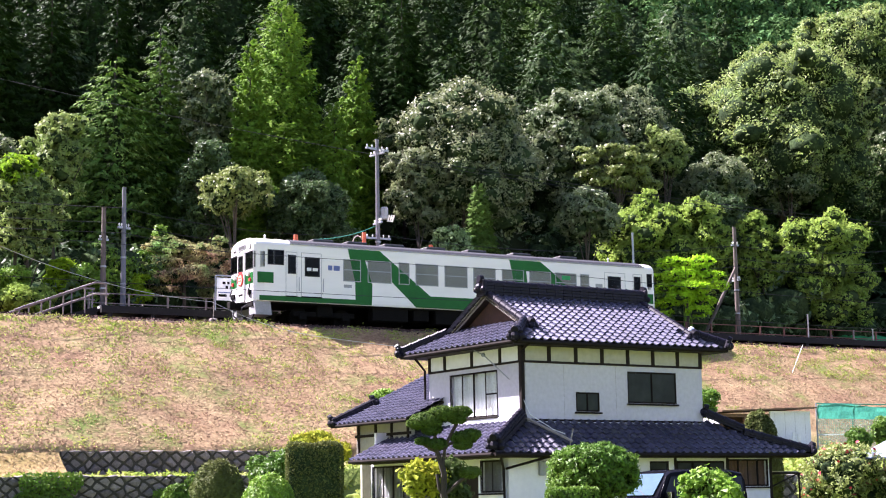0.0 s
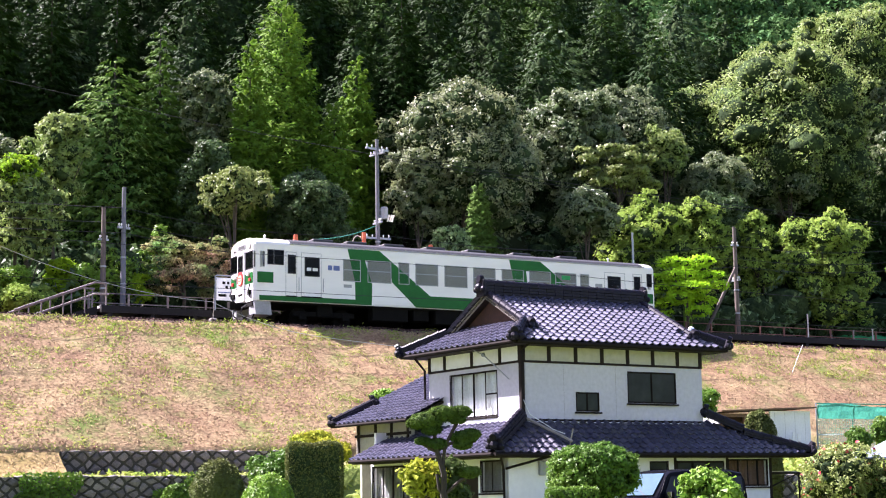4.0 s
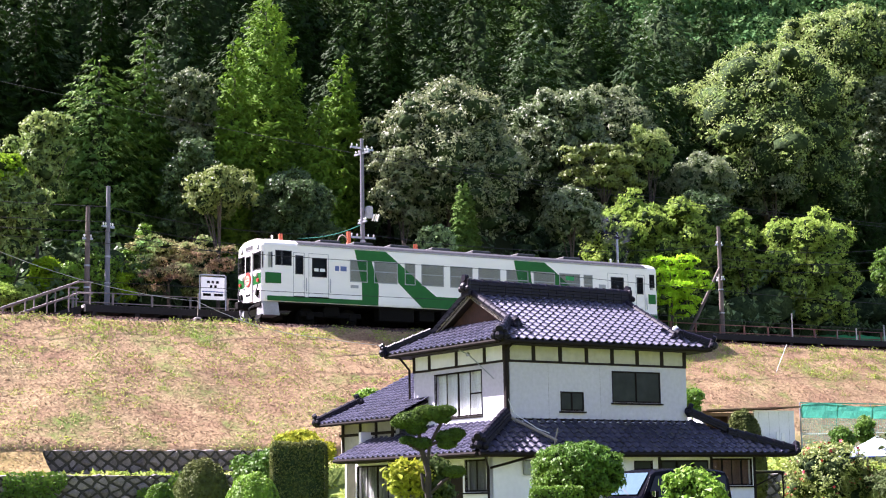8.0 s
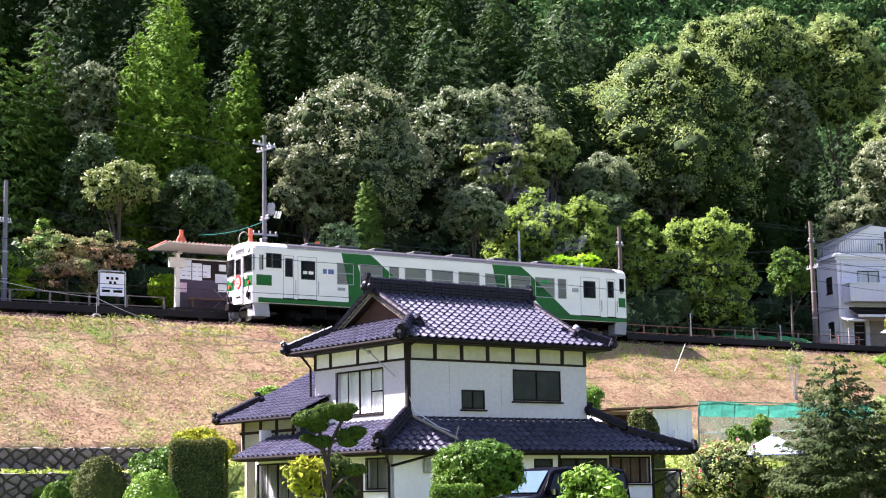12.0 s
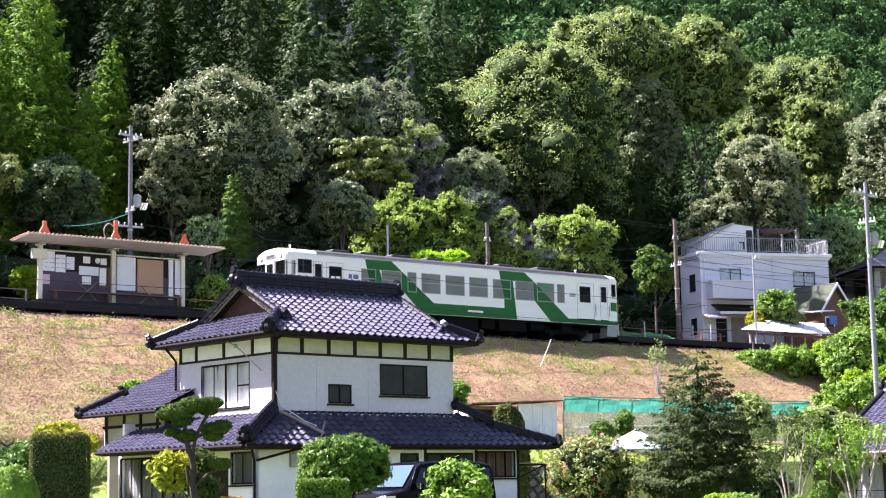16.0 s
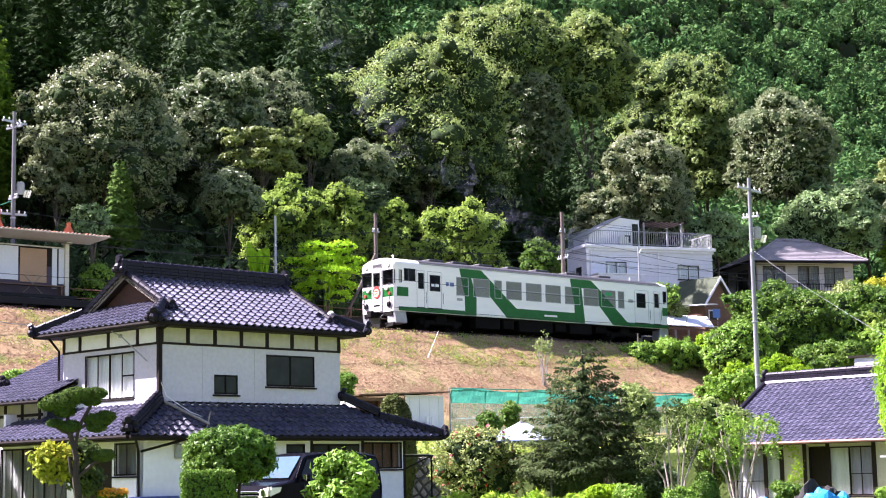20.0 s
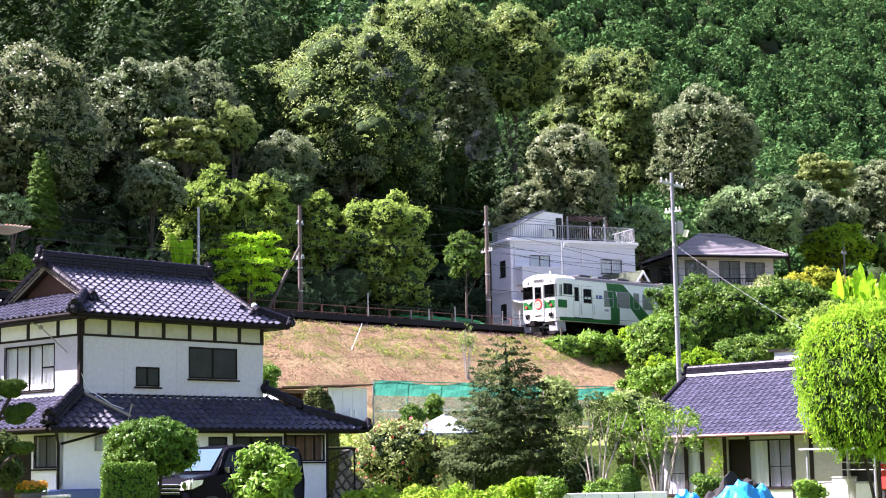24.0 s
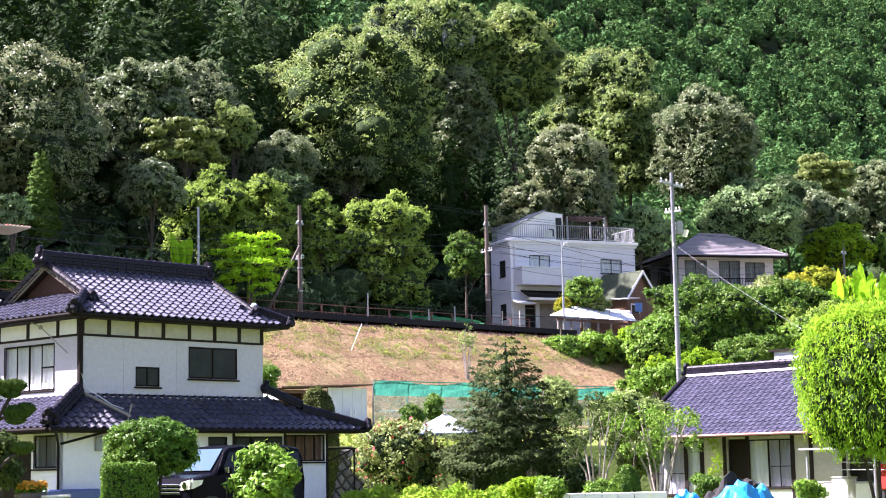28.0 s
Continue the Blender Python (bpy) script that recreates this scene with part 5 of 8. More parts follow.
# two line-side cables on the near side of the track
wire((-46, -3.2, rail_z(-46) + 3.8), (12, -3.2, rail_z(12) + 2.75), .35, .012)
wire((12, -3.2, rail_z(12) + 2.75), (62, -3.2, rail_z(62) + 2.6), .45, .012)
wire((-46, -3.2, rail_z(-46) + 1.9), (12, -3.2, rail_z(12) + 1.25), .3, .012)
wire((12, -3.2, rail_z(12) + 1.25), (62, -3.2, rail_z(62) + 1.5), .5, .012)
wire((35.71, -17.5, 12.2), (33, -34, 3.4), .5, .008, GALV)
wire((-14, -2.6, 12.4), (-3.9, -3.2, 9.9), .5, .011, WIRE_PALE)
wire((-3.9, -3.2, 9.9), (-.5, -4.9, 8.5), .15, .012, WIRE_PALE)
wire((-.5, -4.9, 8.5), (8.5, -6.0, 7.8), .12, .012, WIRE_PALE)


def stake(x, y, h, lean, material, label):
    s = thing("stake", pose(x, y, land(x, y), lean[0], lean[1], 0), label, "stake")
    part("shaft", Geo().box(-.013, -.013, -.2, .013, .013, h, bev=.004), material, s)


stake(-3.9, -3.3, 1.25, (0, 2), TIMBER_GREY, "thin weathered wooden stake on the bank")
box_part("stone_foot", None, STONE, -4.05, -3.45, 9.0, -3.75, -3.15, 9.2, bev=.05)
tagged(bpy.data.objects["stone_foot"], "grey stone at the foot of a stake", "stone")
stake(24.6, -6.0, 1.5, (6, 24), WHITE, "leaning white stake on the bank")


# ---- stone retaining walls ----
def stone_wall(x0, x1, y, z0, z1, label):
    w = thing("stone_wall", pose(x0, y, z0), label, "retaining wall", kind="structure")
    L, H = x1 - x0, z1 - z0
    box_part("backing", w, WALL_JOINT, 0, -.012, -.3, L, .4, H - .02)
    rows = max(3, round(H / .21))
    cols = max(4, round(L / .25))
    P = {}
    for j in range(-1, rows + 2):
        for i in range(-1, cols + 2):
            P[i, j] = (min(L, max(0, i * L / cols + random.uniform(-.10, .10))), min(H + random.uniform(-.03, .05), max(0, H * j / rows + random.uniform(-.06, .06))))
    for j in range(rows + 1):
        for i in range(cols + 1):
            if (i + j) % 2:
                continue
            q = [P[i - 1, j], P[i, j - 1], P[i + 1, j], P[i, j + 1]]
            c = (sum(a for a, _ in q) / 4, sum(b for _, b in q) / 4)
            if max(a for a, _ in q) - min(a for a, _ in q) < .12 or max(b for _, b in q) - min(b for _, b in q) < .08:
                continue
            g = Geo()
            d = random.uniform(.02, .10)
            ring = []
            for k in range(4):
                a, b = q[k], q[(k + 1) % 4]
                ring += [(a[0] + (c[0] - a[0]) * .11, a[1] + (c[1] - a[1]) * .11), ((a[0] + b[0]) / 2 + (c[0] - (a[0] + b[0]) / 2) * .035, (a[1] + b[1]) / 2 + (c[1] - (a[1] + b[1]) / 2) * .035)]
            g.v = [(a, .06, b) for a, b in ring] + [(c[0] + (a - c[0]) * .72, -d * random.uniform(.6, 1.1), c[1] + (b - c[1]) * .72) for a, b in ring] + [(c[0], -d * 1.15, c[1])]
            g.f = [(k, (k + 1) % 8, 8 + (k + 1) % 8, 8 + k) for k in range(8)] + [(8 + k, 8 + (k + 1) % 8, 16) for k in range(8)]
            part("stone", g, STONE, w)
    return w


def ballast_shoulder():
    """Loose red-brown ballast spilling over the crest of the bank."""
    g = Geo()
    xs = [-60 + i * .5 for i in range(270)]
    for x in xs:
        for y, h in ((-3.5, -.05), (-3.3, .03), (-3.0, .07), (-2.6, .08), (-1.7, .02)):
            g.v.append((x, y + .18 * noise.noise((x * .9, y, 1)), ground_z(x, y) + h + .05 * noise.noise((x * 2.3, y * 3, 8))))
    g.f = [(i * 5 + k, i * 5 + 5 + k, i * 5 + 6 + k, i * 5 + 1 + k) for i in range(len(xs) - 1) for k in range(4)]
    me = bpy.data.meshes.new("ballast_shoulder")
    me.from_pydata(g.v, [], g.f)
    me.materials.append(BALLAST)
    tagged(new("ballast_shoulder", me), "red-brown ballast along the crest of the bank", "ballast", kind="structure")


ballast_shoulder()


def earth_toe():
    """The slope running on below the bank where no wall holds it."""
    xs = [-60 + i * .8 for i in range(60)]
    xs = [x for x in xs if x < -12.9] + [-12.75]
    g = Geo()
    for x in xs:
        for y, z in ((-14.2, 2.44), (-13.3, 2.62), (-12.6, 2.98), (-11.9, 3.44)):
            g.v.append((x, y + .1 * noise.noise((x, y, 0)), z + .06 * noise.noise((x * 2, y * 2, 3))))
    g.f = [(i * 4 + k, i * 4 + 4 + k, i * 4 + 5 + k, i * 4 + 1 + k) for i in range(len(xs) - 1) for k in range(3)]
    me = bpy.data.meshes.new("earth_toe")
    me.from_pydata(g.v, [], g.f)
    me.materials.append(BANK_EARTH)
    me.shade_smooth()
    tagged(new("earth_toe", me), "foot of the dry grass bank", "ground", kind="structure")


BANK_EARTH = mat("bank_foot_earth", (0.30, 0.22, 0.105), 0.95, col2=(0.22, 0.17, 0.06), var=0.4, scale=0.8, fine=7, bump=.04, bscale=9, spec=.05)
earth_toe()
stone_wall(-12.7, -2.5, -12.06, 2.55, 3.42, "low wall of dark grey field stones on the bank foot")
stone_wall(-27, -3.5, -15.06, 1.55, 2.5, "weedy wall of grey rubble stones")
stone_wall(9.5, 14, -22.06, .35, 2.25, "mossy garden wall of dark stones")


# ---- white flat-roofed house ----
def build_white_house():
    X, Y, Z = 55.4, 12.9, 10.73
    h = thing("white_house", pose(X, Y, Z, 0, 0, -19.5), "white flat-roofed two-storey house with shade-lavender siding and roof terrace", "house")
    h.scale = (1.055, 1.055, 1.055)
    W, D, H = 9.6, 3.0, 6.25
    fw = [(1.45, 4.55, 2.95, 5.35), (6.9, 4.3, 8.5, 5.25), (1.0, .1, 1.8, 2.0)]
    # front takes the shaded tone, the side wall the sunlit white
    part("wall", hole_wall(W, H, .15, fw), SIDING, h, "siding front wall, its lavender-grey shade put into the colour")
    lw = [(D - 1.6, 4.0, D - .8, 5.05), (D - 1.6, 1.1, D - .8, 2.1)]
    part("wall", hole_wall(D, H, .15, lw), PLASTER_WHITE, h, "sunlit white side wall", at_pose=pose(0, D, 0, 0, 0, -90))
    box_part("wall", h, SIDING, .15, D - .15, 0, W, D, H)
    box_part("wall", h, SIDING, W - .15, .15, 0, W, D - .15, H)
    sash_window(h, pose(1.45, 0, 4.55), 1.5, .80, 2, GLASS, CURTAIN)
    sash_window(h, pose(6.9, 0, 4.3), 1.6, .95, 2, GLASS, CURTAIN)
    sash_window(h, pose(0, 1.6, 4.0, 0, 0, -90), .8, 1.05, 1, FROSTED, None)
    sash_window(h, pose(0, 1.6, 1.1, 0, 0, -90), .8, 1.0, 1, FROSTED, None)
    box_part("front_door", h, TIMBER_DARK, 1.05, .04, .1, 1.75, .1, 2.0)
    for k in range(13):
        box_part("siding_joint", h, SIDING_LINE, .0, -.006, .4 + k * .45, W, -.001, .42 + k * .45)
    box_part("corner_board", h, PLASTER_WHITE, -.02, -.03, 0, .16, -.001, H)
    for z in (3.1, 2.9):
        box_part("belt_course", h, PLASTER_WHITE, -.06, .0, z, -.001, D, z + .1)
    box_part("foundation", h, CONCRETE, .05, .05, -.8, W - .05, D - .05, -.004)
    box_part("cornice", h, PLASTER_WHITE, -.18, -.2, H, W + .2, D + .2, H + .22, bev=.03)
    box_part("cornice_shadow", h, SIDING, -.08, -.1, H - .16, W + .1, D + .1, H)
    # balcony, awning and porch
    b = box_part("balcony", h, SIDING, .35, -1.0, 3.25, 3.75, -.01, 4.4, bev=.02)
    part("coping", Geo().box(.29, -1.06, 4.4, 3.81, -.01, 4.47), PLASTER_WHITE, b)
    part("awning", Geo().slab([(.7, -1.3, 2.35), (4.0, -1.3, 2.3), (4.0, 0, 2.9), (.7, 0, 2.9)], (0, 0, .08)), SASH, h, "dark sheet awning over the ground floor")
    box_part("awning_fascia", h, PLASTER_WHITE, .65, -1.36, 2.2, 4.0, -1.3, 2.36)
    part("porch_roof", Geo().slab([(.0, -1.1, 1.95), (1.3, -1.1, 1.95), (1.3, 0, 2.25), (.0, 0, 2.25)], (0, 0, .1)), PLASTER_WHITE, h)
    box_part("garage_shutter", h, TIMBER_GREY, 2.1, -.03, .05, 3.8, -.001, 2.1)
    # terrace railing, penthouse and pergola
    for a, c in (((0, 0), (W, 0)), ((0, 0), (0, D)), ((W, 0), (W, D))):
        r = thing("terrace_railing", h.matrix_basis @ pose(0, 0, H + .22), "pale metal railing of slim bars round the terrace", "railing", "terrace railings")
        L = math.hypot(c[0] - a[0], c[1] - a[1])
        d = ((c[0] - a[0]) / L, (c[1] - a[1]) / L)
        part("top_rail", Geo().tube((*a, 1.0), (*c, 1.0), .03), STEEL_GREY, r)
        part("bottom_rail", Geo().tube((*a, .12), (*c, .12), .025), STEEL_GREY, r)
        bar = mesh_of("bar", Geo().box(-.014, -.014, .12, .014, .014, 1.0), STEEL_GREY)
        for k in range(int(L / .16)):
            part("bar", bar, None, r, at_pose=pose(a[0] + d[0] * k * .16, a[1] + d[1] * k * .16, 0))
    pz = H + .22
    ph = Geo().slab([(.5, .5, pz), (4.3, .5, pz), (4.3, .5, pz + 1.85), (2.9, .5, pz + 2.0), (.5, .5, pz + .75)], (0, 2.4, 0))
    part("penthouse", ph, PLASTER_WHITE, h, "white penthouse with a sloping roof")
    part("penthouse_roof", Geo().slab([(.35, .35, pz + .70), (2.9, .35, pz + 2.04), (2.9, 2.95, pz + 2.04), (.35, 2.95, pz + .70)], (0, 0, .08)), STEEL_GREY, h)
    box_part("penthouse_window", h, INSIDE, 3.2, .47, pz + .3, 3.6, .499, pz + .8)
    box_part("penthouse_door", h, FROSTED, 3.75, .47, pz + .05, 4.2, .499, pz + 1.6)
    for x in (4.7, 7.6):
        for y in (.6, 2.6):
            box_part("pergola_post", h, STEEL_GREY, x - .05, y - .05, pz, x + .05, y + .05, pz + 1.75)
    for k in range(9):
        part("pergola_slat", Geo().box(4.45 + k * .4, .3, pz + 1.75, 4.65 + k * .4, 2.8, pz + 1.83), SASH, h)
    box_part("air_conditioner", h, WHITE, 2.6, .1, pz, 3.3, .4, pz + .65, bev=.02)
    for x in (.3, 5.4):
        part("downpipe", Geo().tube((x, -.06, .1), (x, -.06, H), .038), PLASTER_WHITE, h)


build_white_house()


# ---- grey hipped house above ----
def build_grey_house():
    h = thing("grey_roofed_house", pose(76.8, 15.0, 15.1, 0, 0, -27.9), "beige house under a grey-brown hipped slate roof", "house")
    beige = mat("beige_siding", (0.46, 0.42, 0.42), 0.8, var=.12)
    W, D, H = 8.4, 5.7, 3.05
    part("wall", hole_wall(W, H, .15, [(.6, .6, 2.5, 2.6), (3.6, .6, 5.4, 2.6), (5.9, 1.0, 7.6, 2.5)]), beige, h)
    part("wall", hole_wall(D, H, .15, [(1.6, 1.0, 4.1, 2.5)]), beige, h, at_pose=pose(0, D, 0, 0, 0, -90))
    box_part("wall", h, beige, .15, D - .15, 0, W, D, H)
    box_part("wall", h, beige, W - .15, .15, 0, W, D - .15, H)
    box_part("foundation", h, CONCRETE, .05, .05, -4.5, W - .05, D - .05, -.004)
    for x, w in ((.6, 1.9), (3.6, 1.8)):
        sash_window(h, pose(x, 0, .6), w, 2.0, 2, GLASS, CURTAIN_DULL)
    sash_window(h, pose(5.9, 0, 1.0), 1.7, 1.5, 2, GLASS, CURTAIN_DULL)
    sash_window(h, pose(0, 4.1, 1.0, 0, 0, -90), 2.5, 1.5, 2, GLASS, CURTAIN_DULL)
    ex, ey, ez, rz = -.9, -.9, 3.02, 5.15
    cx, cy = W - ex, D - ey
    m = (D) / 2
    ra, rb = (W * .38, m), (W * .66, m)
    for poly in ([(ex, ey, ez), (cx, ey, ez), (*rb, rz), (*ra, rz)], [(cx, cy, ez), (ex, cy, ez), (*ra, rz), (*rb, rz)], [(ex, cy, ez), (ex, ey, ez), (*ra, rz)], [(cx, ey, ez), (cx, cy, ez), (*rb, rz)]):
        part("roof", Geo().slab(poly, (0, 0, -.14)), SHINGLE, h)
        a, b = Vector(poly[0]), Vector(poly[1])
        t = Vector(poly[-1])
        t2 = Vector(poly[2])
        for k in range(1, 15):
            f = k / 15
            p, q = a.lerp(t, f), b.lerp(t2, f)
            part("slate_course", Geo().tube(p + Vector((0, 0, .015)), q + Vector((0, 0, .015)), .028, .028, 4), SHINGLE, h)
    for a, b in (((ex, ey, ez), (*ra, rz)), ((cx, ey, ez), (*rb, rz)), ((*ra, rz), (*rb, rz))):
        part("ridge_cap", Geo().tube((a[0], a[1], a[2] + .03), (b[0], b[1], b[2] + .03), .08, .08, 8), SHINGLE, h)
    box_part("fascia", h, SASH, ex, ey - .03, ez - .26, cx, ey + .02, ez - .08)
    box_part("fascia", h, SASH, ex - .03, ey, ez - .26, ex + .02, cy, ez - .08)
    rail = thing("balcony_railing", pose(78.0, 12.9, 15.1, 0, 0, -27.9), "dark balcony railing before the beige house", "railing")
    part("top_rail", Geo().box(0, 0, 1.0, 4.5, .05, 1.06), SASH, rail)
    for k in range(19):
        part("bar", Geo().box(k * .245, .01, 0, k * .245 + .03, .04, 1.0), SASH, rail)


build_grey_house()


# ---- carport and red-brown hut beyond the line ----
def build_carport():
    c = thing("carport", pose(49.6, 3.3, 8.85), "low carport of pale sheets on timber posts", "carport")
    for k in range(6):
        part("roof_sheet", Geo().slab([(-.75 + k * 1.42, -.1, 2.10), (.63 + k * 1.42, -.1, 2.13), (5.25 + k * 1.02, 2.7, 3.2), (4.27 + k * 1.02, 2.7, 3.15)], (0, 0, .04)), SHED_WHITE if k % 2 else PLASTER_WHITE, c)
    part("beam", Geo().box(0, -.05, 1.86, 8.0, .05, 2.0), TIMBER_BROWN, c)
    for k in range(7):
        part("post", Geo().box(.1 + k * 1.28, -.05, 0, .2 + k * 1.28, .05, 1.86), TIMBER_GREY, c)
    part("board", Geo().box(2.6, .3, .2, 7.9, .36, 1.5), TIMBER_BROWN, c)
    h = thing("garden_hut", pose(60.2, 6.4, 10.05), "small red-brown timber hut with a green-grey gable roof", "hut")
    h.scale = (.74, .8, 1)
    part("wall", Geo().slab([(0, 0, 0), (4.0, 0, 0), (4.0, 0, 3.0), (2.0, 0, 4.7), (0, 0, 3.0)], (0, .12, 0)), TIMBER_BROWN, h)
    box_part("wall", h, TIMBER_BROWN, 0, .12, 0, .12, 4, 3.0)
    box_part("wall", h, TIMBER_BROWN, 3.88, .12, 0, 4, 4, 3.0)
    for s in (-1, 1):
        part("roof", Geo().slab([(2, -.4, 4.85), (2 + 2.4 * s, -.4, 2.85), (2 + 2.4 * s, 4.3, 2.85), (2, 4.3, 4.85)], (0, 0, .1)), mat("mossy_grey_roof", (.075, .09, .06), .9, spec=.1) if s < 0 else bpy.data.materials["mossy_grey_roof"], h)
        part("barge_board", Geo().slab([(2, -.42, 4.72), (2 + 2.4 * s, -.42, 2.72), (2 + 2.4 * s, -.42, 2.95), (2, -.42, 4.97)], (0, .05, 0)), PLASTER_WHITE, h)
    part("window", Geo().box(.6, -.05, 1.5, 1.7, -.001, 2.5), FROSTED, h)
    part("window_frame", Geo().box(.5, -.06, 1.42, 1.8, -.03, 1.5).box(.5, -.06, 2.5, 1.8, -.03, 2.58).box(.5, -.06, 1.5, .6, -.03, 2.5).box(1.7, -.06, 1.5, 1.8, -.03, 2.5), PLASTER_WHITE, h)
    part("porch_roof", Geo().slab([(-2.6, -1.3, 2.62), (.3, -1.3, 2.82), (.3, -.3, 2.92), (-2.6, -.3, 2.72)], (0, 0, .06)), STEEL_GREY, h)
    for k in range(5):
        part("deck_board", Geo().box(-1.2, -1.3, 1.0 + k * .16, 3.2, -1.25, 1.12 + k * .16), TIMBER_BROWN, h)
    part("laundry", Geo().box(-.6, -1.4, 1.9, .4, -1.36, 2.5), mat("blue_cloth", (.10, .22, .5), .9), h)


build_carport()


def build_green_sheet():
    g = Geo()
    n = 14
    for i in range(n + 1):
        for j in range(5):
            g.v.append((40.0 + i * .46, 6.4 + j * .5, 10.55 + .12 * math.sin(i * 1.3 + j) + j * .12))
    g.f = [(i * 5 + j, (i + 1) * 5 + j, (i + 1) * 5 + j + 1, i * 5 + j + 1) for i in range(n) for j in range(4)]
    s = thing("crop_net", pose(0, 0, 0), "bright green net sheet spread over a plot behind the platform", "net")
    part("sheet", g, TARP_GREEN, s)
    f = Geo()
    for i in range(0, n + 1, 3):
        f.tube((40.0 + i * .46, 6.4, land(40, 6.4)), (40.0 + i * .46, 6.4, 10.6), .025)
        f.tube((40.0 + i * .46, 8.4, land(40, 8.4)), (40.0 + i * .46, 8.4, 11.05), .025)
    part("frame", f, GALV, s)


build_green_sheet()


# ---- shed and net fence on the terrace ----
def build_shed():
    s = thing("white_shed", pose(13.0, -12.6, 3.4), "small white sheet-metal shed with a brown roof edge", "shed")
    box_part("wall", s, SHED_WHITE, 4.7, 0, -.3, 6.9, .08, 1.68)
    box_part("beam", s, TIMBER_BROWN, 2.0, 0, 1.4, 4.7, .1, 1.55)
    for k in range(3):
        box_part("post", s, TIMBER_BROWN, 2.1 + k * 1.2, 0, -.3, 2.2 + k * 1.2, .1, 1.4)
    box_part("wall", s, SHED_WHITE, 6.82, .08, -.3, 6.9, 1.9, 1.68)
    box_part("wall", s, SHED_WHITE, 2.0, .08, -.3, 2.08, 1.9, 1.55)
    box_part("wall", s, TIMBER_BROWN, 2.08, 1.82, -.3, 6.82, 1.9, 1.55)
    part("roof", Geo().slab([(1.9, -.35, 1.60), (7.0, -.35, 1.80), (7.0, 2.1, 1.80), (1.9, 2.1, 1.60)], (0, 0, .06)), TIMBER_BROWN, s)
    for k in range(4):
        box_part("sheet_seam", s, STEEL_GREY, 4.95 + k * .55, -.004, -.2, 4.96 + k * .55, -.001, 1.6)
    box_part("leaning_panel", s, WHITE, 5.6, -.35, .0, 5.75, -.3, .75)
    box_part("leaning_panel", s, WHITE, 5.85, -.4, .0, 6.0, -.35, .7)


build_shed()


def build_net():
    n = thing("net_fence", pose(20.3, -12.6, 3.35), "teal green net fence on slim pipe posts", "fence")
    g = Geo()
    k = 60
    L = 16.3
    for i in range(k + 1):
        x = L * i / k
        for j, z in enumerate((1.42, 1.75, 2.02 + .06 * math.sin(i * .35))):
            g.v.append((x, -.02 + .04 * math.sin(i * .9 + j * 2), z))
    g.f = [(i * 3 + j, (i + 1) * 3 + j, (i + 1) * 3 + j + 1, i * 3 + j + 1) for i in range(k) for j in range(2)]
    part("net_band", g, NET_GREEN, n, "folded band of teal net along the top")
    m = Geo()
    for i in range(int(L / .11)):
        m.box(i * .11, .0, .1, i * .11 + .006, .006, 1.42)
    for j in range(12):
        m.box(0, .0, .12 + j * .11, L, .006, .126 + j * .11)
    tagged(part("net_mesh", m, NET_GREEN, n), kind="stuff")
    sheet = Geo()
    for i in range(k + 1):
        for j in range(5):
            sheet.v.append((L * i / k, .012 + .03 * math.sin(i * .7 + j * 1.3), .12 + 1.32 * j / 4))
    sheet.f = [(i * 5 + j, (i + 1) * 5 + j, (i + 1) * 5 + j + 1, i * 5 + j + 1) for i in range(k) for j in range(4)]
    part("fine_net", sheet, NET_FINE, n, "fine pale teal netting that can be seen through")
    for i in range(9):
        part("post", Geo().tube((L * i / 8, .05, -.3), (L * i / 8, .05, 2.1), .03, .03, 8), NET_GREEN if i % 2 else GALV, n)
    part("rail", Geo().tube((0, .05, 2.08), (L, .05, 2.1), .025, .025, 6), NET_GREEN, n)
    part("rail", Geo().tube((0, .05, .72), (7.0, .05, .85), .03, .03, 6), WHITE, n)
    w = thing("concrete_wall", pose(36.9, -12.4, 3.3), "plain pale concrete wall beyond the net", "wall")
    box_part("panel", w, CONCRETE, 0, 0, -.2, 6, .15, 1.9)


build_net()


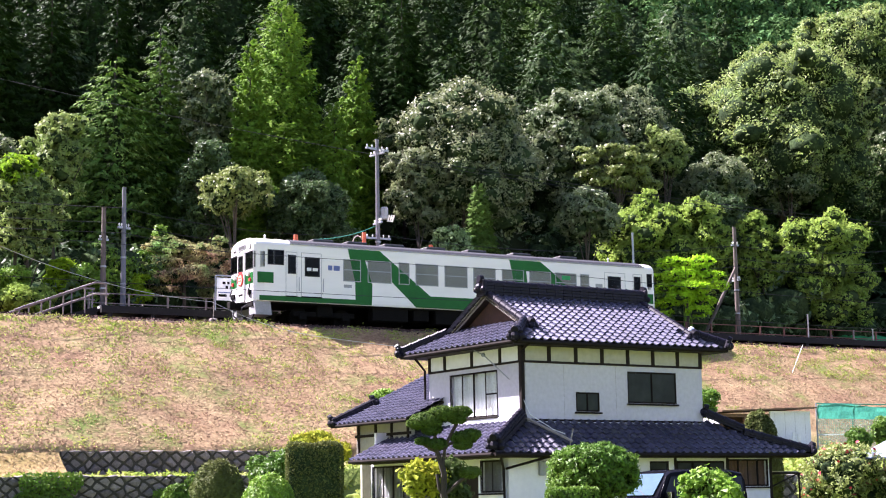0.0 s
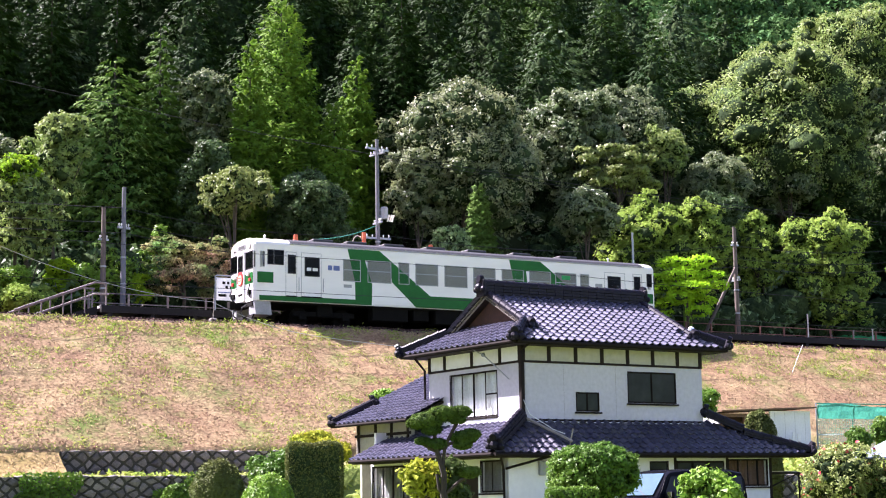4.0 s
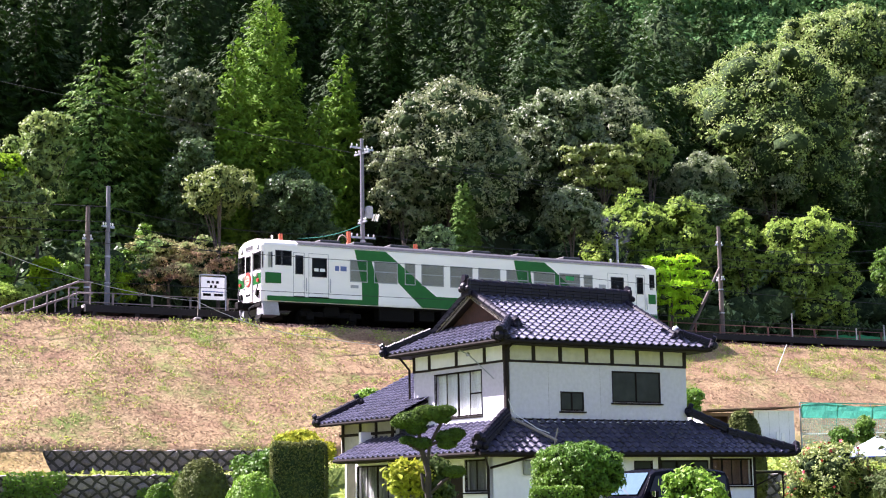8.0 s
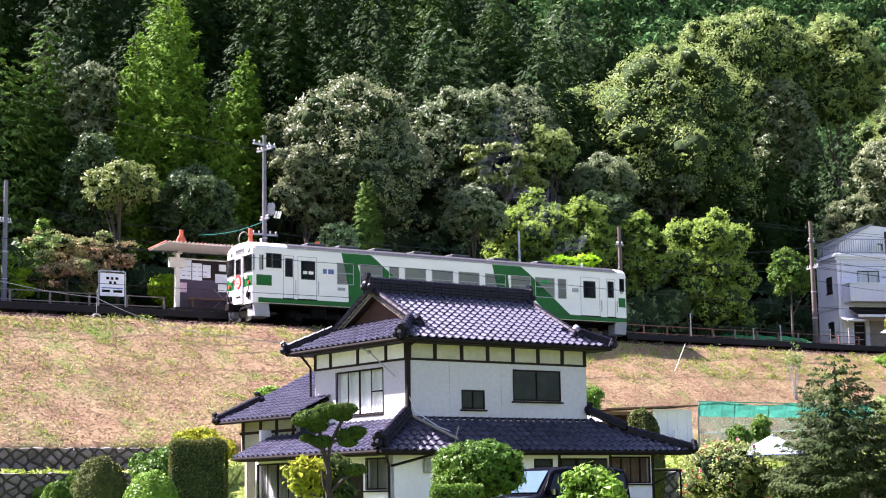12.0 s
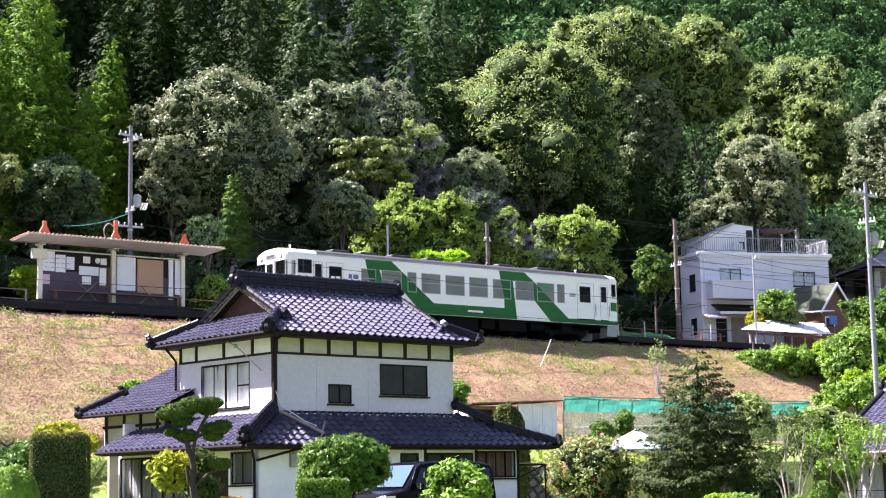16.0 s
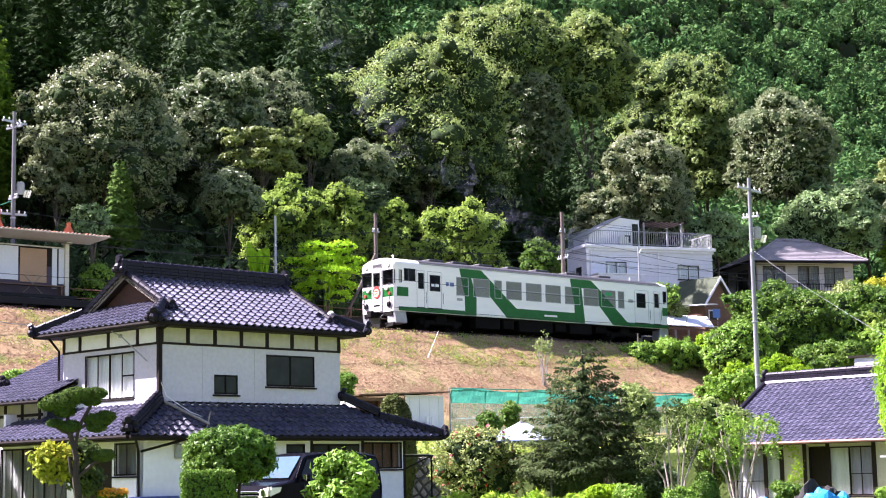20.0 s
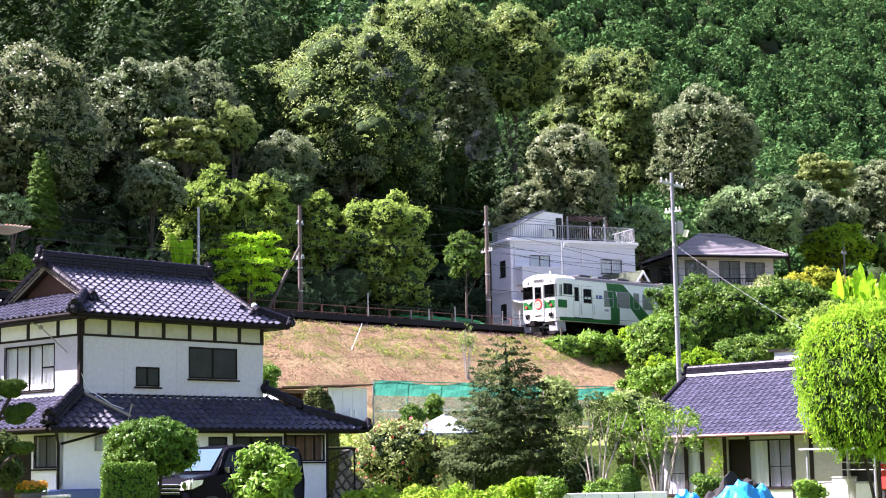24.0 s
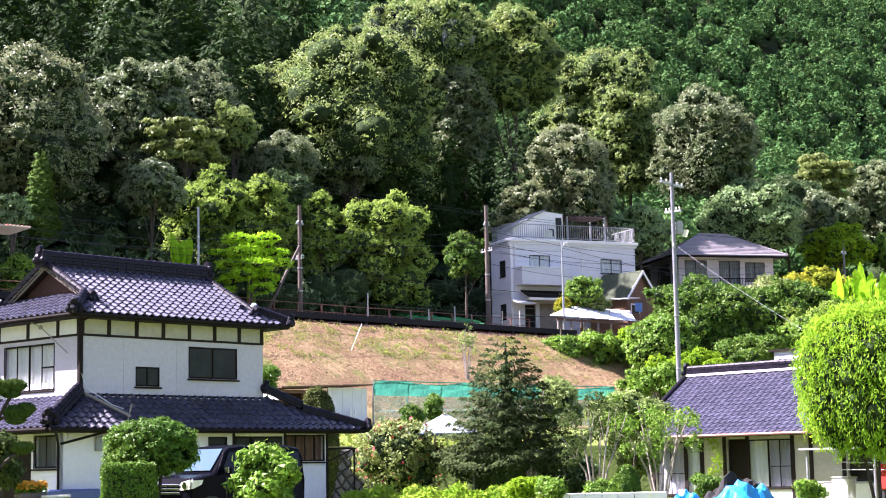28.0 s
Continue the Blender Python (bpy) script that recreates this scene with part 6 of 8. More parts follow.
# ---- single-storey tiled house ----
def build_low_house():
    X, Y, Z = 18.7, -43.6, .1
    h = thing("low_house", pose(X, Y, Z), "single-storey tiled house with curtained sliding doors and white walls", "house")
    D = 13.9
    W = 5.6
    # front wall faces -x; local y runs along it
    lilac = mat("lilac_net_curtain", (0.40, 0.38, 0.48), 0.9, var=.2, scale=.6, fine=9, stretch=(5, 5, .2))
    holes = [(-.02 + .25, .3, 1.48, 2.15), (1.56, .3, 2.18, 2.15), (3.34, .1, 4.16, 2.2), (4.28, .55, 6.0, 2.15), (8.2, .1, 12.0, 2.1)]
    part("wall", hole_wall(D, 2.5, .12, holes), PLASTER_CREAM, h, "cream plaster front wall", at_pose=pose(0, D, 0, 0, 0, -90))
    sash_window(h, pose(0, D - .23, .3, 0, 0, -90), 1.25, 1.85, 2, GLASS, lilac, bar=.75)
    sash_window(h, pose(0, D - 1.56, .3, 0, 0, -90), .62, 1.85, 1, GLASS, CURTAIN)
    sash_window(h, pose(0, D - 4.28, .55, 0, 0, -90), .8, 1.6, 1, GLASS, CURTAIN)
    sash_window(h, pose(0, D - 5.1, .55, 0, 0, -90), .9, 1.6, 2, GLASS, lilac, bar=.7)
    box_part("entrance_door", h, TIMBER_DARK, .2, D - 4.16, .1, .24, D - 3.34, 2.2)
    box_part("white_dado", h, PLASTER_WHITE, -.02, D - 3.2, .05, -.002, D - 2.55, .95)
    box_part("white_dado", h, PLASTER_WHITE, -.02, D - 6.9, .05, -.002, D - 4.2, .5)
    for a in (.0, 1.49, 2.22, 3.2, 4.17, 6.02, 6.75, 8.0):
        box_part("post", h, TIMBER_DARK, -.04, D - a - .14, .0, -.003, D - a, 2.45)
    box_part("wall", h, PLASTER_WHITE, .12, D - .12, 0, W, D, 3.0)
    box_part("wall", h, PLASTER_WHITE, .12, 0, 0, W, .12, 3.0)
    box_part("wall", h, PLASTER_WHITE, W - .12, .12, 0, W, D - .12, 2.5)
    box_part("room_floor", h, TIMBER_BROWN, .12, .12, .25, W - .12, D - .12, .35)
    box_part("room_wall", h, PLASTER_CREAM, 2.2, .12, .35, 2.3, D - .12, 2.5)
    ez, rz = 2.36, 4.64
    ex, rx = -.75, 2.65
    k = (rz - ez) / (rx - ex)
    s = math.hypot(1, k)
    run = rx - ex
    tiled(h, (ex, D + .35, ez), (0, -1, 0), (1, 0, k), [(0, 0), (D + .7, 0), (D + .7, run * s), (.1, run * s)], 300)
    tiled(h, (rx + run, -.35, ez), (0, 1, 0), (-1, 0, k), [(0, 0), (D + .7, 0), (D + .7, run * s), (0, run * s)], 0)
    ridge(h, (rx, D + .3, rz), (rx, -.3, rz), .30, .28)
    part("ridge_mortar", Geo().box(rx - .2, -.25, rz - .02, rx - .15, D + .25, rz + .06), PLASTER_WHITE, h, "white mortar line under the ridge")
    part("verge", Geo().tube((ex, D + .32, ez + .08), (rx, D + .32, rz + .08), .09, .09, 8), TILE_RIDGE, h)
    part("gable", Geo().slab([(0, D, 2.5), (W - .2, D, 2.5), (rx, D, rz - .15)], (0, -.1, 0)), PLASTER_WHITE, h)
    part("gutter", Geo().tube((ex - .06, -.3, ez - .02), (ex - .06, D + .3, ez - .02), .055, .055, 8), mat("red_brown_gutter", (.22, .10, .08), .5), h)
    box_part("soffit", h, TIMBER_DARK, ex + .04, -.3, ez - .08, .0, D + .3, ez - .04)
    box_part("roof_hatch", h, PLASTER_WHITE, rx + .6, D - 6.6, rz - .45, rx + 1.6, D - 3.2, rz + .72)
    part("hatch_roof", Geo().box(rx + .5, D - 6.8, rz + .722, rx + 1.7, D - 3.0, rz + .80), SASH, h)
    for a in (3.05, 3.3):
        vine = leaf_mesh_strip(a, D)
        part("climbing_vine", vine, None, h, "thin green climbing vine")


def leaf_mesh_strip(a, D):
    rng = np.random.default_rng(int(a * 10))
    n = 160
    z = rng.uniform(.3, 2.3, n)
    P = np.stack([np.full(n, -.5) + rng.normal(size=n) * .06, D - a + .12 * np.sin(z * 3) + rng.normal(size=n) * .07, z], 1)
    N = rng.normal(size=(n, 3)) * .6 + np.array((-1, -.3, .3))
    return leaf_mesh("climbing_vine", P, N, .10, L_LIME)


# ---- parked car ----
def build_car():
    c = thing("kei_car", pose(-7.45, -37.67, .36, 0, 0, 4), "dark navy boxy small car parked before the house", "car")
    half = .74
    prof = [(.04, .30), (.0, .55), (.02, .92), (.10, 1.04), (.62, 1.14), (.70, 1.17), (1.10, 1.66), (1.22, 1.73), (1.6, 1.765), (3.0, 1.75), (3.3, 1.70), (3.38, 1.55), (3.40, .95), (3.38, .30)]
    g = Geo()
    n = len(prof)
    for y, q in ((-half, 1), (-half + .05, .5), (-half + .16, 0), (half - .16, 0), (half - .05, .5), (half, 1)):
        for x, z in prof:
            up = max(0, z - 1.05)
            g.v.append((x + (.05 * q if x < 1 else -.04 * q), y - math.copysign(up * .16 + .02 * q, y), z - .045 * q * (z > 1.0)))
    for k in range(5):
        g.f += [(k * n + i, k * n + (i + 1) % n, (k + 1) * n + (i + 1) % n, (k + 1) * n + i) for i in range(n)]
    g.f += [tuple(range(n)), tuple(range(5 * n, 6 * n))]
    body = part("body", g, CAR_PAINT, c, smooth=False)
    part("windscreen", Geo().slab([(.70, -.56, 1.19), (.70, .56, 1.19), (1.10, .50, 1.665), (1.10, -.50, 1.665)], (-.014, 0, .012)), SCREEN_GLASS, body, "windscreen with the pale sky's reflection in its colour")
    for s in (-1, 1):
        for x0, x1, slant in ((1.0, 1.92, .26), (1.99, 2.72, 0), (2.78, 3.24, 0)):
            ya, yb = (half - .028) * s, (half - .105) * s
            part("side_window", Geo().slab([(x0 - slant * .5, ya, 1.12), (x1, ya, 1.12), (x1, yb, 1.60), (x0 + slant * .6, yb, 1.60)], (0, .012 * s, 0)), CAR_GLASS, body)
        part("mirror", Geo().box(.92, min(.74 * s, .94 * s), 1.12, 1.03, max(.74 * s, .94 * s), 1.28, bev=.03), CAR_PAINT, c)
        part("mirror_cap", Geo().box(.905, min(.80 * s, .93 * s), 1.14, .918, max(.80 * s, .93 * s), 1.26), CHROME, c)
        part("headlight", Geo().slab([(-.015, .40 * s, .78), (-.015, .70 * s, .80), (.0, .71 * s, 1.0), (.0, .42 * s, .95)], (.10, 0, .02)), LAMP, c, "clear bright headlight")
        part("headlight_side", Geo().slab([(.02, .742 * s, .80), (.30, .742 * s, .90), (.34, .742 * s, 1.0), (.05, .742 * s, .99)], (0, .012 * s, 0)), LAMP, c)
        part("headlight_rim", Geo().tube((-.035, .56 * s, .88), (.02, .56 * s, .88), .085, .09, 14), CHROME, c)
        part("fog_lamp", Geo().tube((-.03, .56 * s, .48), (.03, .56 * s, .48), .06, .06, 12), CHROME, c)
        for x in (1.85, 2.7):
            part("door_handle", Geo().box(x, min(.725 * s, .76 * s), 1.0, x + .16, max(.725 * s, .76 * s), 1.035, bev=.008), CHROME, c)
        for x in (1.0, 1.95, 2.76):
            part("door_seam", Geo().box(x, min(.738 * s, .7425 * s), .42, x + .012, max(.738 * s, .7425 * s), 1.06), RUBBER, body)
        for x in (.58, 2.78):
            part("wheel_arch", Geo().tube((x, .70 * s, .30), (x, .745 * s, .30), .35, .35, 22), RUBBER, body)
            w = part("wheel", Geo().tube((x, .60 * s, .28), (x, .755 * s, .28), .28, .28, 22), RUBBER, c)
            rim = Geo().tube((x, .75 * s, .28), (x, .762 * s, .28), .20, .19, 18)
            for k in range(7):
                a = k * .8976
                rim.tube((x, .765 * s, .28), (x + .18 * math.cos(a), .77 * s, .28 + .18 * math.sin(a)), .03, .018, 6)
            part("rim", rim, CHROME, w)
    part("grille", Geo().box(-.04, -.40, .69, .03, .40, .745, bev=.01).box(-.04, -.40, .78, .03, .40, .83, bev=.01).box(-.04, -.40, .87, .03, .40, .92, bev=.01), CHROME, c, "bright chrome grille bars")
    part("bumper", Geo().box(-.05, -.70, .30, .12, .70, .60, bev=.05), CAR_PAINT, c)
    part("lower_intake", Geo().box(-.055, -.4, .36, -.048, .4, .44), RUBBER, c)
    part("number_plate_bar", Geo().box(-.062, -.17, .47, -.053, .17, .57), YELLOW, c)
    part("wiper", Geo().path([(.67, -.3, 1.19), (.80, .05, 1.33)], .01, 5), RUBBER, c)


build_car()


# ---- garden odds and ends ----
def build_garden():
    # tent-roofed frame of pipes
    t = thing("pipe_shelter", pose(8.9, -30.0, .3, 0, 0, 40), "pale sheet roof on a frame of silver pipes", "frame shelter")
    apex = (.6, .6, 2.95)
    c = [(-.5, -.5, 2.3), (1.7, -.5, 2.3), (1.7, 1.7, 2.3), (-.5, 1.7, 2.3)]
    for i in range(4):
        part("roof_sheet", Geo().slab([c[i], c[(i + 1) % 4], apex], (0, 0, .03)), mat("pale_blue_sheet", (.42, .50, .60), .5) if i == 0 else bpy.data.materials["pale_blue_sheet"], t)
    part("roof_edge", Geo().path([*c, c[0]], .03), TRAIN_BLUE, t)
    for x in (-.4, .15, .6, 1.1, 1.6):
        part("post", Geo().tube((x, -.4, 0), (x, -.4, 2.28), .03), GALV, t)
    for z in (2.1, 1.2):
        part("rail", Geo().tube((-.6, -.42, z), (1.8, -.42, z), .03), GALV, t)
    part("brace", Geo().tube((0, -.45, .1), (.9, -.45, 1.7), .03), GALV, t)
    for k in range(2):
        s = thing("step_ladder", pose(9.0 + k * .7, -32.0, .2, 0, 0, 30), "small aluminium step ladder in the garden", "ladder", "garden ladders")
        for x in (0, .45):
            part("stile", Geo().tube((x, 0, 0), (x * .8 + .05, .3, 1.3), .025), GALV, s)
        for j in range(4):
            part("rung", Geo().box(.02, .06 + j * .07, .25 + j * .3, .43, .1 + j * .07, .28 + j * .3), GALV, s)
    # hedge blocks
    for (x, y, l, w, z1, rz, m, label) in ((-10.5, -28.4, 1.45, 1.0, 3.05, -25, L_CLIP_DULL, "tall square-clipped hedge beside the house"), (-9.78, -39.7, 1.04, .86, 1.71, -34, L_CLIP, "low square-clipped hedge before the house")):
        z0 = land(x, y)
        hh = z1 - z0
        n = 15000
        q = RNG.uniform(-1, 1, (n, 3))
        ax = RNG.integers(0, 3, n)
        q[np.arange(n), ax] = np.sign(q[np.arange(n), ax])
        N = np.zeros((n, 3))
        N[np.arange(n), ax] = q[np.arange(n), ax]
        ln = np.maximum(1.0, (np.abs(q) ** 14).sum(1, keepdims=True) ** (1 / 14))
        wave = 1 + .02 * np.sin(q[:, :1] * 5 + x) * np.cos(q[:, 2:] * 6 + y)
        P = q / ln * wave * np.array((l / 2, w / 2, hh / 2)) + np.array((0, 0, hh / 2)) + RNG.normal(size=(n, 3)) * .022
        o = thing("hedge", pose(x, y, z0, 0, 0, rz), label, "hedge")
        part("foliage", leaf_mesh("foliage", P, N + RNG.normal(size=(n, 3)) * .6, .062, m), None, o)
        # dark block paints the shade inside the hedge
        part("inner_core", Geo().box(-l / 2 + .07, -w / 2 + .07, 0, l / 2 - .07, w / 2 - .07, hh - .07, bev=.05), CORE_SHADE, o)
    # cloud-pruned pine
    p = thing("pruned_pine", pose(-9.95, -34.45, land(-9.95, -34.45), 0, 0, -28), "tall cloud-pruned pine with bare crooked trunks", "tree")
    tr = Geo().path([(.12, 0, -.1), (.10, 0, .9), (.0, .02, 1.7), (.02, 0, 2.1), (-.12, 0, 2.6), (-.2, 0, 3.1)], [.10, .09, .085, .07, .055, .04], 8)
    part("trunk", tr, BARK_SHADE, p)
    for q in ([(.0, 0, 2.3), (.06, 0, 2.75), (.22, 0, 3.05), (.42, 0, 3.4)], [(.06, 0, 2.75), (.3, 0, 2.82), (.5, 0, 2.8)], [(-.12, 0, 2.6), (-.3, 0, 2.7), (-.45, 0, 2.8)], [(.06, 0, 1.5), (-.1, 0, 1.75), (-.14, 0, 2.1)], [(.02, 0, 1.6), (.35, 0, 1.9), (.6, 0, 2.05)]):
        part("limb", Geo().path(q, .04, 7), BARK_SHADE, p)
    for x, y, z, r in ((-.36, 0, 3.33, .37), (-.58, .05, 3.28, .24), (.02, 0, 3.48, .34), (.42, 0, 3.52, .25), (.36, 0, 3.34, .17), (-.25, 0, 3.12, .22), (.5, .05, 2.92, .29), (.66, .02, 3.0, .22), (.46, 0, 2.76, .2), (-.14, .1, 2.78, .25), (-.46, 0, 2.86, .16), (.62, 0, 2.12, .24)):
        n = 3400
        q = ball_dirs(n, .35)
        P = q * np.array((r, r * .9, r * .5)) * (RNG.uniform(.86, 1.1, (n, 1)) + .10 * np.sin(q[:, :1] * 7 + x * 9) * np.cos(q[:, 1:2] * 8 + z * 5)) + np.array((x, y, z))
        me = crown_mesh("foliage_pad", P, q + RNG.normal(size=(n, 3)) * .6 + np.array((0, 0, .3)), .07, L_PINE, .34, np.array([(x, y, z)]), np.array([r]), .8, .55)
        part("foliage_pad", me, None, p)
    # blue tarpaulin heap and pale kerb
    def heap(name, x, y, z, sx, sy, sz, material, label, seed):
        g = Geo()
        n = 16
        for j in range(n + 1):
            for i in range(n + 1):
                u, v = i / n * 2 - 1, j / n * 2 - 1
                f = max(0, 1 - u * u) * max(0, 1 - v * v)
                g.v.append((u * sx, v * sy, sz * (f ** .6) * (1 + .45 * noise.noise((u * 3 + seed, v * 3, seed)))))
        g.f = [(j * (n + 1) + i, j * (n + 1) + i + 1, (j + 1) * (n + 1) + i + 1, (j + 1) * (n + 1) + i) for j in range(n) for i in range(n)]
        o = thing(name, pose(x, y, z), label, name.replace("_", " "))
        part("sheet", g, material, o)

    heap("tarpaulin", 7.6, -41.9, .05, 1.3, .8, .85, TARP_BLUE, "crumpled bright blue tarpaulin on the ground", 1.3)
    heap("tarpaulin", 6.6, -40.8, .05, .6, .5, .62, TARP_BLUE, "crumpled bright blue tarpaulin on the ground", 4.3)
    heap("soil_heap", 8.6, -41.0, .05, 1.2, .8, 1.0, CONCRETE_DARK, "dark heap of garden soil", 2.1)
    k = thing("low_wall", pose(3.9, -38.6, .05, 0, 0, -49), "low pale concrete block wall in the garden", "wall")
    for i in range(7):
        part("block", Geo().box(i * .42, 0, 0, i * .42 + .405, .15, .74, bev=.012), PLASTER_WHITE, k)
    o = thing("flower_pot", pose(1.5, -36.4, .1), "small terracotta flower pot in the garden", "pot")
    part("body", Geo().tube((0, 0, 0), (0, 0, .45), .17, .24, 14), mat("terracotta", (.45, .20, .12), .8), o)
    tb = thing("blue_trough", pose(-7.0, -31.75, .05, 0, 0, 5), "blue plastic trough against the wall", "trough")
    part("rim", Geo().box(0, 0, 0, 1.6, .4, 1.12, bev=.04), TRAIN_BLUE, tb)
    ft = thing("flower_trough", pose(-8.85, -33.7, land(-8.85, -33.7) - .02), "grey stone trough full of orange-yellow flowers", "planter")
    part("trough", Geo().box(0, 0, 0, .72, .34, 1.12, bev=.03), STONE, ft)
    q = RNG.uniform(-1, 1, (420, 3)) * np.array((.36, .17, .10)) + np.array((.36, .17, 1.20))
    part("leaves", leaf_mesh("leaves", q, RNG.normal(size=q.shape) + np.array((0, -.4, .8)), .10, L_BUSH), None, ft)
    q = RNG.uniform(-1, 1, (260, 3)) * np.array((.34, .17, .09)) + np.array((.36, .15, 1.30))
    tagged(part("blossom", leaf_mesh("blossom", q, RNG.normal(size=q.shape) * .6 + np.array((-.2, -.6, .7)), .085, FLOWER_ORANGE, .9), None, ft), "orange-yellow flower heads", kind="stuff")
    tp = thing("wash_tub", pose(-8.05, -33.9, land(-8.05, -33.9)), "grey plastic tub with a pale rim by the wall", "tub")
    part("body", Geo().tube((0, 0, 0), (0, 0, 1.0), .26, .31, 18), STEEL_GREY, tp)
    part("rim", Geo().tube((0, 0, .98), (0, 0, 1.03), .34, .34, 18), WHITE, tp)
    lt = thing("lean_to", pose(15.6, -43.4, .05), "flat white-edged lean-to roof on thin posts beside the low house", "lean-to")
    part("roof_sheet", Geo().box(0, 0, 1.80, 2.3, 5.2, 1.84), STEEL_GREY, lt)
    part("roof_edge", Geo().box(-.05, 0, 1.79, -.002, 5.2, 1.85), STEEL_GREY, lt)
    for y in (.2, 2.6, 5.0):
        part("post", Geo().tube((.1, y, 0), (.1, y, 1.8), .04), GALV, lt)
    part("rail", Geo().tube((.3, 2.2, 1.35), (.3, 4.4, 1.42), .014), GALV, lt)
    part("rail", Geo().tube((.3, 2.2, 1.15), (.3, 4.4, 1.18), .014), GALV, lt)
    bk = thing("red_cart", pose(16.0, -41.9, .05), "red garden cart under the lean-to roof", "cart")
    tub = part("tub", Geo().box(0, 0, .55, .9, 1.15, 1.35, bev=.04), RED, bk)
    part("rim", Geo().path([(0, 0, 1.36), (.9, 0, 1.36), (.9, 1.15, 1.36), (0, 1.15, 1.36), (0, 0, 1.36)], .03), STEEL_GREY, tub)
    for y in (.15, 1.0):
        part("wheel", Geo().tube((.1, y, .28), (.2, y, .28), .28, .28, 16), RUBBER, bk)
    for k in range(3):
        ob = thing("storage_box", pose(16.9, -39.9 + k * .85, .05), "white plastic storage box under the lean-to", "box", "boxes under the lean-to")
        part("body", Geo().box(0, 0, 0, .5, .6, .75 + .15 * (k % 2), bev=.03), PLASTER_WHITE, ob)
        part("lid", Geo().box(-.02, -.02, .752 + .15 * (k % 2), .52, .62, .80 + .15 * (k % 2), bev=.02), STEEL_GREY, ob)




# ---- plants ----
RNG = np.random.default_rng(7)


def leaf_mesh(name, P, N, size, material, wide=0.55):
    """Many small pointed leaf sprays at P, facing N."""
    n = len(P)
    N = N / np.maximum(np.linalg.norm(N, axis=1, keepdims=True), 1e-6)
    t = RNG.normal(size=(n, 3))
    t -= N * (t * N).sum(1, keepdims=True)
    t /= np.maximum(np.linalg.norm(t, axis=1, keepdims=True), 1e-6)
    b = np.cross(N, t)
    s = size * RNG.uniform(0.6, 1.35, (n, 1))
    V = np.empty((n, 4, 3))
    V[:, 0] = P - t * s * 0.5 - N * s * 0.10
    V[:, 1] = P + b * s * wide * 0.5
    V[:, 2] = P + t * s * 0.5 - N * s * 0.16
    V[:, 3] = P - b * s * wide * 0.5
    me = bpy.data.meshes.new(name)
    me.vertices.add(4 * n)
    me.vertices.foreach_set("co", V.ravel())
    me.loops.add(4 * n)
    me.loops.foreach_set("vertex_index", np.arange(4 * n, dtype=np.int32))
    me.polygons.add(n)
    me.polygons.foreach_set("loop_start", np.arange(0, 4 * n, 4, dtype=np.int32))
    me.update(calc_edges=True)
    me.materials.append(material)
    return me


def blob_template(n, m):
    V = [(math.cos(-math.pi / 2 + math.pi * j / m) * math.cos(2 * math.pi * i / n), math.cos(-math.pi / 2 + math.pi * j / m) * math.sin(2 * math.pi * i / n), math.sin(-math.pi / 2 + math.pi * j / m)) for j in range(m + 1) for i in range(n)]
    Fc = [(j * n + i, j * n + (i + 1) % n, (j + 1) * n + (i + 1) % n, (j + 1) * n + i) for j in range(m) for i in range(n)]
    return np.array(V), np.array(Fc, dtype=np.int32)


BLOBS = {True: blob_template(8, 5), False: blob_template(6, 3)}


# dark core colour: puts the shade between the leaves into the crown
CORE_SHADE = mat("shaded_inner_foliage", (0.046, 0.072, 0.028), 0.95, var=0.55, scale=1.5, fine=7, col2=(0.024, 0.040, 0.018), mix=.9, bump=.15, bscale=5, spec=.02)
# darker copy of the bark, crown shade put into its colour
BARK_SHADE = mat("shaded_bark", (0.045, 0.034, 0.026), 0.95, var=0.4, scale=2, fine=12)


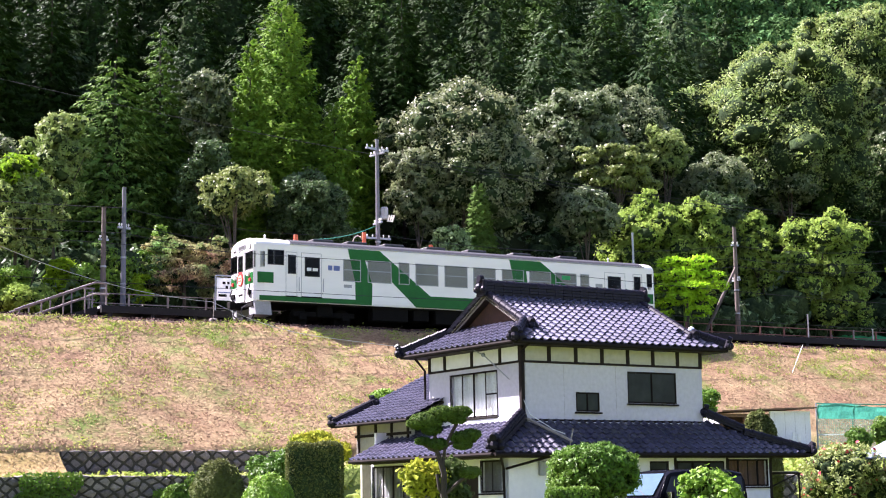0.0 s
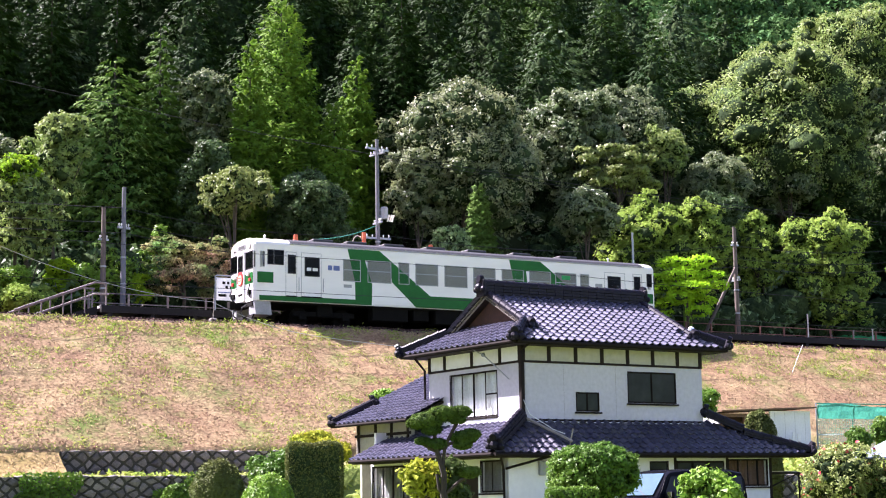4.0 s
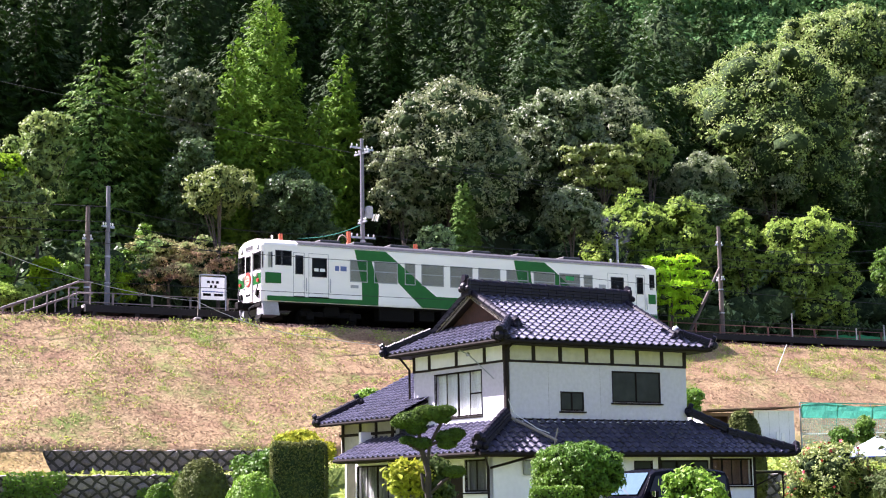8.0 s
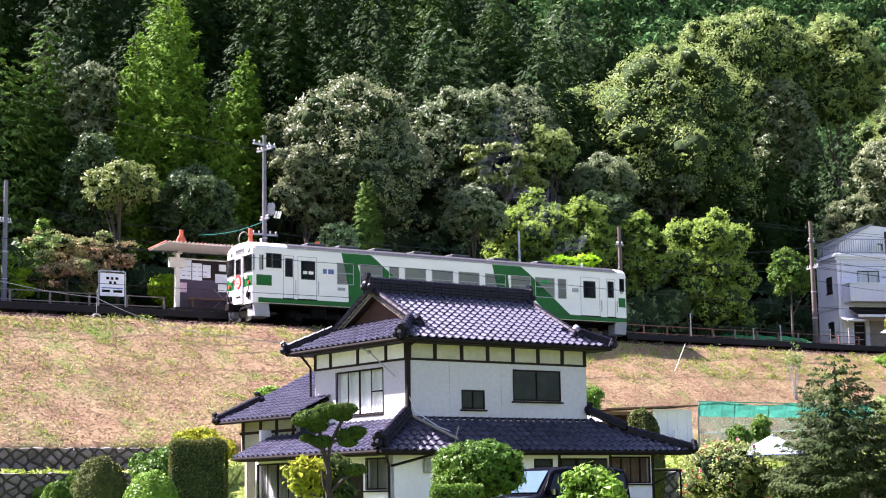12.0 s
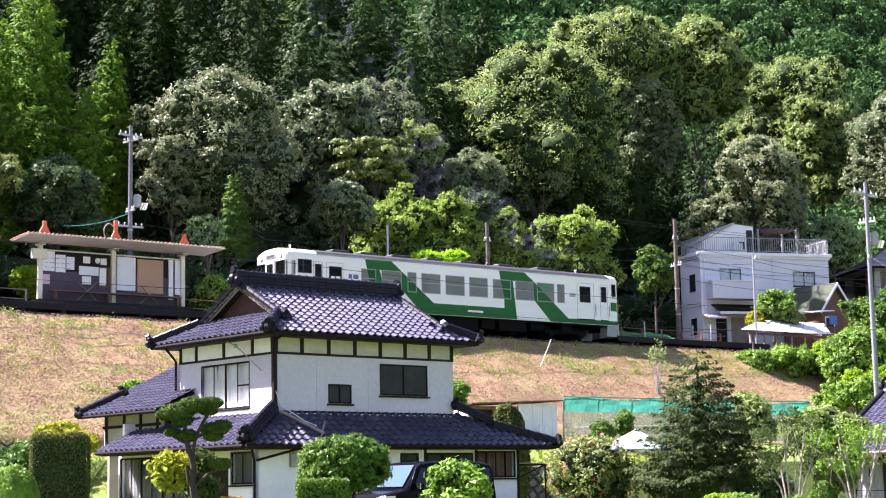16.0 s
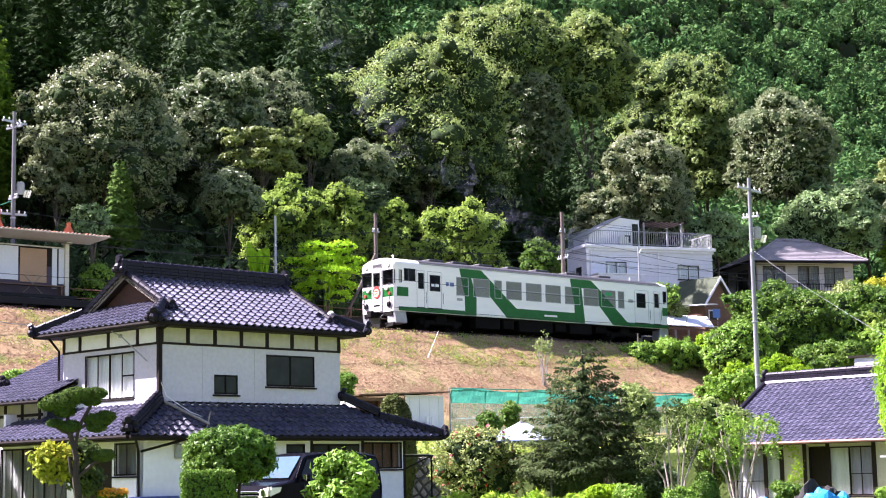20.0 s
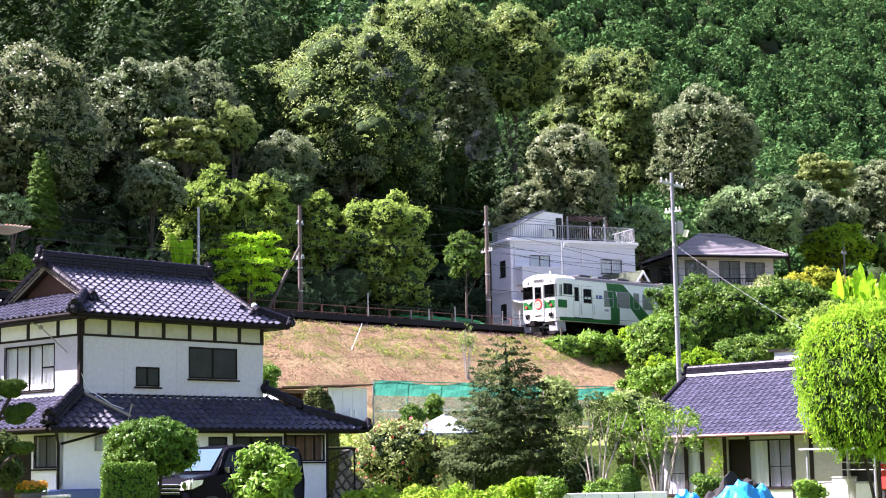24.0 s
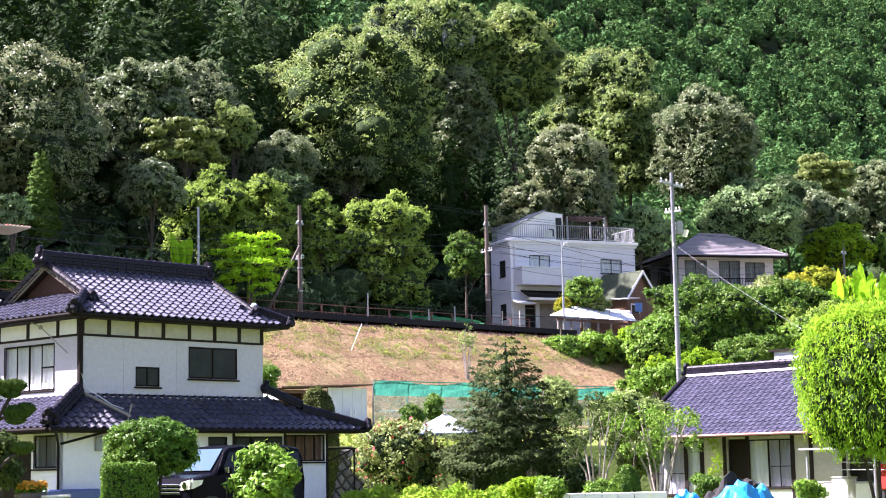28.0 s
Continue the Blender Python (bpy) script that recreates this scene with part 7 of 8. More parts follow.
def crown_mesh(name, P, N, size, material, wide, centres, radii, core=0.6, flat=0.8, fine=True, T=None):
    """Leaf sprays over a core in each clump whose dark colour stands for inner shade."""
    n = len(P)
    N = N / np.maximum(np.linalg.norm(N, axis=1, keepdims=True), 1e-6)
    t = RNG.normal(size=(n, 3)) if T is None else T + RNG.normal(size=(n, 3)) * .25
    t -= N * (t * N).sum(1, keepdims=True)
    t /= np.maximum(np.linalg.norm(t, axis=1, keepdims=True), 1e-6)
    b = np.cross(N, t)
    s = size * RNG.uniform(0.6, 1.5, (n, 1))
    V = np.empty((n, 3, 3))
    V[:, 0] = P - t * s * 0.5 - N * s * 0.08 + b * s * wide * 0.35
    V[:, 1] = P - t * s * 0.35 - b * s * wide * 0.6
    V[:, 2] = P + t * s * 0.65 - N * s * 0.14
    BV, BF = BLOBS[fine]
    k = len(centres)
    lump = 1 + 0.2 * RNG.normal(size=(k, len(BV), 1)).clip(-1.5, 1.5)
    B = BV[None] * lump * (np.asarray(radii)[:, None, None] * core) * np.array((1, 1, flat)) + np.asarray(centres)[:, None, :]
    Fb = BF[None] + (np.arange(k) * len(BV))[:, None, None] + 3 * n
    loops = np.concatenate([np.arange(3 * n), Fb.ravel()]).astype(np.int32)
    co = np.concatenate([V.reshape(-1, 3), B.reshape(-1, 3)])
    me = bpy.data.meshes.new(name)
    me.vertices.add(len(co))
    me.vertices.foreach_set("co", co.ravel())
    me.loops.add(len(loops))
    me.loops.foreach_set("vertex_index", loops)
    nb = k * len(BF)
    me.polygons.add(n + nb)
    me.polygons.foreach_set("loop_start", np.concatenate([np.arange(0, 3 * n, 3), 3 * n + np.arange(0, 4 * nb, 4)]).astype(np.int32))
    me.polygons.foreach_set("use_smooth", np.arange(n + nb) >= n)
    me.materials.append(material)
    me.materials.append(CORE_SHADE)
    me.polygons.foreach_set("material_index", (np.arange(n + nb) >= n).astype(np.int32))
    me.update(calc_edges=True)
    return me


def ball_dirs(n, lift=0.0):
    d = RNG.normal(size=(n, 3))
    d[:, 2] += lift
    return d / np.linalg.norm(d, axis=1, keepdims=True)


def clump_leaves(centres, radii, leaf, cover=2.0, lift=0.35, flat=0.8, most=22000, wide=.55):
    """Leaf places and facings: small tufts of leaves over the open outer side of a set of clumps."""
    area = 4 * math.pi * radii ** 2
    k = np.maximum(2, (cover * area / (leaf * leaf * 0.55 * wide) / 7 * min(1.0, 3 * most / (cover * area.sum() / (leaf * leaf * .55 * wide)))).astype(int))
    own = np.repeat(np.arange(len(centres)), k)
    d = ball_dirs(len(own), lift)
    C = centres[own]
    q = RNG.uniform(0.80, 1.08, (len(own), 1)) + 0.12 * np.sin(d[:, :1] * 7 + C[:, :1]) * np.cos(d[:, 1:2] * 6 + C[:, 1:2])
    squash = np.array((1, 1, flat))
    tuft = C + d * radii[own, None] * q * squash
    # tufts buried in a neighbouring clump get no light and fall away
    keep = np.ones(len(own), bool)
    for c, r in zip(centres, radii):
        keep &= (((tuft - c) / squash) ** 2).sum(1) > (.74 * r) ** 2
    tuft, d, own = tuft[keep], d[keep], own[keep]
    if len(tuft) * 7 > most:
        pick = RNG.choice(len(tuft), most // 7, replace=False)
        tuft, d, own = tuft[pick], d[pick], own[pick]
    tr = np.clip(radii[own] * .13, leaf * .75, leaf * 1.7)
    tuft, d, tr = np.repeat(tuft, 7, 0), np.repeat(d, 7, 0), np.repeat(tr, 7)[:, None]
    off = RNG.normal(size=tuft.shape) * np.array((1, 1, .7))
    return tuft + off * tr * .75, d * .62 + off * .28 + RNG.normal(size=tuft.shape) * .48 + np.array((0, 0, .30))


def tint_word(m):
    return m.name.replace("_", " ")


def grow(name, x, y, z0, centres, radii, material, leaf, label, category, trunk_r, trunk_top, bark, limbs=6, cover=2.0, lift=0.35, most=22000, flowers=False, wide=.6, core=.68, fine=False, flat=.8):
    """A plant of trunk, limbs and leaf clumps, its foot at (x, y, z0)."""
    ob = thing(name, pose(x, y, z0), label, category)
    if trunk_r:
        g = Geo()
        segs = 4
        lean = (random.uniform(-.04, .04) * trunk_top, random.uniform(-.04, .04) * trunk_top)
        pts = [(lean[0] * (i / segs) ** 2, lean[1] * (i / segs) ** 2, trunk_top * i / segs - .15 * (i == 0)) for i in range(segs + 1)]
        for i in range(segs):
            g.tube(pts[i], pts[i + 1], trunk_r * (1 - .75 * i / segs), trunk_r * (1 - .75 * (i + 1) / segs), 8, False)
        pick = sorted(range(len(centres)), key=lambda i: random.random())[:limbs]
        for i in pick:
            c = centres[i]
            s = Vector(pts[max(1, min(segs, int(segs * min(.9, max(.25, (c[2] * .7) / max(trunk_top, .1))))))])
            mid = s.lerp(Vector(c), .55) + Vector((0, 0, .08 * (Vector(c) - s).length))
            g.tube(s, mid, trunk_r * .38, trunk_r * .22, 6, False).tube(mid, c, trunk_r * .22, trunk_r * .06, 6, False)
        part("trunk", g, bark, ob)
    P, N = clump_leaves(centres, radii, leaf, cover, lift, flat, most, wide)
    part("crown", crown_mesh("crown", P, N, leaf, material, wide, centres, radii, core, flat, fine), None, ob)
    if flowers:
        k = RNG.choice(len(P), 150)
        tagged(part("blossom", leaf_mesh("blossom", P[k] * 1.03, N[k], .13, FLOWER_RED, .9), None, ob), "small red flowers", kind="stuff")
    return ob


def broadleaf(x, y, top, low, w, material, leaf, label="", tiers=False):
    """A crown of billowing lobes, each with smaller lobes on its shoulders."""
    z0 = land(x, y)
    if y > 7:
        low = max(z0 + .4, min(low - .22 * (top - low), top - w * .75))
    h = top - low
    k = int(min(46, max(14, (w + h) * 2.2)))
    i = np.arange(k)
    ph = i * 2.39996 + RNG.uniform(0, 6)
    zz = 1 - 1.8 * (i + .3) / k
    rr = np.sqrt(np.maximum(0, 1 - zz * zz))
    mean = min(w, h)
    rad = RNG.uniform(.75, 1.2, k) * mean * (.21 if k < 20 else .165)
    sd = random.uniform(0, 50)
    q = RNG.uniform(.72, 1.06, k) * np.array([1 + .34 * noise.noise((math.cos(p) * r * 1.6 + sd, math.sin(p) * r * 1.6, z * 1.6)) for p, r, z in zip(ph, rr, zz)])
    c = np.stack([np.cos(ph) * rr * q * (w * .5 - rad * .55), np.sin(ph) * rr * q * (w * .5 - rad * .55), (top + low) / 2 - z0 + zz * q * (h * .5 - rad * .6)], 1)
    sub = RNG.integers(0, k, k * 2)
    d = ball_dirs(k * 2, .5)
    r2 = rad[sub] * RNG.uniform(.30, .62, k * 2)
    c2 = c[sub] + d * rad[sub, None] * RNG.uniform(.85, 1.3, (k * 2, 1)) * np.array((1, 1, .85))
    c = np.concatenate([c, c2, np.array([[0, 0, (top + low) / 2 - z0]])])
    rad = np.concatenate([rad, r2, [mean * .30]])
    c[:, 2] = np.minimum(c[:, 2], top - z0 - rad * .75 - RNG.uniform(0, .16 * h, len(c)) * (c[:, 0] ** 2 + c[:, 1] ** 2 > (w * .12) ** 2))
    if tiers:
        step = max(.5, h / 6)
        c[:, 2] = np.round(c[:, 2] / step) * step + RNG.normal(size=len(c)) * .06
        rad *= .85
    return grow("tree", x, y, z0, c, rad, material, leaf * .95, label or f"broad-leaved tree with {tint_word(material)}", "tree", max(.12, w * .028), max(1.2, (top + low) / 2 - z0), BARK, limbs=7, cover=2.2, lift=.40, most=int(min(36000, 1250 * w * (w + h) ** .5)), core=.66 if not tiers else .5, flat=.8 if not tiers else .42, fine=True)


def boughs(h, w, leaf, most, rise=.05, bare=0.0, thick=.07, hollow=.3):
    """Leaf sprays of a conifer: boughs round a trunk, longest below, each a flat feathered fan."""
    nb = int(min(420, max(190, h * w * 3.2)))
    f = bare + (1 - bare) * (1 - ((np.arange(nb) + .5) / nb) ** .62 * .985)
    a = np.arange(nb) * 2.39996
    ln = w * .5 * ((1 - f) / (1 - bare)) ** .60 * RNG.uniform(.80, 1.22, nb) + .2
    k = np.maximum(8, ln ** 1.15 * 60 * (.28 / leaf) ** 2).astype(int)
    k = np.maximum(6, (k * min(1.0, most / k.sum())).astype(int))
    b = np.repeat(np.arange(nb), k)
    n = len(b)
    s = RNG.uniform(0, 1, n) ** .6 * (1 - hollow) + hollow
    out = np.stack([np.cos(a[b]), np.sin(a[b]), np.zeros(n)], 1)
    sd = np.stack([-np.sin(a[b]), np.cos(a[b]), np.zeros(n)], 1)
    L = ln[b]
    up = RNG.uniform(.7, 1.3, nb)[b] * rise
    side = RNG.normal(size=n) * L * .24 * (1.12 - s)
    run = 1 - .45 * min(1, rise)
    z = f[b] * h + up * s * L - .16 * s * s * L * (1 - min(1, rise)) - np.abs(side) * .25 + RNG.normal(size=n) * thick * L * (1.15 - s)
    P = out * (s * L * (run if rise > .3 else 1))[:, None] + sd * side[:, None] + np.stack([np.zeros(n), np.zeros(n), z], 1)
    P[:, 2] = np.minimum(P[:, 2], h)
    N = out * .45 + sd * (side / (L * .4))[:, None] * .5 + RNG.normal(size=(n, 3)) * .30 + np.array((0, 0, .95 - .5 * min(1, rise)))
    T = out * .9 + sd * np.sign(side)[:, None] * .5 + np.array((0, 0, rise - .25))
    return P, N, T


def conifer(x, y, top, low, w, material, leaf, label="", rise=.05):
    z0 = land(x, y)
    low = max(z0 + .3, low - 1.5)
    h = top - low
    ob = thing("tree", pose(x, y, z0), label or f"tall conifer with {tint_word(material)}", "tree")
    g = Geo().tube((0, 0, -.2), (0, 0, (top - z0) * .5), max(.12, w * .035), max(.08, w * .022), 8).tube((0, 0, (top - z0) * .5), (0, 0, (top - z0) * .96), max(.08, w * .022), .02, 8)
    part("trunk", g, BARK_SHADE, ob)
    P, N, T = boughs(h, w, leaf, int(min(30000, (900 * h + 1500 * w) * .28 / leaf)), rise)
    off = np.array((0, 0, low - z0))
    u = np.linspace(.04, .86, 9)
    cores = np.stack([np.zeros(9), np.zeros(9), low - z0 + h * u], 1)
    part("crown", crown_mesh("crown", P + off, N, leaf, material, .42, cores, w * .5 * .42 * (1 - u) ** .9, .8, 1.0 + .5 * h / w * .2, False, T), None, ob)
    return ob


def shrub(x, y, top, low, w, material, leaf, label="", flowers=False):
    z0 = min(low, land(x, y))
    h = max(.3, top - low)
    k = int(min(30, max(9, w * 7)))
    d = ball_dirs(k, .3)
    rad = RNG.uniform(.2, .33, k) * min(w, h * 1.4)  * .8
    c = d * np.array((w * .34, w * .34, h * .3)) + np.array((0, 0, (low + top) / 2 - z0))
    c[:, 2] = np.minimum(c[:, 2], top - z0 - rad * .8)
    c = np.concatenate([c, np.array([[0, 0, h * .3 + low - z0]])])
    rad = np.append(rad, min(w, h) * .36)
    return grow("shrub", x, y, z0, c, rad, material, leaf, label or f"loose shrub with {tint_word(material)}", "shrub", .05, max(.3, h * .5), BARK, limbs=3, cover=2.2, most=int(min(9000, 6500 * w)), flowers=flowers, core=.66)


def clipped(x, y, top, low, w, material, leaf, label=""):
    """A dome clipped smooth, with a dense skin of small leaves."""
    z0 = min(low, land(x, y))
    h = top - z0
    n = int(min(8000, 2.4 * math.pi * w * h / (leaf * leaf * .28)))
    d = ball_dirs(n, .25)
    q = 1 + .035 * np.sin(d[:, :1] * 9) * np.cos(d[:, 1:2] * 8) + RNG.normal(size=(n, 1)) * .018
    P = d * np.array((w * .5, w * .5, h * .5)) * q + np.array((0, 0, h * .5))
    N = d + RNG.normal(size=(n, 3)) * .55
    ob = thing("shrub", pose(x, y, z0), label or f"clipped dome of {tint_word(material)}", "shrub")
    part("trunk", Geo().tube((0, 0, -.1), (0, 0, h * .5), .06, .04), BARK, ob)
    part("crown", leaf_mesh("crown", P, N, leaf, material), None, ob)
    part("inner_core", Geo().ball((0, 0, h * .5), 1.0, 20, 12, (w * .475, w * .475, h * .475)), material, ob, smooth=True)
    return ob


def dome(x, y, top, low, w, material, leaf, label="", plume=0.0):
    """A rounded dense head of small leaves on short trunks; plume draws its tufts up into feathers."""
    z0 = land(x, y)
    a, b = low - z0, top - z0
    h = b - a
    k = int(240 + 500 * plume)
    q = ball_dirs(k, .15)
    sq = (np.abs(q) ** 2.6).sum(1, keepdims=True) ** (1 / 2.6)
    q = q / sq
    rad = w * .06 * RNG.uniform(.7, 1.35, k)
    c = q * np.array((w * .45, w * .45, h * .45)) * RNG.uniform(.90, 1.03, (k, 1)) + np.array((0, 0, (a + b) / 2))
    heart = ball_dirs(40) * RNG.uniform(.2, .72, (40, 1)) * np.array((w * .42, w * .42, h * .42)) + np.array((0, 0, (a + b) / 2))
    ob = thing("shrub", pose(x, y, z0), label, "shrub")
    g = Geo()
    for i in range(4):
        t = i * 1.57 + .5
        g.tube((.05 * math.cos(t), .05 * math.sin(t), -.1), (w * .14 * math.cos(t), w * .14 * math.sin(t), a + h * .25), .05, .035, 7)
    part("trunk", g, BARK_SHADE, ob)
    P, N = clump_leaves(c, rad, leaf, 2.6, .35, .8 + plume * .9, int(34000 + 16000 * plume), .6)
    if plume:
        P[:, 2] += RNG.normal(size=len(P)) * .10 * plume
    me = crown_mesh("crown", P, N, leaf, material, .34 if plume else .6, np.concatenate([c * np.array((.93, .93, 1)), heart]), np.concatenate([rad * .9, np.full(40, min(w, h) * .2)]), .9, 1.0, False, np.array((0, 0, 1.0)) + N * .3 if plume else None)
    part("crown", me, None, ob)
    return ob


def banana(x, y, top, w, material, label=""):
    """A clump of long arching paddle leaves on short stems."""
    z0 = land(x, y)
    h = top - z0
    ob = thing("banana_plant", pose(x, y, z0), label or "lime green banana plant with long torn leaves", "plant", "banana plants")
    g = Geo()
    for k in range(3):
        g.tube((.25 * k - .25, .1 * k, -.1), (.3 * k - .3, .1 * k, h * .55), .11, .07, 8)
    part("stem", g, L_BUSH, ob)
    for i in range(13):
        a = i * 2.39996
        ln = h * .5 * random.uniform(.8, 1.15)
        g = Geo()
        n = 7
        lean = random.uniform(.25, .75)
        base = Vector((.3 * (i % 3) - .3, .1 * (i % 3), h * .5))
        out = Vector((math.cos(a), math.sin(a), 0))
        turn = random.uniform(-1.3, 1.3)
        sd = Vector((-math.sin(a + turn), math.cos(a + turn), 0))
        for j in range(n + 1):
            t = j / n
            p = base + out * (w * .5 * lean * t) + Vector((0, 0, ln * (t - .55 * lean * t ** 3)))
            wd = .36 * math.sin(math.pi * min(1, .12 + .88 * t)) ** .6 * (1 if t < .98 else .2)
            g.v += [tuple(p + sd * wd + Vector((0, 0, .07))), tuple(p), tuple(p - sd * wd + Vector((0, 0, .07)))]
        for j in range(n):
            o = j * 3
            g.f += [(o, o + 1, o + 4, o + 3), (o + 1, o + 2, o + 5, o + 4)]
        part("leaf", g, material, ob)
    return ob


def grass_strip(x0, y0, x1, y1, top, label):
    """A belt of long standing grass."""
    n = 9000
    t, s = RNG.uniform(0, 1, (n, 1)), RNG.normal(size=(n, 1)) * .5
    a, b = np.array((x0, y0)), np.array((x1, y1))
    v = (b - a) / np.linalg.norm(b - a)
    q = a + (b - a) * t + np.array((-v[1], v[0])) * s
    z0 = land(x0, y0)
    hh = (top - z0) * (.75 + .25 * np.sin(t * 21) * np.cos(t * 47)) * RNG.uniform(.15, 1, (n, 1))
    P = np.concatenate([q, z0 + hh], 1)
    N = RNG.normal(size=P.shape) * .6 + np.array((-.4, -.8, .5))
    tagged(new("tall_grass", leaf_mesh("tall_grass", P, N, .2, GRASS_LIME, .3)), label, "grass", kind="stuff")


def sapling(x, y, top, low, w, material, leaf, label=""):
    """Thin stems with sparse sprays of leaves."""
    z0 = min(low, land(x, y))
    h = top - z0
    ob = thing("tree", pose(x, y, z0), label or f"thin young tree with {tint_word(material)}", "tree")
    g = Geo()
    C, Rd = [], []
    for i in range(6):
        a = i * 1.05 + .4
        p0 = Vector((.05 * math.cos(a), .05 * math.sin(a), -.1))
        p1 = Vector((w * .12 * math.cos(a), w * .12 * math.sin(a), h * .35))
        p2 = Vector((w * random.uniform(.2, .42) * math.cos(a), w * random.uniform(.2, .42) * math.sin(a), h * random.uniform(.6, .9)))
        g.tube(p0, p1, .035 * h * .35, .025 * h * .35, 6).tube(p1, p2, .025 * h * .35, .01 * h * .35, 6)
        for _ in range(3):
            p3 = p1.lerp(p2, random.uniform(.3, 1)) + Vector((random.uniform(-.2, .2) * w, random.uniform(-.2, .2) * w, random.uniform(-.03, .14) * h))
            g.tube(p1.lerp(p2, .4), p3, .012 * h * .35, .005, 5)
            C.append(p3)
            Rd.append(random.uniform(.08, .14) * w)
    part("trunk", g, BARK_PALE, ob)
    P, N = clump_leaves(np.array([tuple(c) for c in C]), np.array(Rd) * .9, leaf, .45, .2)
    part("crown", leaf_mesh("crown", P, N, leaf, material), None, ob)
    return ob


# conifers on the hillside
conifer(-2.1, 16.5, 25.7, 13.9, 9.1, L_MID, 0.3, "broad dark green conifer behind the station")
conifer(0.6, 17.0, 27.9, 16.6, 4.2, L_MID, 0.28)
conifer(7.8, 17.0, 30.2, 14.0, 9.0, L_CEDAR_LIGHT, 0.3, "tall light green conifer behind the platform", rise=.75)
conifer(4.6, 13.8, 26.6, 14.5, 4.4, L_CEDAR_LIGHT, 0.28, rise=.75)
conifer(9.6, 13.8, 23.6, 14.0, 4.6, L_CEDAR_LIGHT, 0.28, rise=.75)
conifer(13.0, 18.0, 27.6, 17.8, 4.2, L_CEDAR_LIGHT, 0.28, rise=.6)
conifer(16.3, 9.5, 18.7, 15.4, 2.2, L_MID, 0.22, rise=.5)
conifer(0.3, 24.0, 32.1, 22.2, 3.1, L_CEDAR, 0.32)
conifer(-4.1, 22.0, 31.9, 20.8, 3.6, L_CEDAR, 0.32)
conifer(-7.8, 19.0, 30.8, 19.3, 3.8, L_CEDAR, 0.32)
conifer(18.1, 22.0, 33.6, 23.4, 3.6, L_CEDAR, 0.32)

# broad-leaved trees on the hillside
broadleaf(2.9, 16.0, 25.6, 20.9, 3.0, L_SILVER, 0.15)
broadleaf(1.8, 9.0, 18.4, 16.2, 3.7, L_OLIVE, 0.14, "flat-topped olive green tree by the line")
broadleaf(-9.3, 8.5, 18.0, 16.1, 2.2, L_LIME, 0.14)
broadleaf(-7.0, 10.0, 20.8, 16.6, 2.7, L_GREEN, 0.15)
broadleaf(-8.8, 8.0, 17.2, 13.2, 3.1, L_GREEN, 0.15)
broadleaf(-9.2, 14.0, 20.2, 18.3, 2.6, L_SILVER, 0.15)
broadleaf(6.8, 11.0, 19.0, 14.8, 4.5, L_DARK, 0.16)
broadleaf(1.8, 12.5, 20.4, 15.3, 3.6, L_DARK, 0.16)
broadleaf(18.5, 15.0, 25.8, 17.3, 8.6, L_OAK, 0.16, "broad grey-green evergreen oak on the hillside")
broadleaf(14.7, 13.5, 21.9, 16.9, 3.2, L_OAK, 0.16)
broadleaf(29.9, 20.0, 28.0, 20.6, 6.4, L_OAK_DARK, 0.16, "dark glossy evergreen oak on the hillside")
broadleaf(36.2, 23.0, 29.5, 22.4, 6.1, L_SILVER, 0.16)
broadleaf(30.2, 16.0, 23.7, 20.2, 5.2, L_OLIVE, 0.15, "layered olive green tree on the hillside", tiers=True)
broadleaf(35.1, 18.0, 25.4, 22.4, 3.0, L_GREEN, 0.15)
broadleaf(38.6, 17.0, 23.7, 20.2, 4.5, L_SILVER, 0.15)
broadleaf(52.3, 27.0, 35.5, 22.9, 13.4, L_GREEN, 0.19, "tall spreading olive green broad-leaved tree")
broadleaf(50.3, 24.0, 32.1, 22.3, 5.0, L_OAK_DARK, 0.18)
broadleaf(24.9, 12.0, 19.5, 16.7, 3.5, L_OAK_DARK, 0.16)
broadleaf(67.3, 34.0, 42.2, 33.3, 11.1, L_GREEN, 0.22)
broadleaf(74.7, 31.0, 41.9, 32.7, 8.7, L_GREEN, 0.22)
broadleaf(66.8, 29.0, 35.3, 27.0, 5.0, L_SILVER, 0.19)
broadleaf(92.4, 36.0, 42.7, 29.8, 11.7, L_GREEN, 0.2, "tall broad-leaved tree with a sunlit yellow-green top")
broadleaf(90.1, 31.0, 38.1, 27.1, 7.1, L_GREEN, 0.2)
broadleaf(69.7, 20.0, 28.6, 20.5, 7.2, L_OAK, 0.18)
broadleaf(90.5, 22.0, 35.5, 25.2, 9.0, L_SILVER, 0.2, "rounded grey-olive tree above the houses")
broadleaf(105.4, 20.0, 30.9, 26.5, 5.8, L_OLIVE, 0.2, "", tiers=True)
broadleaf(90.3, 18.0, 26.3, 19.5, 8.3, L_PALE, 0.2, "pale blue-green tree above the houses")
broadleaf(100.8, 21.0, 28.1, 22.2, 6.5, L_DARK, 0.22)
broadleaf(117.3, 21.0, 31.6, 23.4, 7.3, L_SILVER, 0.22)
broadleaf(101.2, 17.0, 25.9, 20.7, 6.4, L_OAK_DARK, 0.2)
broadleaf(98.4, 14.0, 22.5, 18.6, 5.9, L_LIME, 0.18)
broadleaf(107.1, 12.0, 22.7, 19.0, 7.5, L_BUSH, 0.18)
broadleaf(73.4, 16.0, 22.1, 18.0, 5.0, L_PALE, 0.18)
broadleaf(47.2, 9.0, 16.9, 13.9, 2.7, L_CLIP, 0.15)
broadleaf(66.0, 21.0, 24.5, 18.0, 5.0, L_OAK, 0.18)
broadleaf(34.8, 13.0, 20.2, 16.0, 5.0, L_DARK, 0.17)
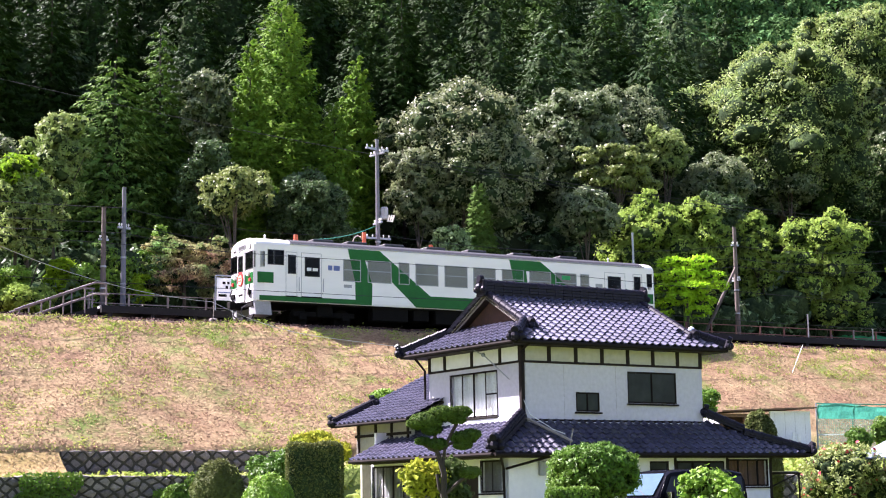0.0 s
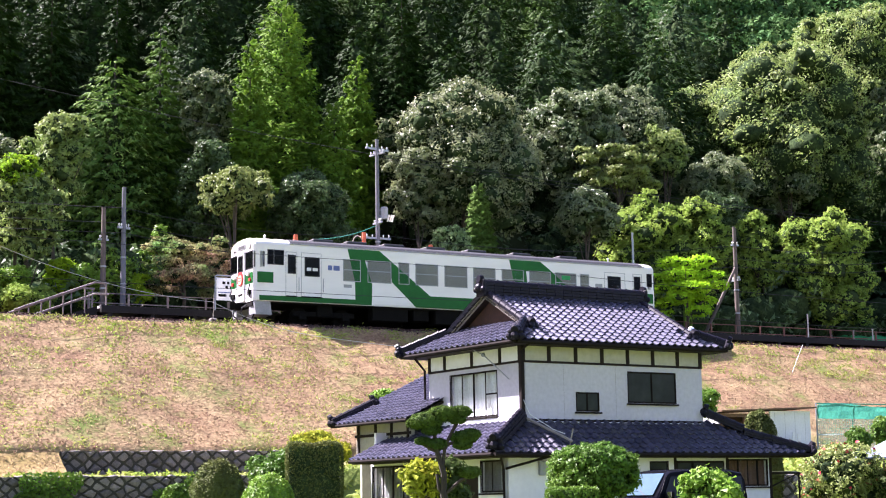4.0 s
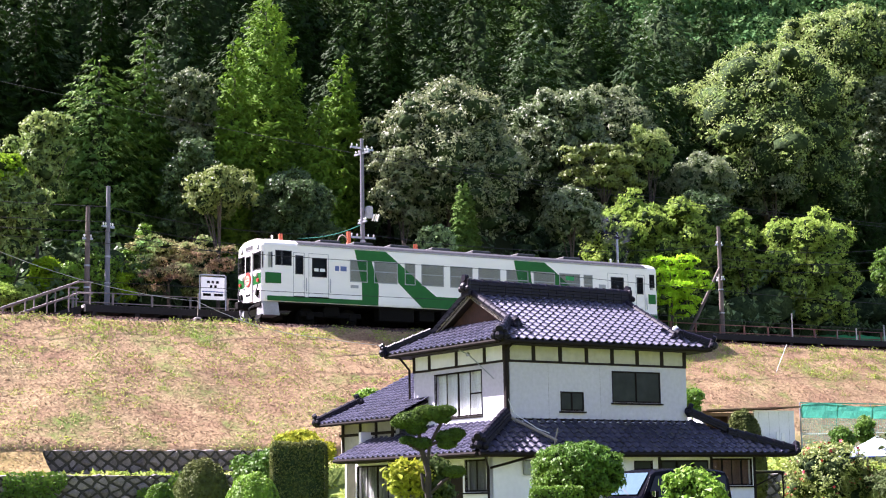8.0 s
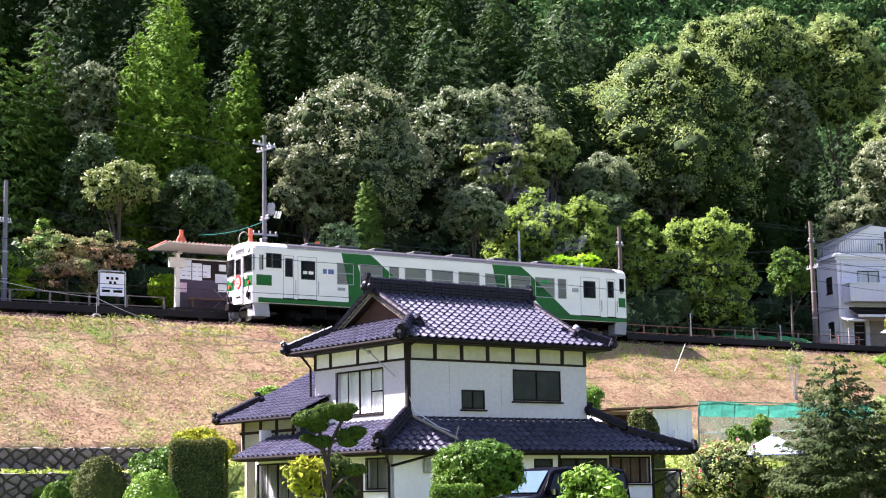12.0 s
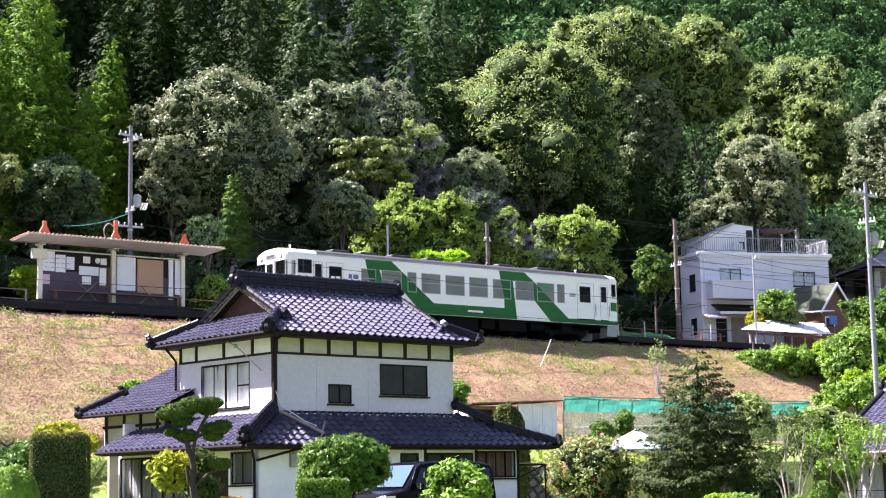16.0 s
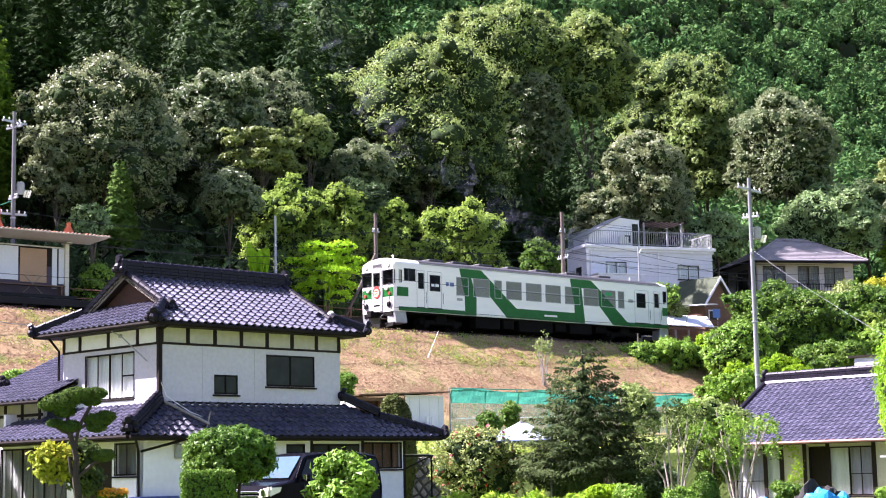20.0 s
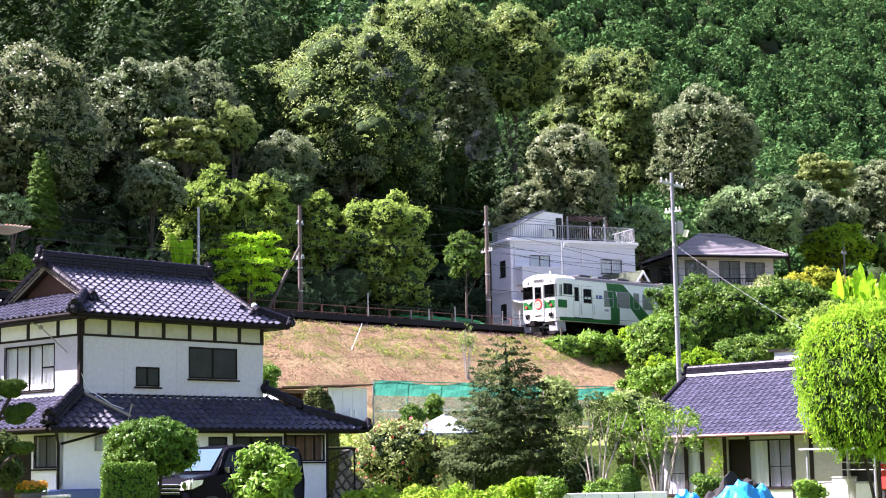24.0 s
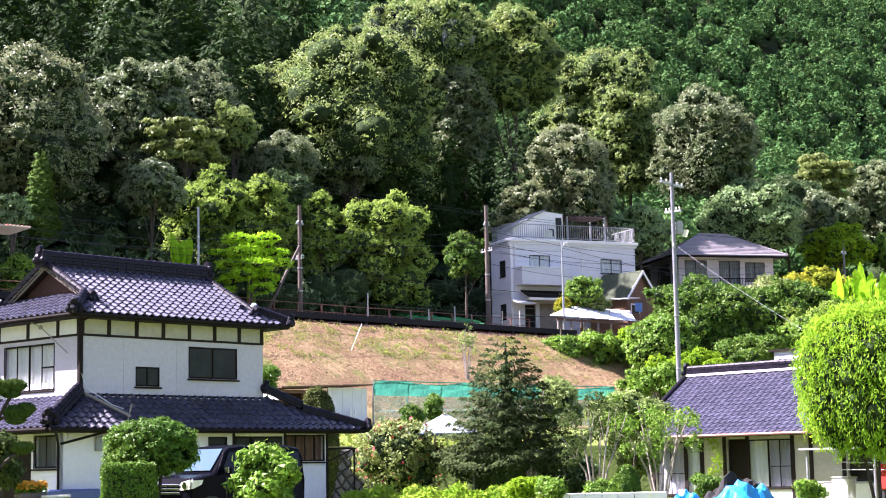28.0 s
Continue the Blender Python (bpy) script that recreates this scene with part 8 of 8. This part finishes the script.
broadleaf(29.6, 13.0, 19.9, 13.1, 5.8, L_YELLOW, 0.17, "yellow-green broad-leaved tree behind the line")
broadleaf(32.5, 11.0, 19.8, 13.8, 4.0, L_YELLOW, 0.17)
broadleaf(35.9, 10.0, 18.7, 13.6, 2.6, L_YELLOW, 0.17)
broadleaf(40.3, 9.3, 19.1, 11.5, 6.0, L_YELLOW, 0.17, "yellow-green broad-leaved tree behind the line")

# bushes by the line
broadleaf(-1.3, 7.5, 14.7, 11.6, 5.1, L_RED, 0.13, "bronze-tinted maple bush behind the platform fence", tiers=True)
broadleaf(-2.2, 8.5, 15.0, 11.7, 1.5, L_BUSH, 0.13)
broadleaf(-4.8, 7.5, 13.6, 11.5, 2.3, L_BUSH, 0.13)
broadleaf(27.2, 5.6, 15.2, 10.9, 3.8, L_BANANA, 0.13, "bright lime feathery bush behind the line", tiers=True)
broadleaf(13.8, 8.0, 15.9, 14.4, 1.9, L_PALE, 0.13)
broadleaf(14.0, 7.5, 12.7, 10.8, 2.1, L_BUSH, 0.14)
broadleaf(55.3, 6.3, 14.2, 11.7, 2.4, L_BUSH, 0.14, "rounded green bush before the white house")
broadleaf(53.1, 5.9, 12.7, 11.0, 1.2, L_GOLD, 0.13, "golden bush before the white house")
broadleaf(56.0, 6.0, 13.1, 11.5, 2.3, L_OLIVE, 0.14, "clipped olive green mound before the white house")
broadleaf(51.5, -7.0, 12.7, 6.7, 6.6, L_CLIP, 0.17, "dense dark green bush on the slope below the houses")
broadleaf(45.0, -9.0, 9.8, 5.9, 4.2, L_BUSH, 0.16)
broadleaf(61.4, -6.0, 13.3, 7.8, 7.0, L_CLIP, 0.17, "dense dark green bush on the slope below the houses")
broadleaf(56.5, -4.0, 12.6, 8.5, 5.0, L_GREEN, 0.17)
broadleaf(69.1, -3.0, 14.7, 11.2, 5.4, L_GOLD, 0.18, "golden-topped bush on the slope below the houses")
broadleaf(64.8, -2.5, 13.9, 10.5, 4.6, L_OLIVE, 0.18)
broadleaf(61.2, -9.0, 11.6, 7.0, 8.4, L_YELLOW, 0.17)
broadleaf(56.0, -11.0, 10.2, 6.2, 5.2, L_BUSH, 0.16)
broadleaf(71.2, -7.0, 13.6, 8.1, 6.8, L_GREEN, 0.18)
broadleaf(43.9, -5.0, 9.2, 6.6, 3.8, L_BUSH, 0.15)
broadleaf(47.2, -5.5, 9.6, 6.8, 3.2, L_LIME, 0.15)
broadleaf(41.4, -4.6, 8.9, 7.2, 2.2, L_BUSH, 0.14)
broadleaf(38.5, -14.0, 6.7, 4.5, 3.8, L_BUSH, 0.14)
broadleaf(42.6, -13.0, 7.6, 5.2, 4.2, L_LIME, 0.14)
broadleaf(48.4, -12.5, 8.6, 5.6, 5.0, L_CLIP, 0.15)
sapling(30.6, -8.0, 8.9, 5.9, 1.4, L_GREEN, 0.13)
shrub(-0.7, -13.3, 5.6, 4.5, 1.9, L_BUSH, 0.10)
shrub(6.7, -22.6, 5.3, 4.0, 0.9, L_BUSH, 0.09)
shrub(-9.3, 6.5, 11.5, 10.1, 3.2, L_YELLOW, 0.12)
shrub(-7.3, 8.0, 13.1, 11.3, 1.6, L_LIME, 0.13)
shrub(-5.8, 7.5, 12.9, 10.6, 2.2, L_BUSH, 0.13)
shrub(-3.7, 6.8, 12.6, 10.8, 1.2, L_LIME, 0.12)
shrub(-9.5, 8.0, 12.6, 11.0, 2.2, L_BUSH, 0.12)
shrub(3.8, 7.0, 12.5, 10.9, 2.0, L_LIME, 0.13)

# garden trees and shrubs
conifer(8.75, -32.2, 5.6, 2.75, 3.9, L_GARDEN, 0.12, "loose dark conifer in the garden", rise=.22)
sapling(10.6, -31.4, 4.7, 1.6, 1.5, L_ORCHARD, 0.10, "thin olive tree beside the garden conifer")
sapling(8.2, -36.3, 3.6, 0.6, 2.6, L_ORCHARD, 0.085, "sparse garden tree with pale bark")
sapling(10.7, -36.6, 3.7, 1.4, 3.2, L_BUSH, 0.085, "spreading garden tree with flat yellow-green sprays")
shrub(12.6, -30.8, 5.0, 0.7, 2.1, L_GREEN, 0.09)
dome(10.5, -44.2, 5.4, 1.75, 3.85, L_FRESH, 0.10, "feathery bright green garden conifer", plume=1.0)
shrub(7.5, -28.5, 3.1, 0.6, 3.0, L_OLIVE, 0.085, "camellia bush with red flowers", flowers=True)
shrub(15.2, -22.0, 4.4, 3.2, 0.8, L_CLIP, 0.10)
shrub(13.9, -22.2, 3.9, 3.2, 0.9, L_CLIP, 0.10)
clipped(7.4, -24.5, 4.3, 3.4, 1.5, L_CLIP_DULL, 0.10)
dome(-8.86, -39.1, 2.61, 1.45, 1.78, L_CLIP, 0.06, "round clipped shrub before the house")
shrub(-7.36, -41.0, 2.12, 0.5, 1.38, L_BUSH, 0.12, "loose fresh green shrub before the car")
shrub(-10.3, -25.4, 3.1, 1.7, 1.5, L_CLIP, 0.08)
clipped(-13.6, -29.5, 2.6, 1.2, 1.5, L_CLIP_DULL, 0.07)
clipped(-13.2, -31.8, 2.2, 1.1, 1.4, L_BUSH, 0.07)
clipped(-14.9, -30.1, 2.0, 1.3, 0.9, L_CLIP, 0.07)
shrub(-8.0, -23.2, 3.6, 2.5, 1.7, L_GOLD, 0.10)
shrub(-9.9, -33.4, 2.65, 1.5, .95, L_GOLD, 0.12, "orange-gold tipped bush before the house")
shrub(-9.1, -33.3, 2.6, 1.2, 1.0, L_ORCHARD, 0.13)
shrub(3.7, -38.7, 1.2, 0.6, 0.8, L_BUSH, 0.08)
shrub(3.9, -37.6, 1.2, 0.6, 1.1, L_LIME, 0.08)
clipped(8.0, -37.6, 1.5, 0.8, 0.8, L_CLIP, 0.07)
shrub(6.8, -37.7, 1.1, 0.6, 1.0, L_BUSH, 0.08)
shrub(8.6, -39.9, 1.2, 0.6, 1.0, L_CLIP, 0.08)
shrub(9.4, -42.7, 1.0, 0.4, 0.9, L_BUSH, 0.08)
shrub(11.9, -34.4, 3.8, 2.3, 2.7, L_GREEN, 0.09)
shrub(9.6, -30.4, 2.0, 0.5, 2.0, L_DARK, 0.10)
shrub(12.0, -31.6, 2.0, 0.5, 2.4, L_DARK, 0.10)
shrub(14.4, -32.7, 3.0, 1.0, 1.7, L_GREEN, 0.09)

# banana plants
banana(24.0, 7.6, 15.0, 1.9, L_BANANA)
banana(28.8, 7.6, 15.2, 2.0, L_BANANA)
banana(63.4, -9.0, 14.1, 2.6, L_BANANA)
banana(66.0, -9.0, 14.5, 2.7, L_BANANA)
banana(68.5, -9.0, 14.3, 2.7, L_BANANA)
grass_strip(1.8, -32.8, 4.5, -36.7, 1.11, "long bright lime grass along the garden edge")


def forest():
    """Cedar plantation up the hill: four grown trees, planted over and over."""
    kinds = []
    for i, (m, h, w, rise) in enumerate(((L_CEDAR, 13, 6.8, .40), (L_CEDAR, 12, 7.4, .1), (L_BLUE, 12, 6.8, .3), (L_CEDAR_LIT, 13, 6.4, .5), (L_DARK, 10, 7.5, .2))):
        px = -30 + i * 7
        ob = thing("cedar", pose(px, 30, land(px, 30)), f"plantation tree with {tint_word(m)}", "tree", "plantation trees on the hill")
        part("trunk", Geo().tube((0, 0, -.2), (0, 0, h * .6), .22, .1, 7), BARK_SHADE, ob)
        P, N, T = boughs(h * .86, w, .32, 6000, rise, 0.0, .10, .45)
        u = np.linspace(.03, .8, 6)
        cores = np.stack([np.zeros(6), np.zeros(6), h * .14 + h * .86 * u], 1)
        part("crown", crown_mesh("crown", P + np.array((0, 0, h * .14)), N, .32, m, .45, cores, w * .5 * .5 * (1 - u) ** .8, .85, 1.5, False, T), None, ob)
        kinds.append(ob)
    y = 25.0
    while y < 84:
        x = -45.0 + random.uniform(0, 4)
        while x < 78 + (y - 25) * 1.1:
            px, py = x + random.uniform(-1.4, 1.4), y + random.uniform(-1.6, 1.6)
            az = math.degrees(math.atan2(px - EYE[0], py - EYE[1]))
            up = math.degrees(math.atan2(land(px, py) - EYE[2], math.hypot(px - EYE[0], py - EYE[1])))
            if 11 < az < 51 and up < 16.6:
                k = random.choices(range(5), (5, 4, 3, 2, 0 if x < 12 else 1))[0] if x < 55 else random.choices(range(5), (2, 2, 4, 2, 5))[0]
                s = random.uniform(.8, 1.25)
                t = copy_thing(kinds[k], pose(px, py, land(px, py) - .2, random.uniform(-4, 4), random.uniform(-4, 4), random.uniform(0, 360)))
                t.scale = (s, s, s * random.uniform(.9, 1.15))
            x += random.uniform(5.2, 7.6)
        y += 5.8


def far_forest():
    P, N, C, Rd = [], [], [], []
    for _ in range(4300):
        az, d = radians(random.uniform(36, 61)), 165 + 380 * random.random() ** .8
        x, y = EYE[0] + d * math.sin(az), EYE[1] + d * math.cos(az)
        if y < 84 and x < 78 + (y - 25) * 1.1:
            continue
        h, w = random.uniform(6, 10), random.uniform(4.4, 7.0)
        z = land(x, y)
        if (z - EYE[2]) / d > .29:
            continue
        m = 4
        cc = RNG.normal(size=(m, 3)) * np.array((w * .17, w * .17, h * .10)) + np.array((x, y, z + h * .62))
        cc[0] = (x, y, z + h * .8)
        for c in cc:
            r = w * random.uniform(.20, .32)
            n = 46
            q = ball_dirs(n, .5)
            P.append(c + q * r * RNG.uniform(.75, 1.12, (n, 1)))
            N.append(q + RNG.normal(size=(n, 3)) * .3)
        C.append((x, y, z + h * .5))
        Rd.append(w * .36)
    for _ in range(420):
        x, y = random.uniform(80, 150), random.uniform(86, 150)
        if x > 78 + (y - 25) * 1.1:
            continue
        z, w = land(x, y), random.uniform(4.4, 7.0)
        for c in RNG.normal(size=(4, 3)) * np.array((w * .17, w * .17, .8)) + np.array((x, y, z + 5.5)):
            q = ball_dirs(60, .5)
            P.append(c + q * w * .27 * RNG.uniform(.75, 1.12, (60, 1)))
            N.append(q + RNG.normal(size=(60, 3)) * .3)
        C.append((x, y, z + 4))
        Rd.append(w * .36)
    ob = new("far_wood", crown_mesh("far_wood", np.concatenate(P), np.concatenate(N), .62, L_FAR, .7, np.array(C), np.array(Rd), .75, 1.0, False))
    tagged(ob, "dense green plantation on the far mountainside", "wood", kind="stuff")


def undergrowth():
    """Dark bushes under the trees behind the line."""
    c, r = [], []
    for _ in range(1300):
        x, y = random.uniform(-32, 88), 8.5 + 78 * random.random() ** 1.6
        if 44 < x < 72 and y < 21 or 70 < x < 100 and 9 < y < 30:
            continue
        q = random.uniform(1.1, 2.5) * (1 if y < 30 else 1.2)
        c.append((x, y, land(x, y) + q * random.uniform(.4, 1.1)))
        r.append(q)
    P, N = clump_leaves(np.array(c), np.array(r), .34, 1.2, .4, most=90000)
    tagged(new("undergrowth", crown_mesh("undergrowth", P, N, .34, L_DARK, .55, np.array(c), np.array(r), .62, fine=False)), "dark evergreen undergrowth at the forest edge", "bushes", kind="stuff")


def bank_grass():
    """Cut dry stalks all over the bank, with tufts of green."""
    def scatter(n, cond):
        P = []
        while len(P) < n:
            x, y = random.uniform(-26, 62), random.uniform(-12, -3.5)
            if cond(x, y):
                P.append((x, y, ground_z(x, y)))
        return np.array(P)

    def patch(x, y):
        return (x < 8 or y > -6.4) and noise.noise((x * .45, y * .45, 7.7)) + .5 * noise.noise((x * 1.6, y * 1.6, 2.2)) > (.10 if y < -4 else -.08)

    P = scatter(105000, lambda x, y: True)
    N = RNG.normal(size=P.shape) * .24 + np.array((0, -.55, .83))
    P[:, 2] += RNG.uniform(.012, .028, len(P))
    Q = np.array([(random.uniform(-27, -12.8), 0, 0) for _ in range(2600)])
    v = RNG.uniform(0, 1, len(Q))
    Q[:, 1], Q[:, 2] = -13.9 + v * 1.9, 2.5 + v ** 1.6 * .9 + .05
    P, N = np.concatenate([P, Q]), np.concatenate([N, RNG.normal(size=Q.shape) * .5 + np.array((0, -.5, .8))])
    tagged(new("dry_grass", leaf_mesh("dry_grass", P, N, .14, GRASS_DRY, .24)), "cut dry grass lying over the railway bank", "grass", kind="stuff")
    P = scatter(9000, patch)
    tuft = scatter(520, lambda x, y: x < 8 or y > -6.4 or random.random() < .12)
    crest = scatter(560, lambda x, y: (x > 6 and y > -6.4 - 1.6 * noise.noise((x * .3, 0, 4))) or y > -4.6)
    tuft = np.concatenate([tuft, crest])
    tuft = tuft[RNG.integers(0, len(tuft), 34000)]
    k = RNG.normal(size=tuft.shape) * np.array((.22, .12, 0))
    tuft = tuft + k + np.array((0, 0, 1)) * (k[:, 1:2] * .66)
    P = np.concatenate([P, tuft])
    N = RNG.normal(size=P.shape) * .7 + np.array((0, -1.0, .5))
    P[:, 2] += RNG.uniform(0, .09, len(P))
    tagged(new("green_grass", leaf_mesh("green_grass", P, N, .12, GRASS_GREEN, .24)), "fresh green tufts on the railway bank", "grass", kind="stuff")


def lawn():
    """Long bright grass in the gardens and on the terrace behind."""
    P = []
    for _ in range(26000):
        x, y = random.uniform(-24, 24), random.uniform(-44, -13)
        if -8.5 < x < 4.5 and -33 < y < -21 or x > 18 and y < -28:
            continue
        P.append((x, y, land(x, y) + random.uniform(-.02, .13)))
    P = np.array(P)
    N = RNG.normal(size=P.shape) * .6 + np.array((-.3, -.8, .7))
    tagged(new("lawn_grass", leaf_mesh("lawn_grass", P, N, .26, GRASS_GREEN, .35)), "long fresh green grass round the gardens", "grass", kind="stuff")


def ivy():
    """Creepers over the lower garden wall."""
    P = []
    while len(P) < 9000:
        x, z = random.uniform(-27, -4), random.uniform(1.5, 2.62)
        if noise.noise((x * .5, z * .9, 5.5)) > .02:
            P.append((x, -15.2 - random.uniform(0, .16), z))
    P = np.array(P)
    N = RNG.normal(size=P.shape) * .5 + np.array((0, -1, .4))
    tagged(new("ivy", leaf_mesh("ivy", P, N, .11, L_CLIP, .6)), "green creepers over the rubble wall", "creeper", kind="stuff")


def ballast_stones():
    P = np.array([(x, y, ground_z(x, y) + .08) for x, y in ((random.uniform(-40, 62), random.triangular(-3.9, -2.2, -3.0)) for _ in range(15000))])
    P[:, 2] += RNG.uniform(0, .05, len(P))
    N = RNG.normal(size=P.shape) * .6 + np.array((0, -.3, .8))
    tagged(new("ballast_stones", leaf_mesh("ballast_stones", P, N, .09, BALLAST, .8)), "loose rusty ballast stones on the bank crest", "stones", kind="stuff")


ballast_stones()
ivy()
lawn()
forest()
far_forest()
undergrowth()
bank_grass()


build_low_house()
build_garden()


def motions():
    def where(t):
        for (a, xa), (b, xb) in zip(TRAVEL, TRAVEL[1:]):
            if t <= b:
                return xa + (xb - xa) * (t - a) / (b - a)
        return TRAVEL[-1][1]

    grade = math.degrees(math.atan(0.004))
    walk(railcar, [(t, pose(x, 0, rail_z(x), 0, grade, 0)) for t, x in TRAVEL])
    # the wheels roll with the way run
    times, t, last = [0.0], 0.0, where(0.0)
    while t < 27.95:
        t = round(t + 1 / 30, 4)
        if where(t) - last > 0.5:
            times.append(t)
            last = where(t)
    times.append(28.0)
    # each puff rides in the exhaust until let out, then rises and drifts back into the trees
    for ob, t0, sway, turn in smoke_puffs:
        rows = [(t, pose(x + 20.0, .3, rail_z(x) + 2.4, 0, 0, turn)) for t, x in TRAVEL if t < t0 - .05]
        x0 = where(t0) + 20.0
        for dt in (0, .5, 1.2, 2.2, 3.6, 5.5, 8.0, 11.0, 15.0, 20.0):
            if t0 + dt < 27.9:
                rows.append((t0 + dt, pose(x0 + 1.2 * sway * dt ** .7 + .1 * dt, .3 + .3 * dt + .05 * dt * dt, rail_z(x0) + 2.4 + 2.6 * min(1, dt / .5) + 1.25 * max(0, dt - .5) ** .9 + .014 * dt ** 3, 0, 0, turn + 6 * dt)))
        rows.append((28.0, rows[-1][1]))
        walk(ob, rows)
    for ws, u in railcar_wheels:
        walk(ws, [(t, pose(u, 0, .43, 0, math.degrees((where(t) + 1.1) / .43), 0)) for t in times])


motions()
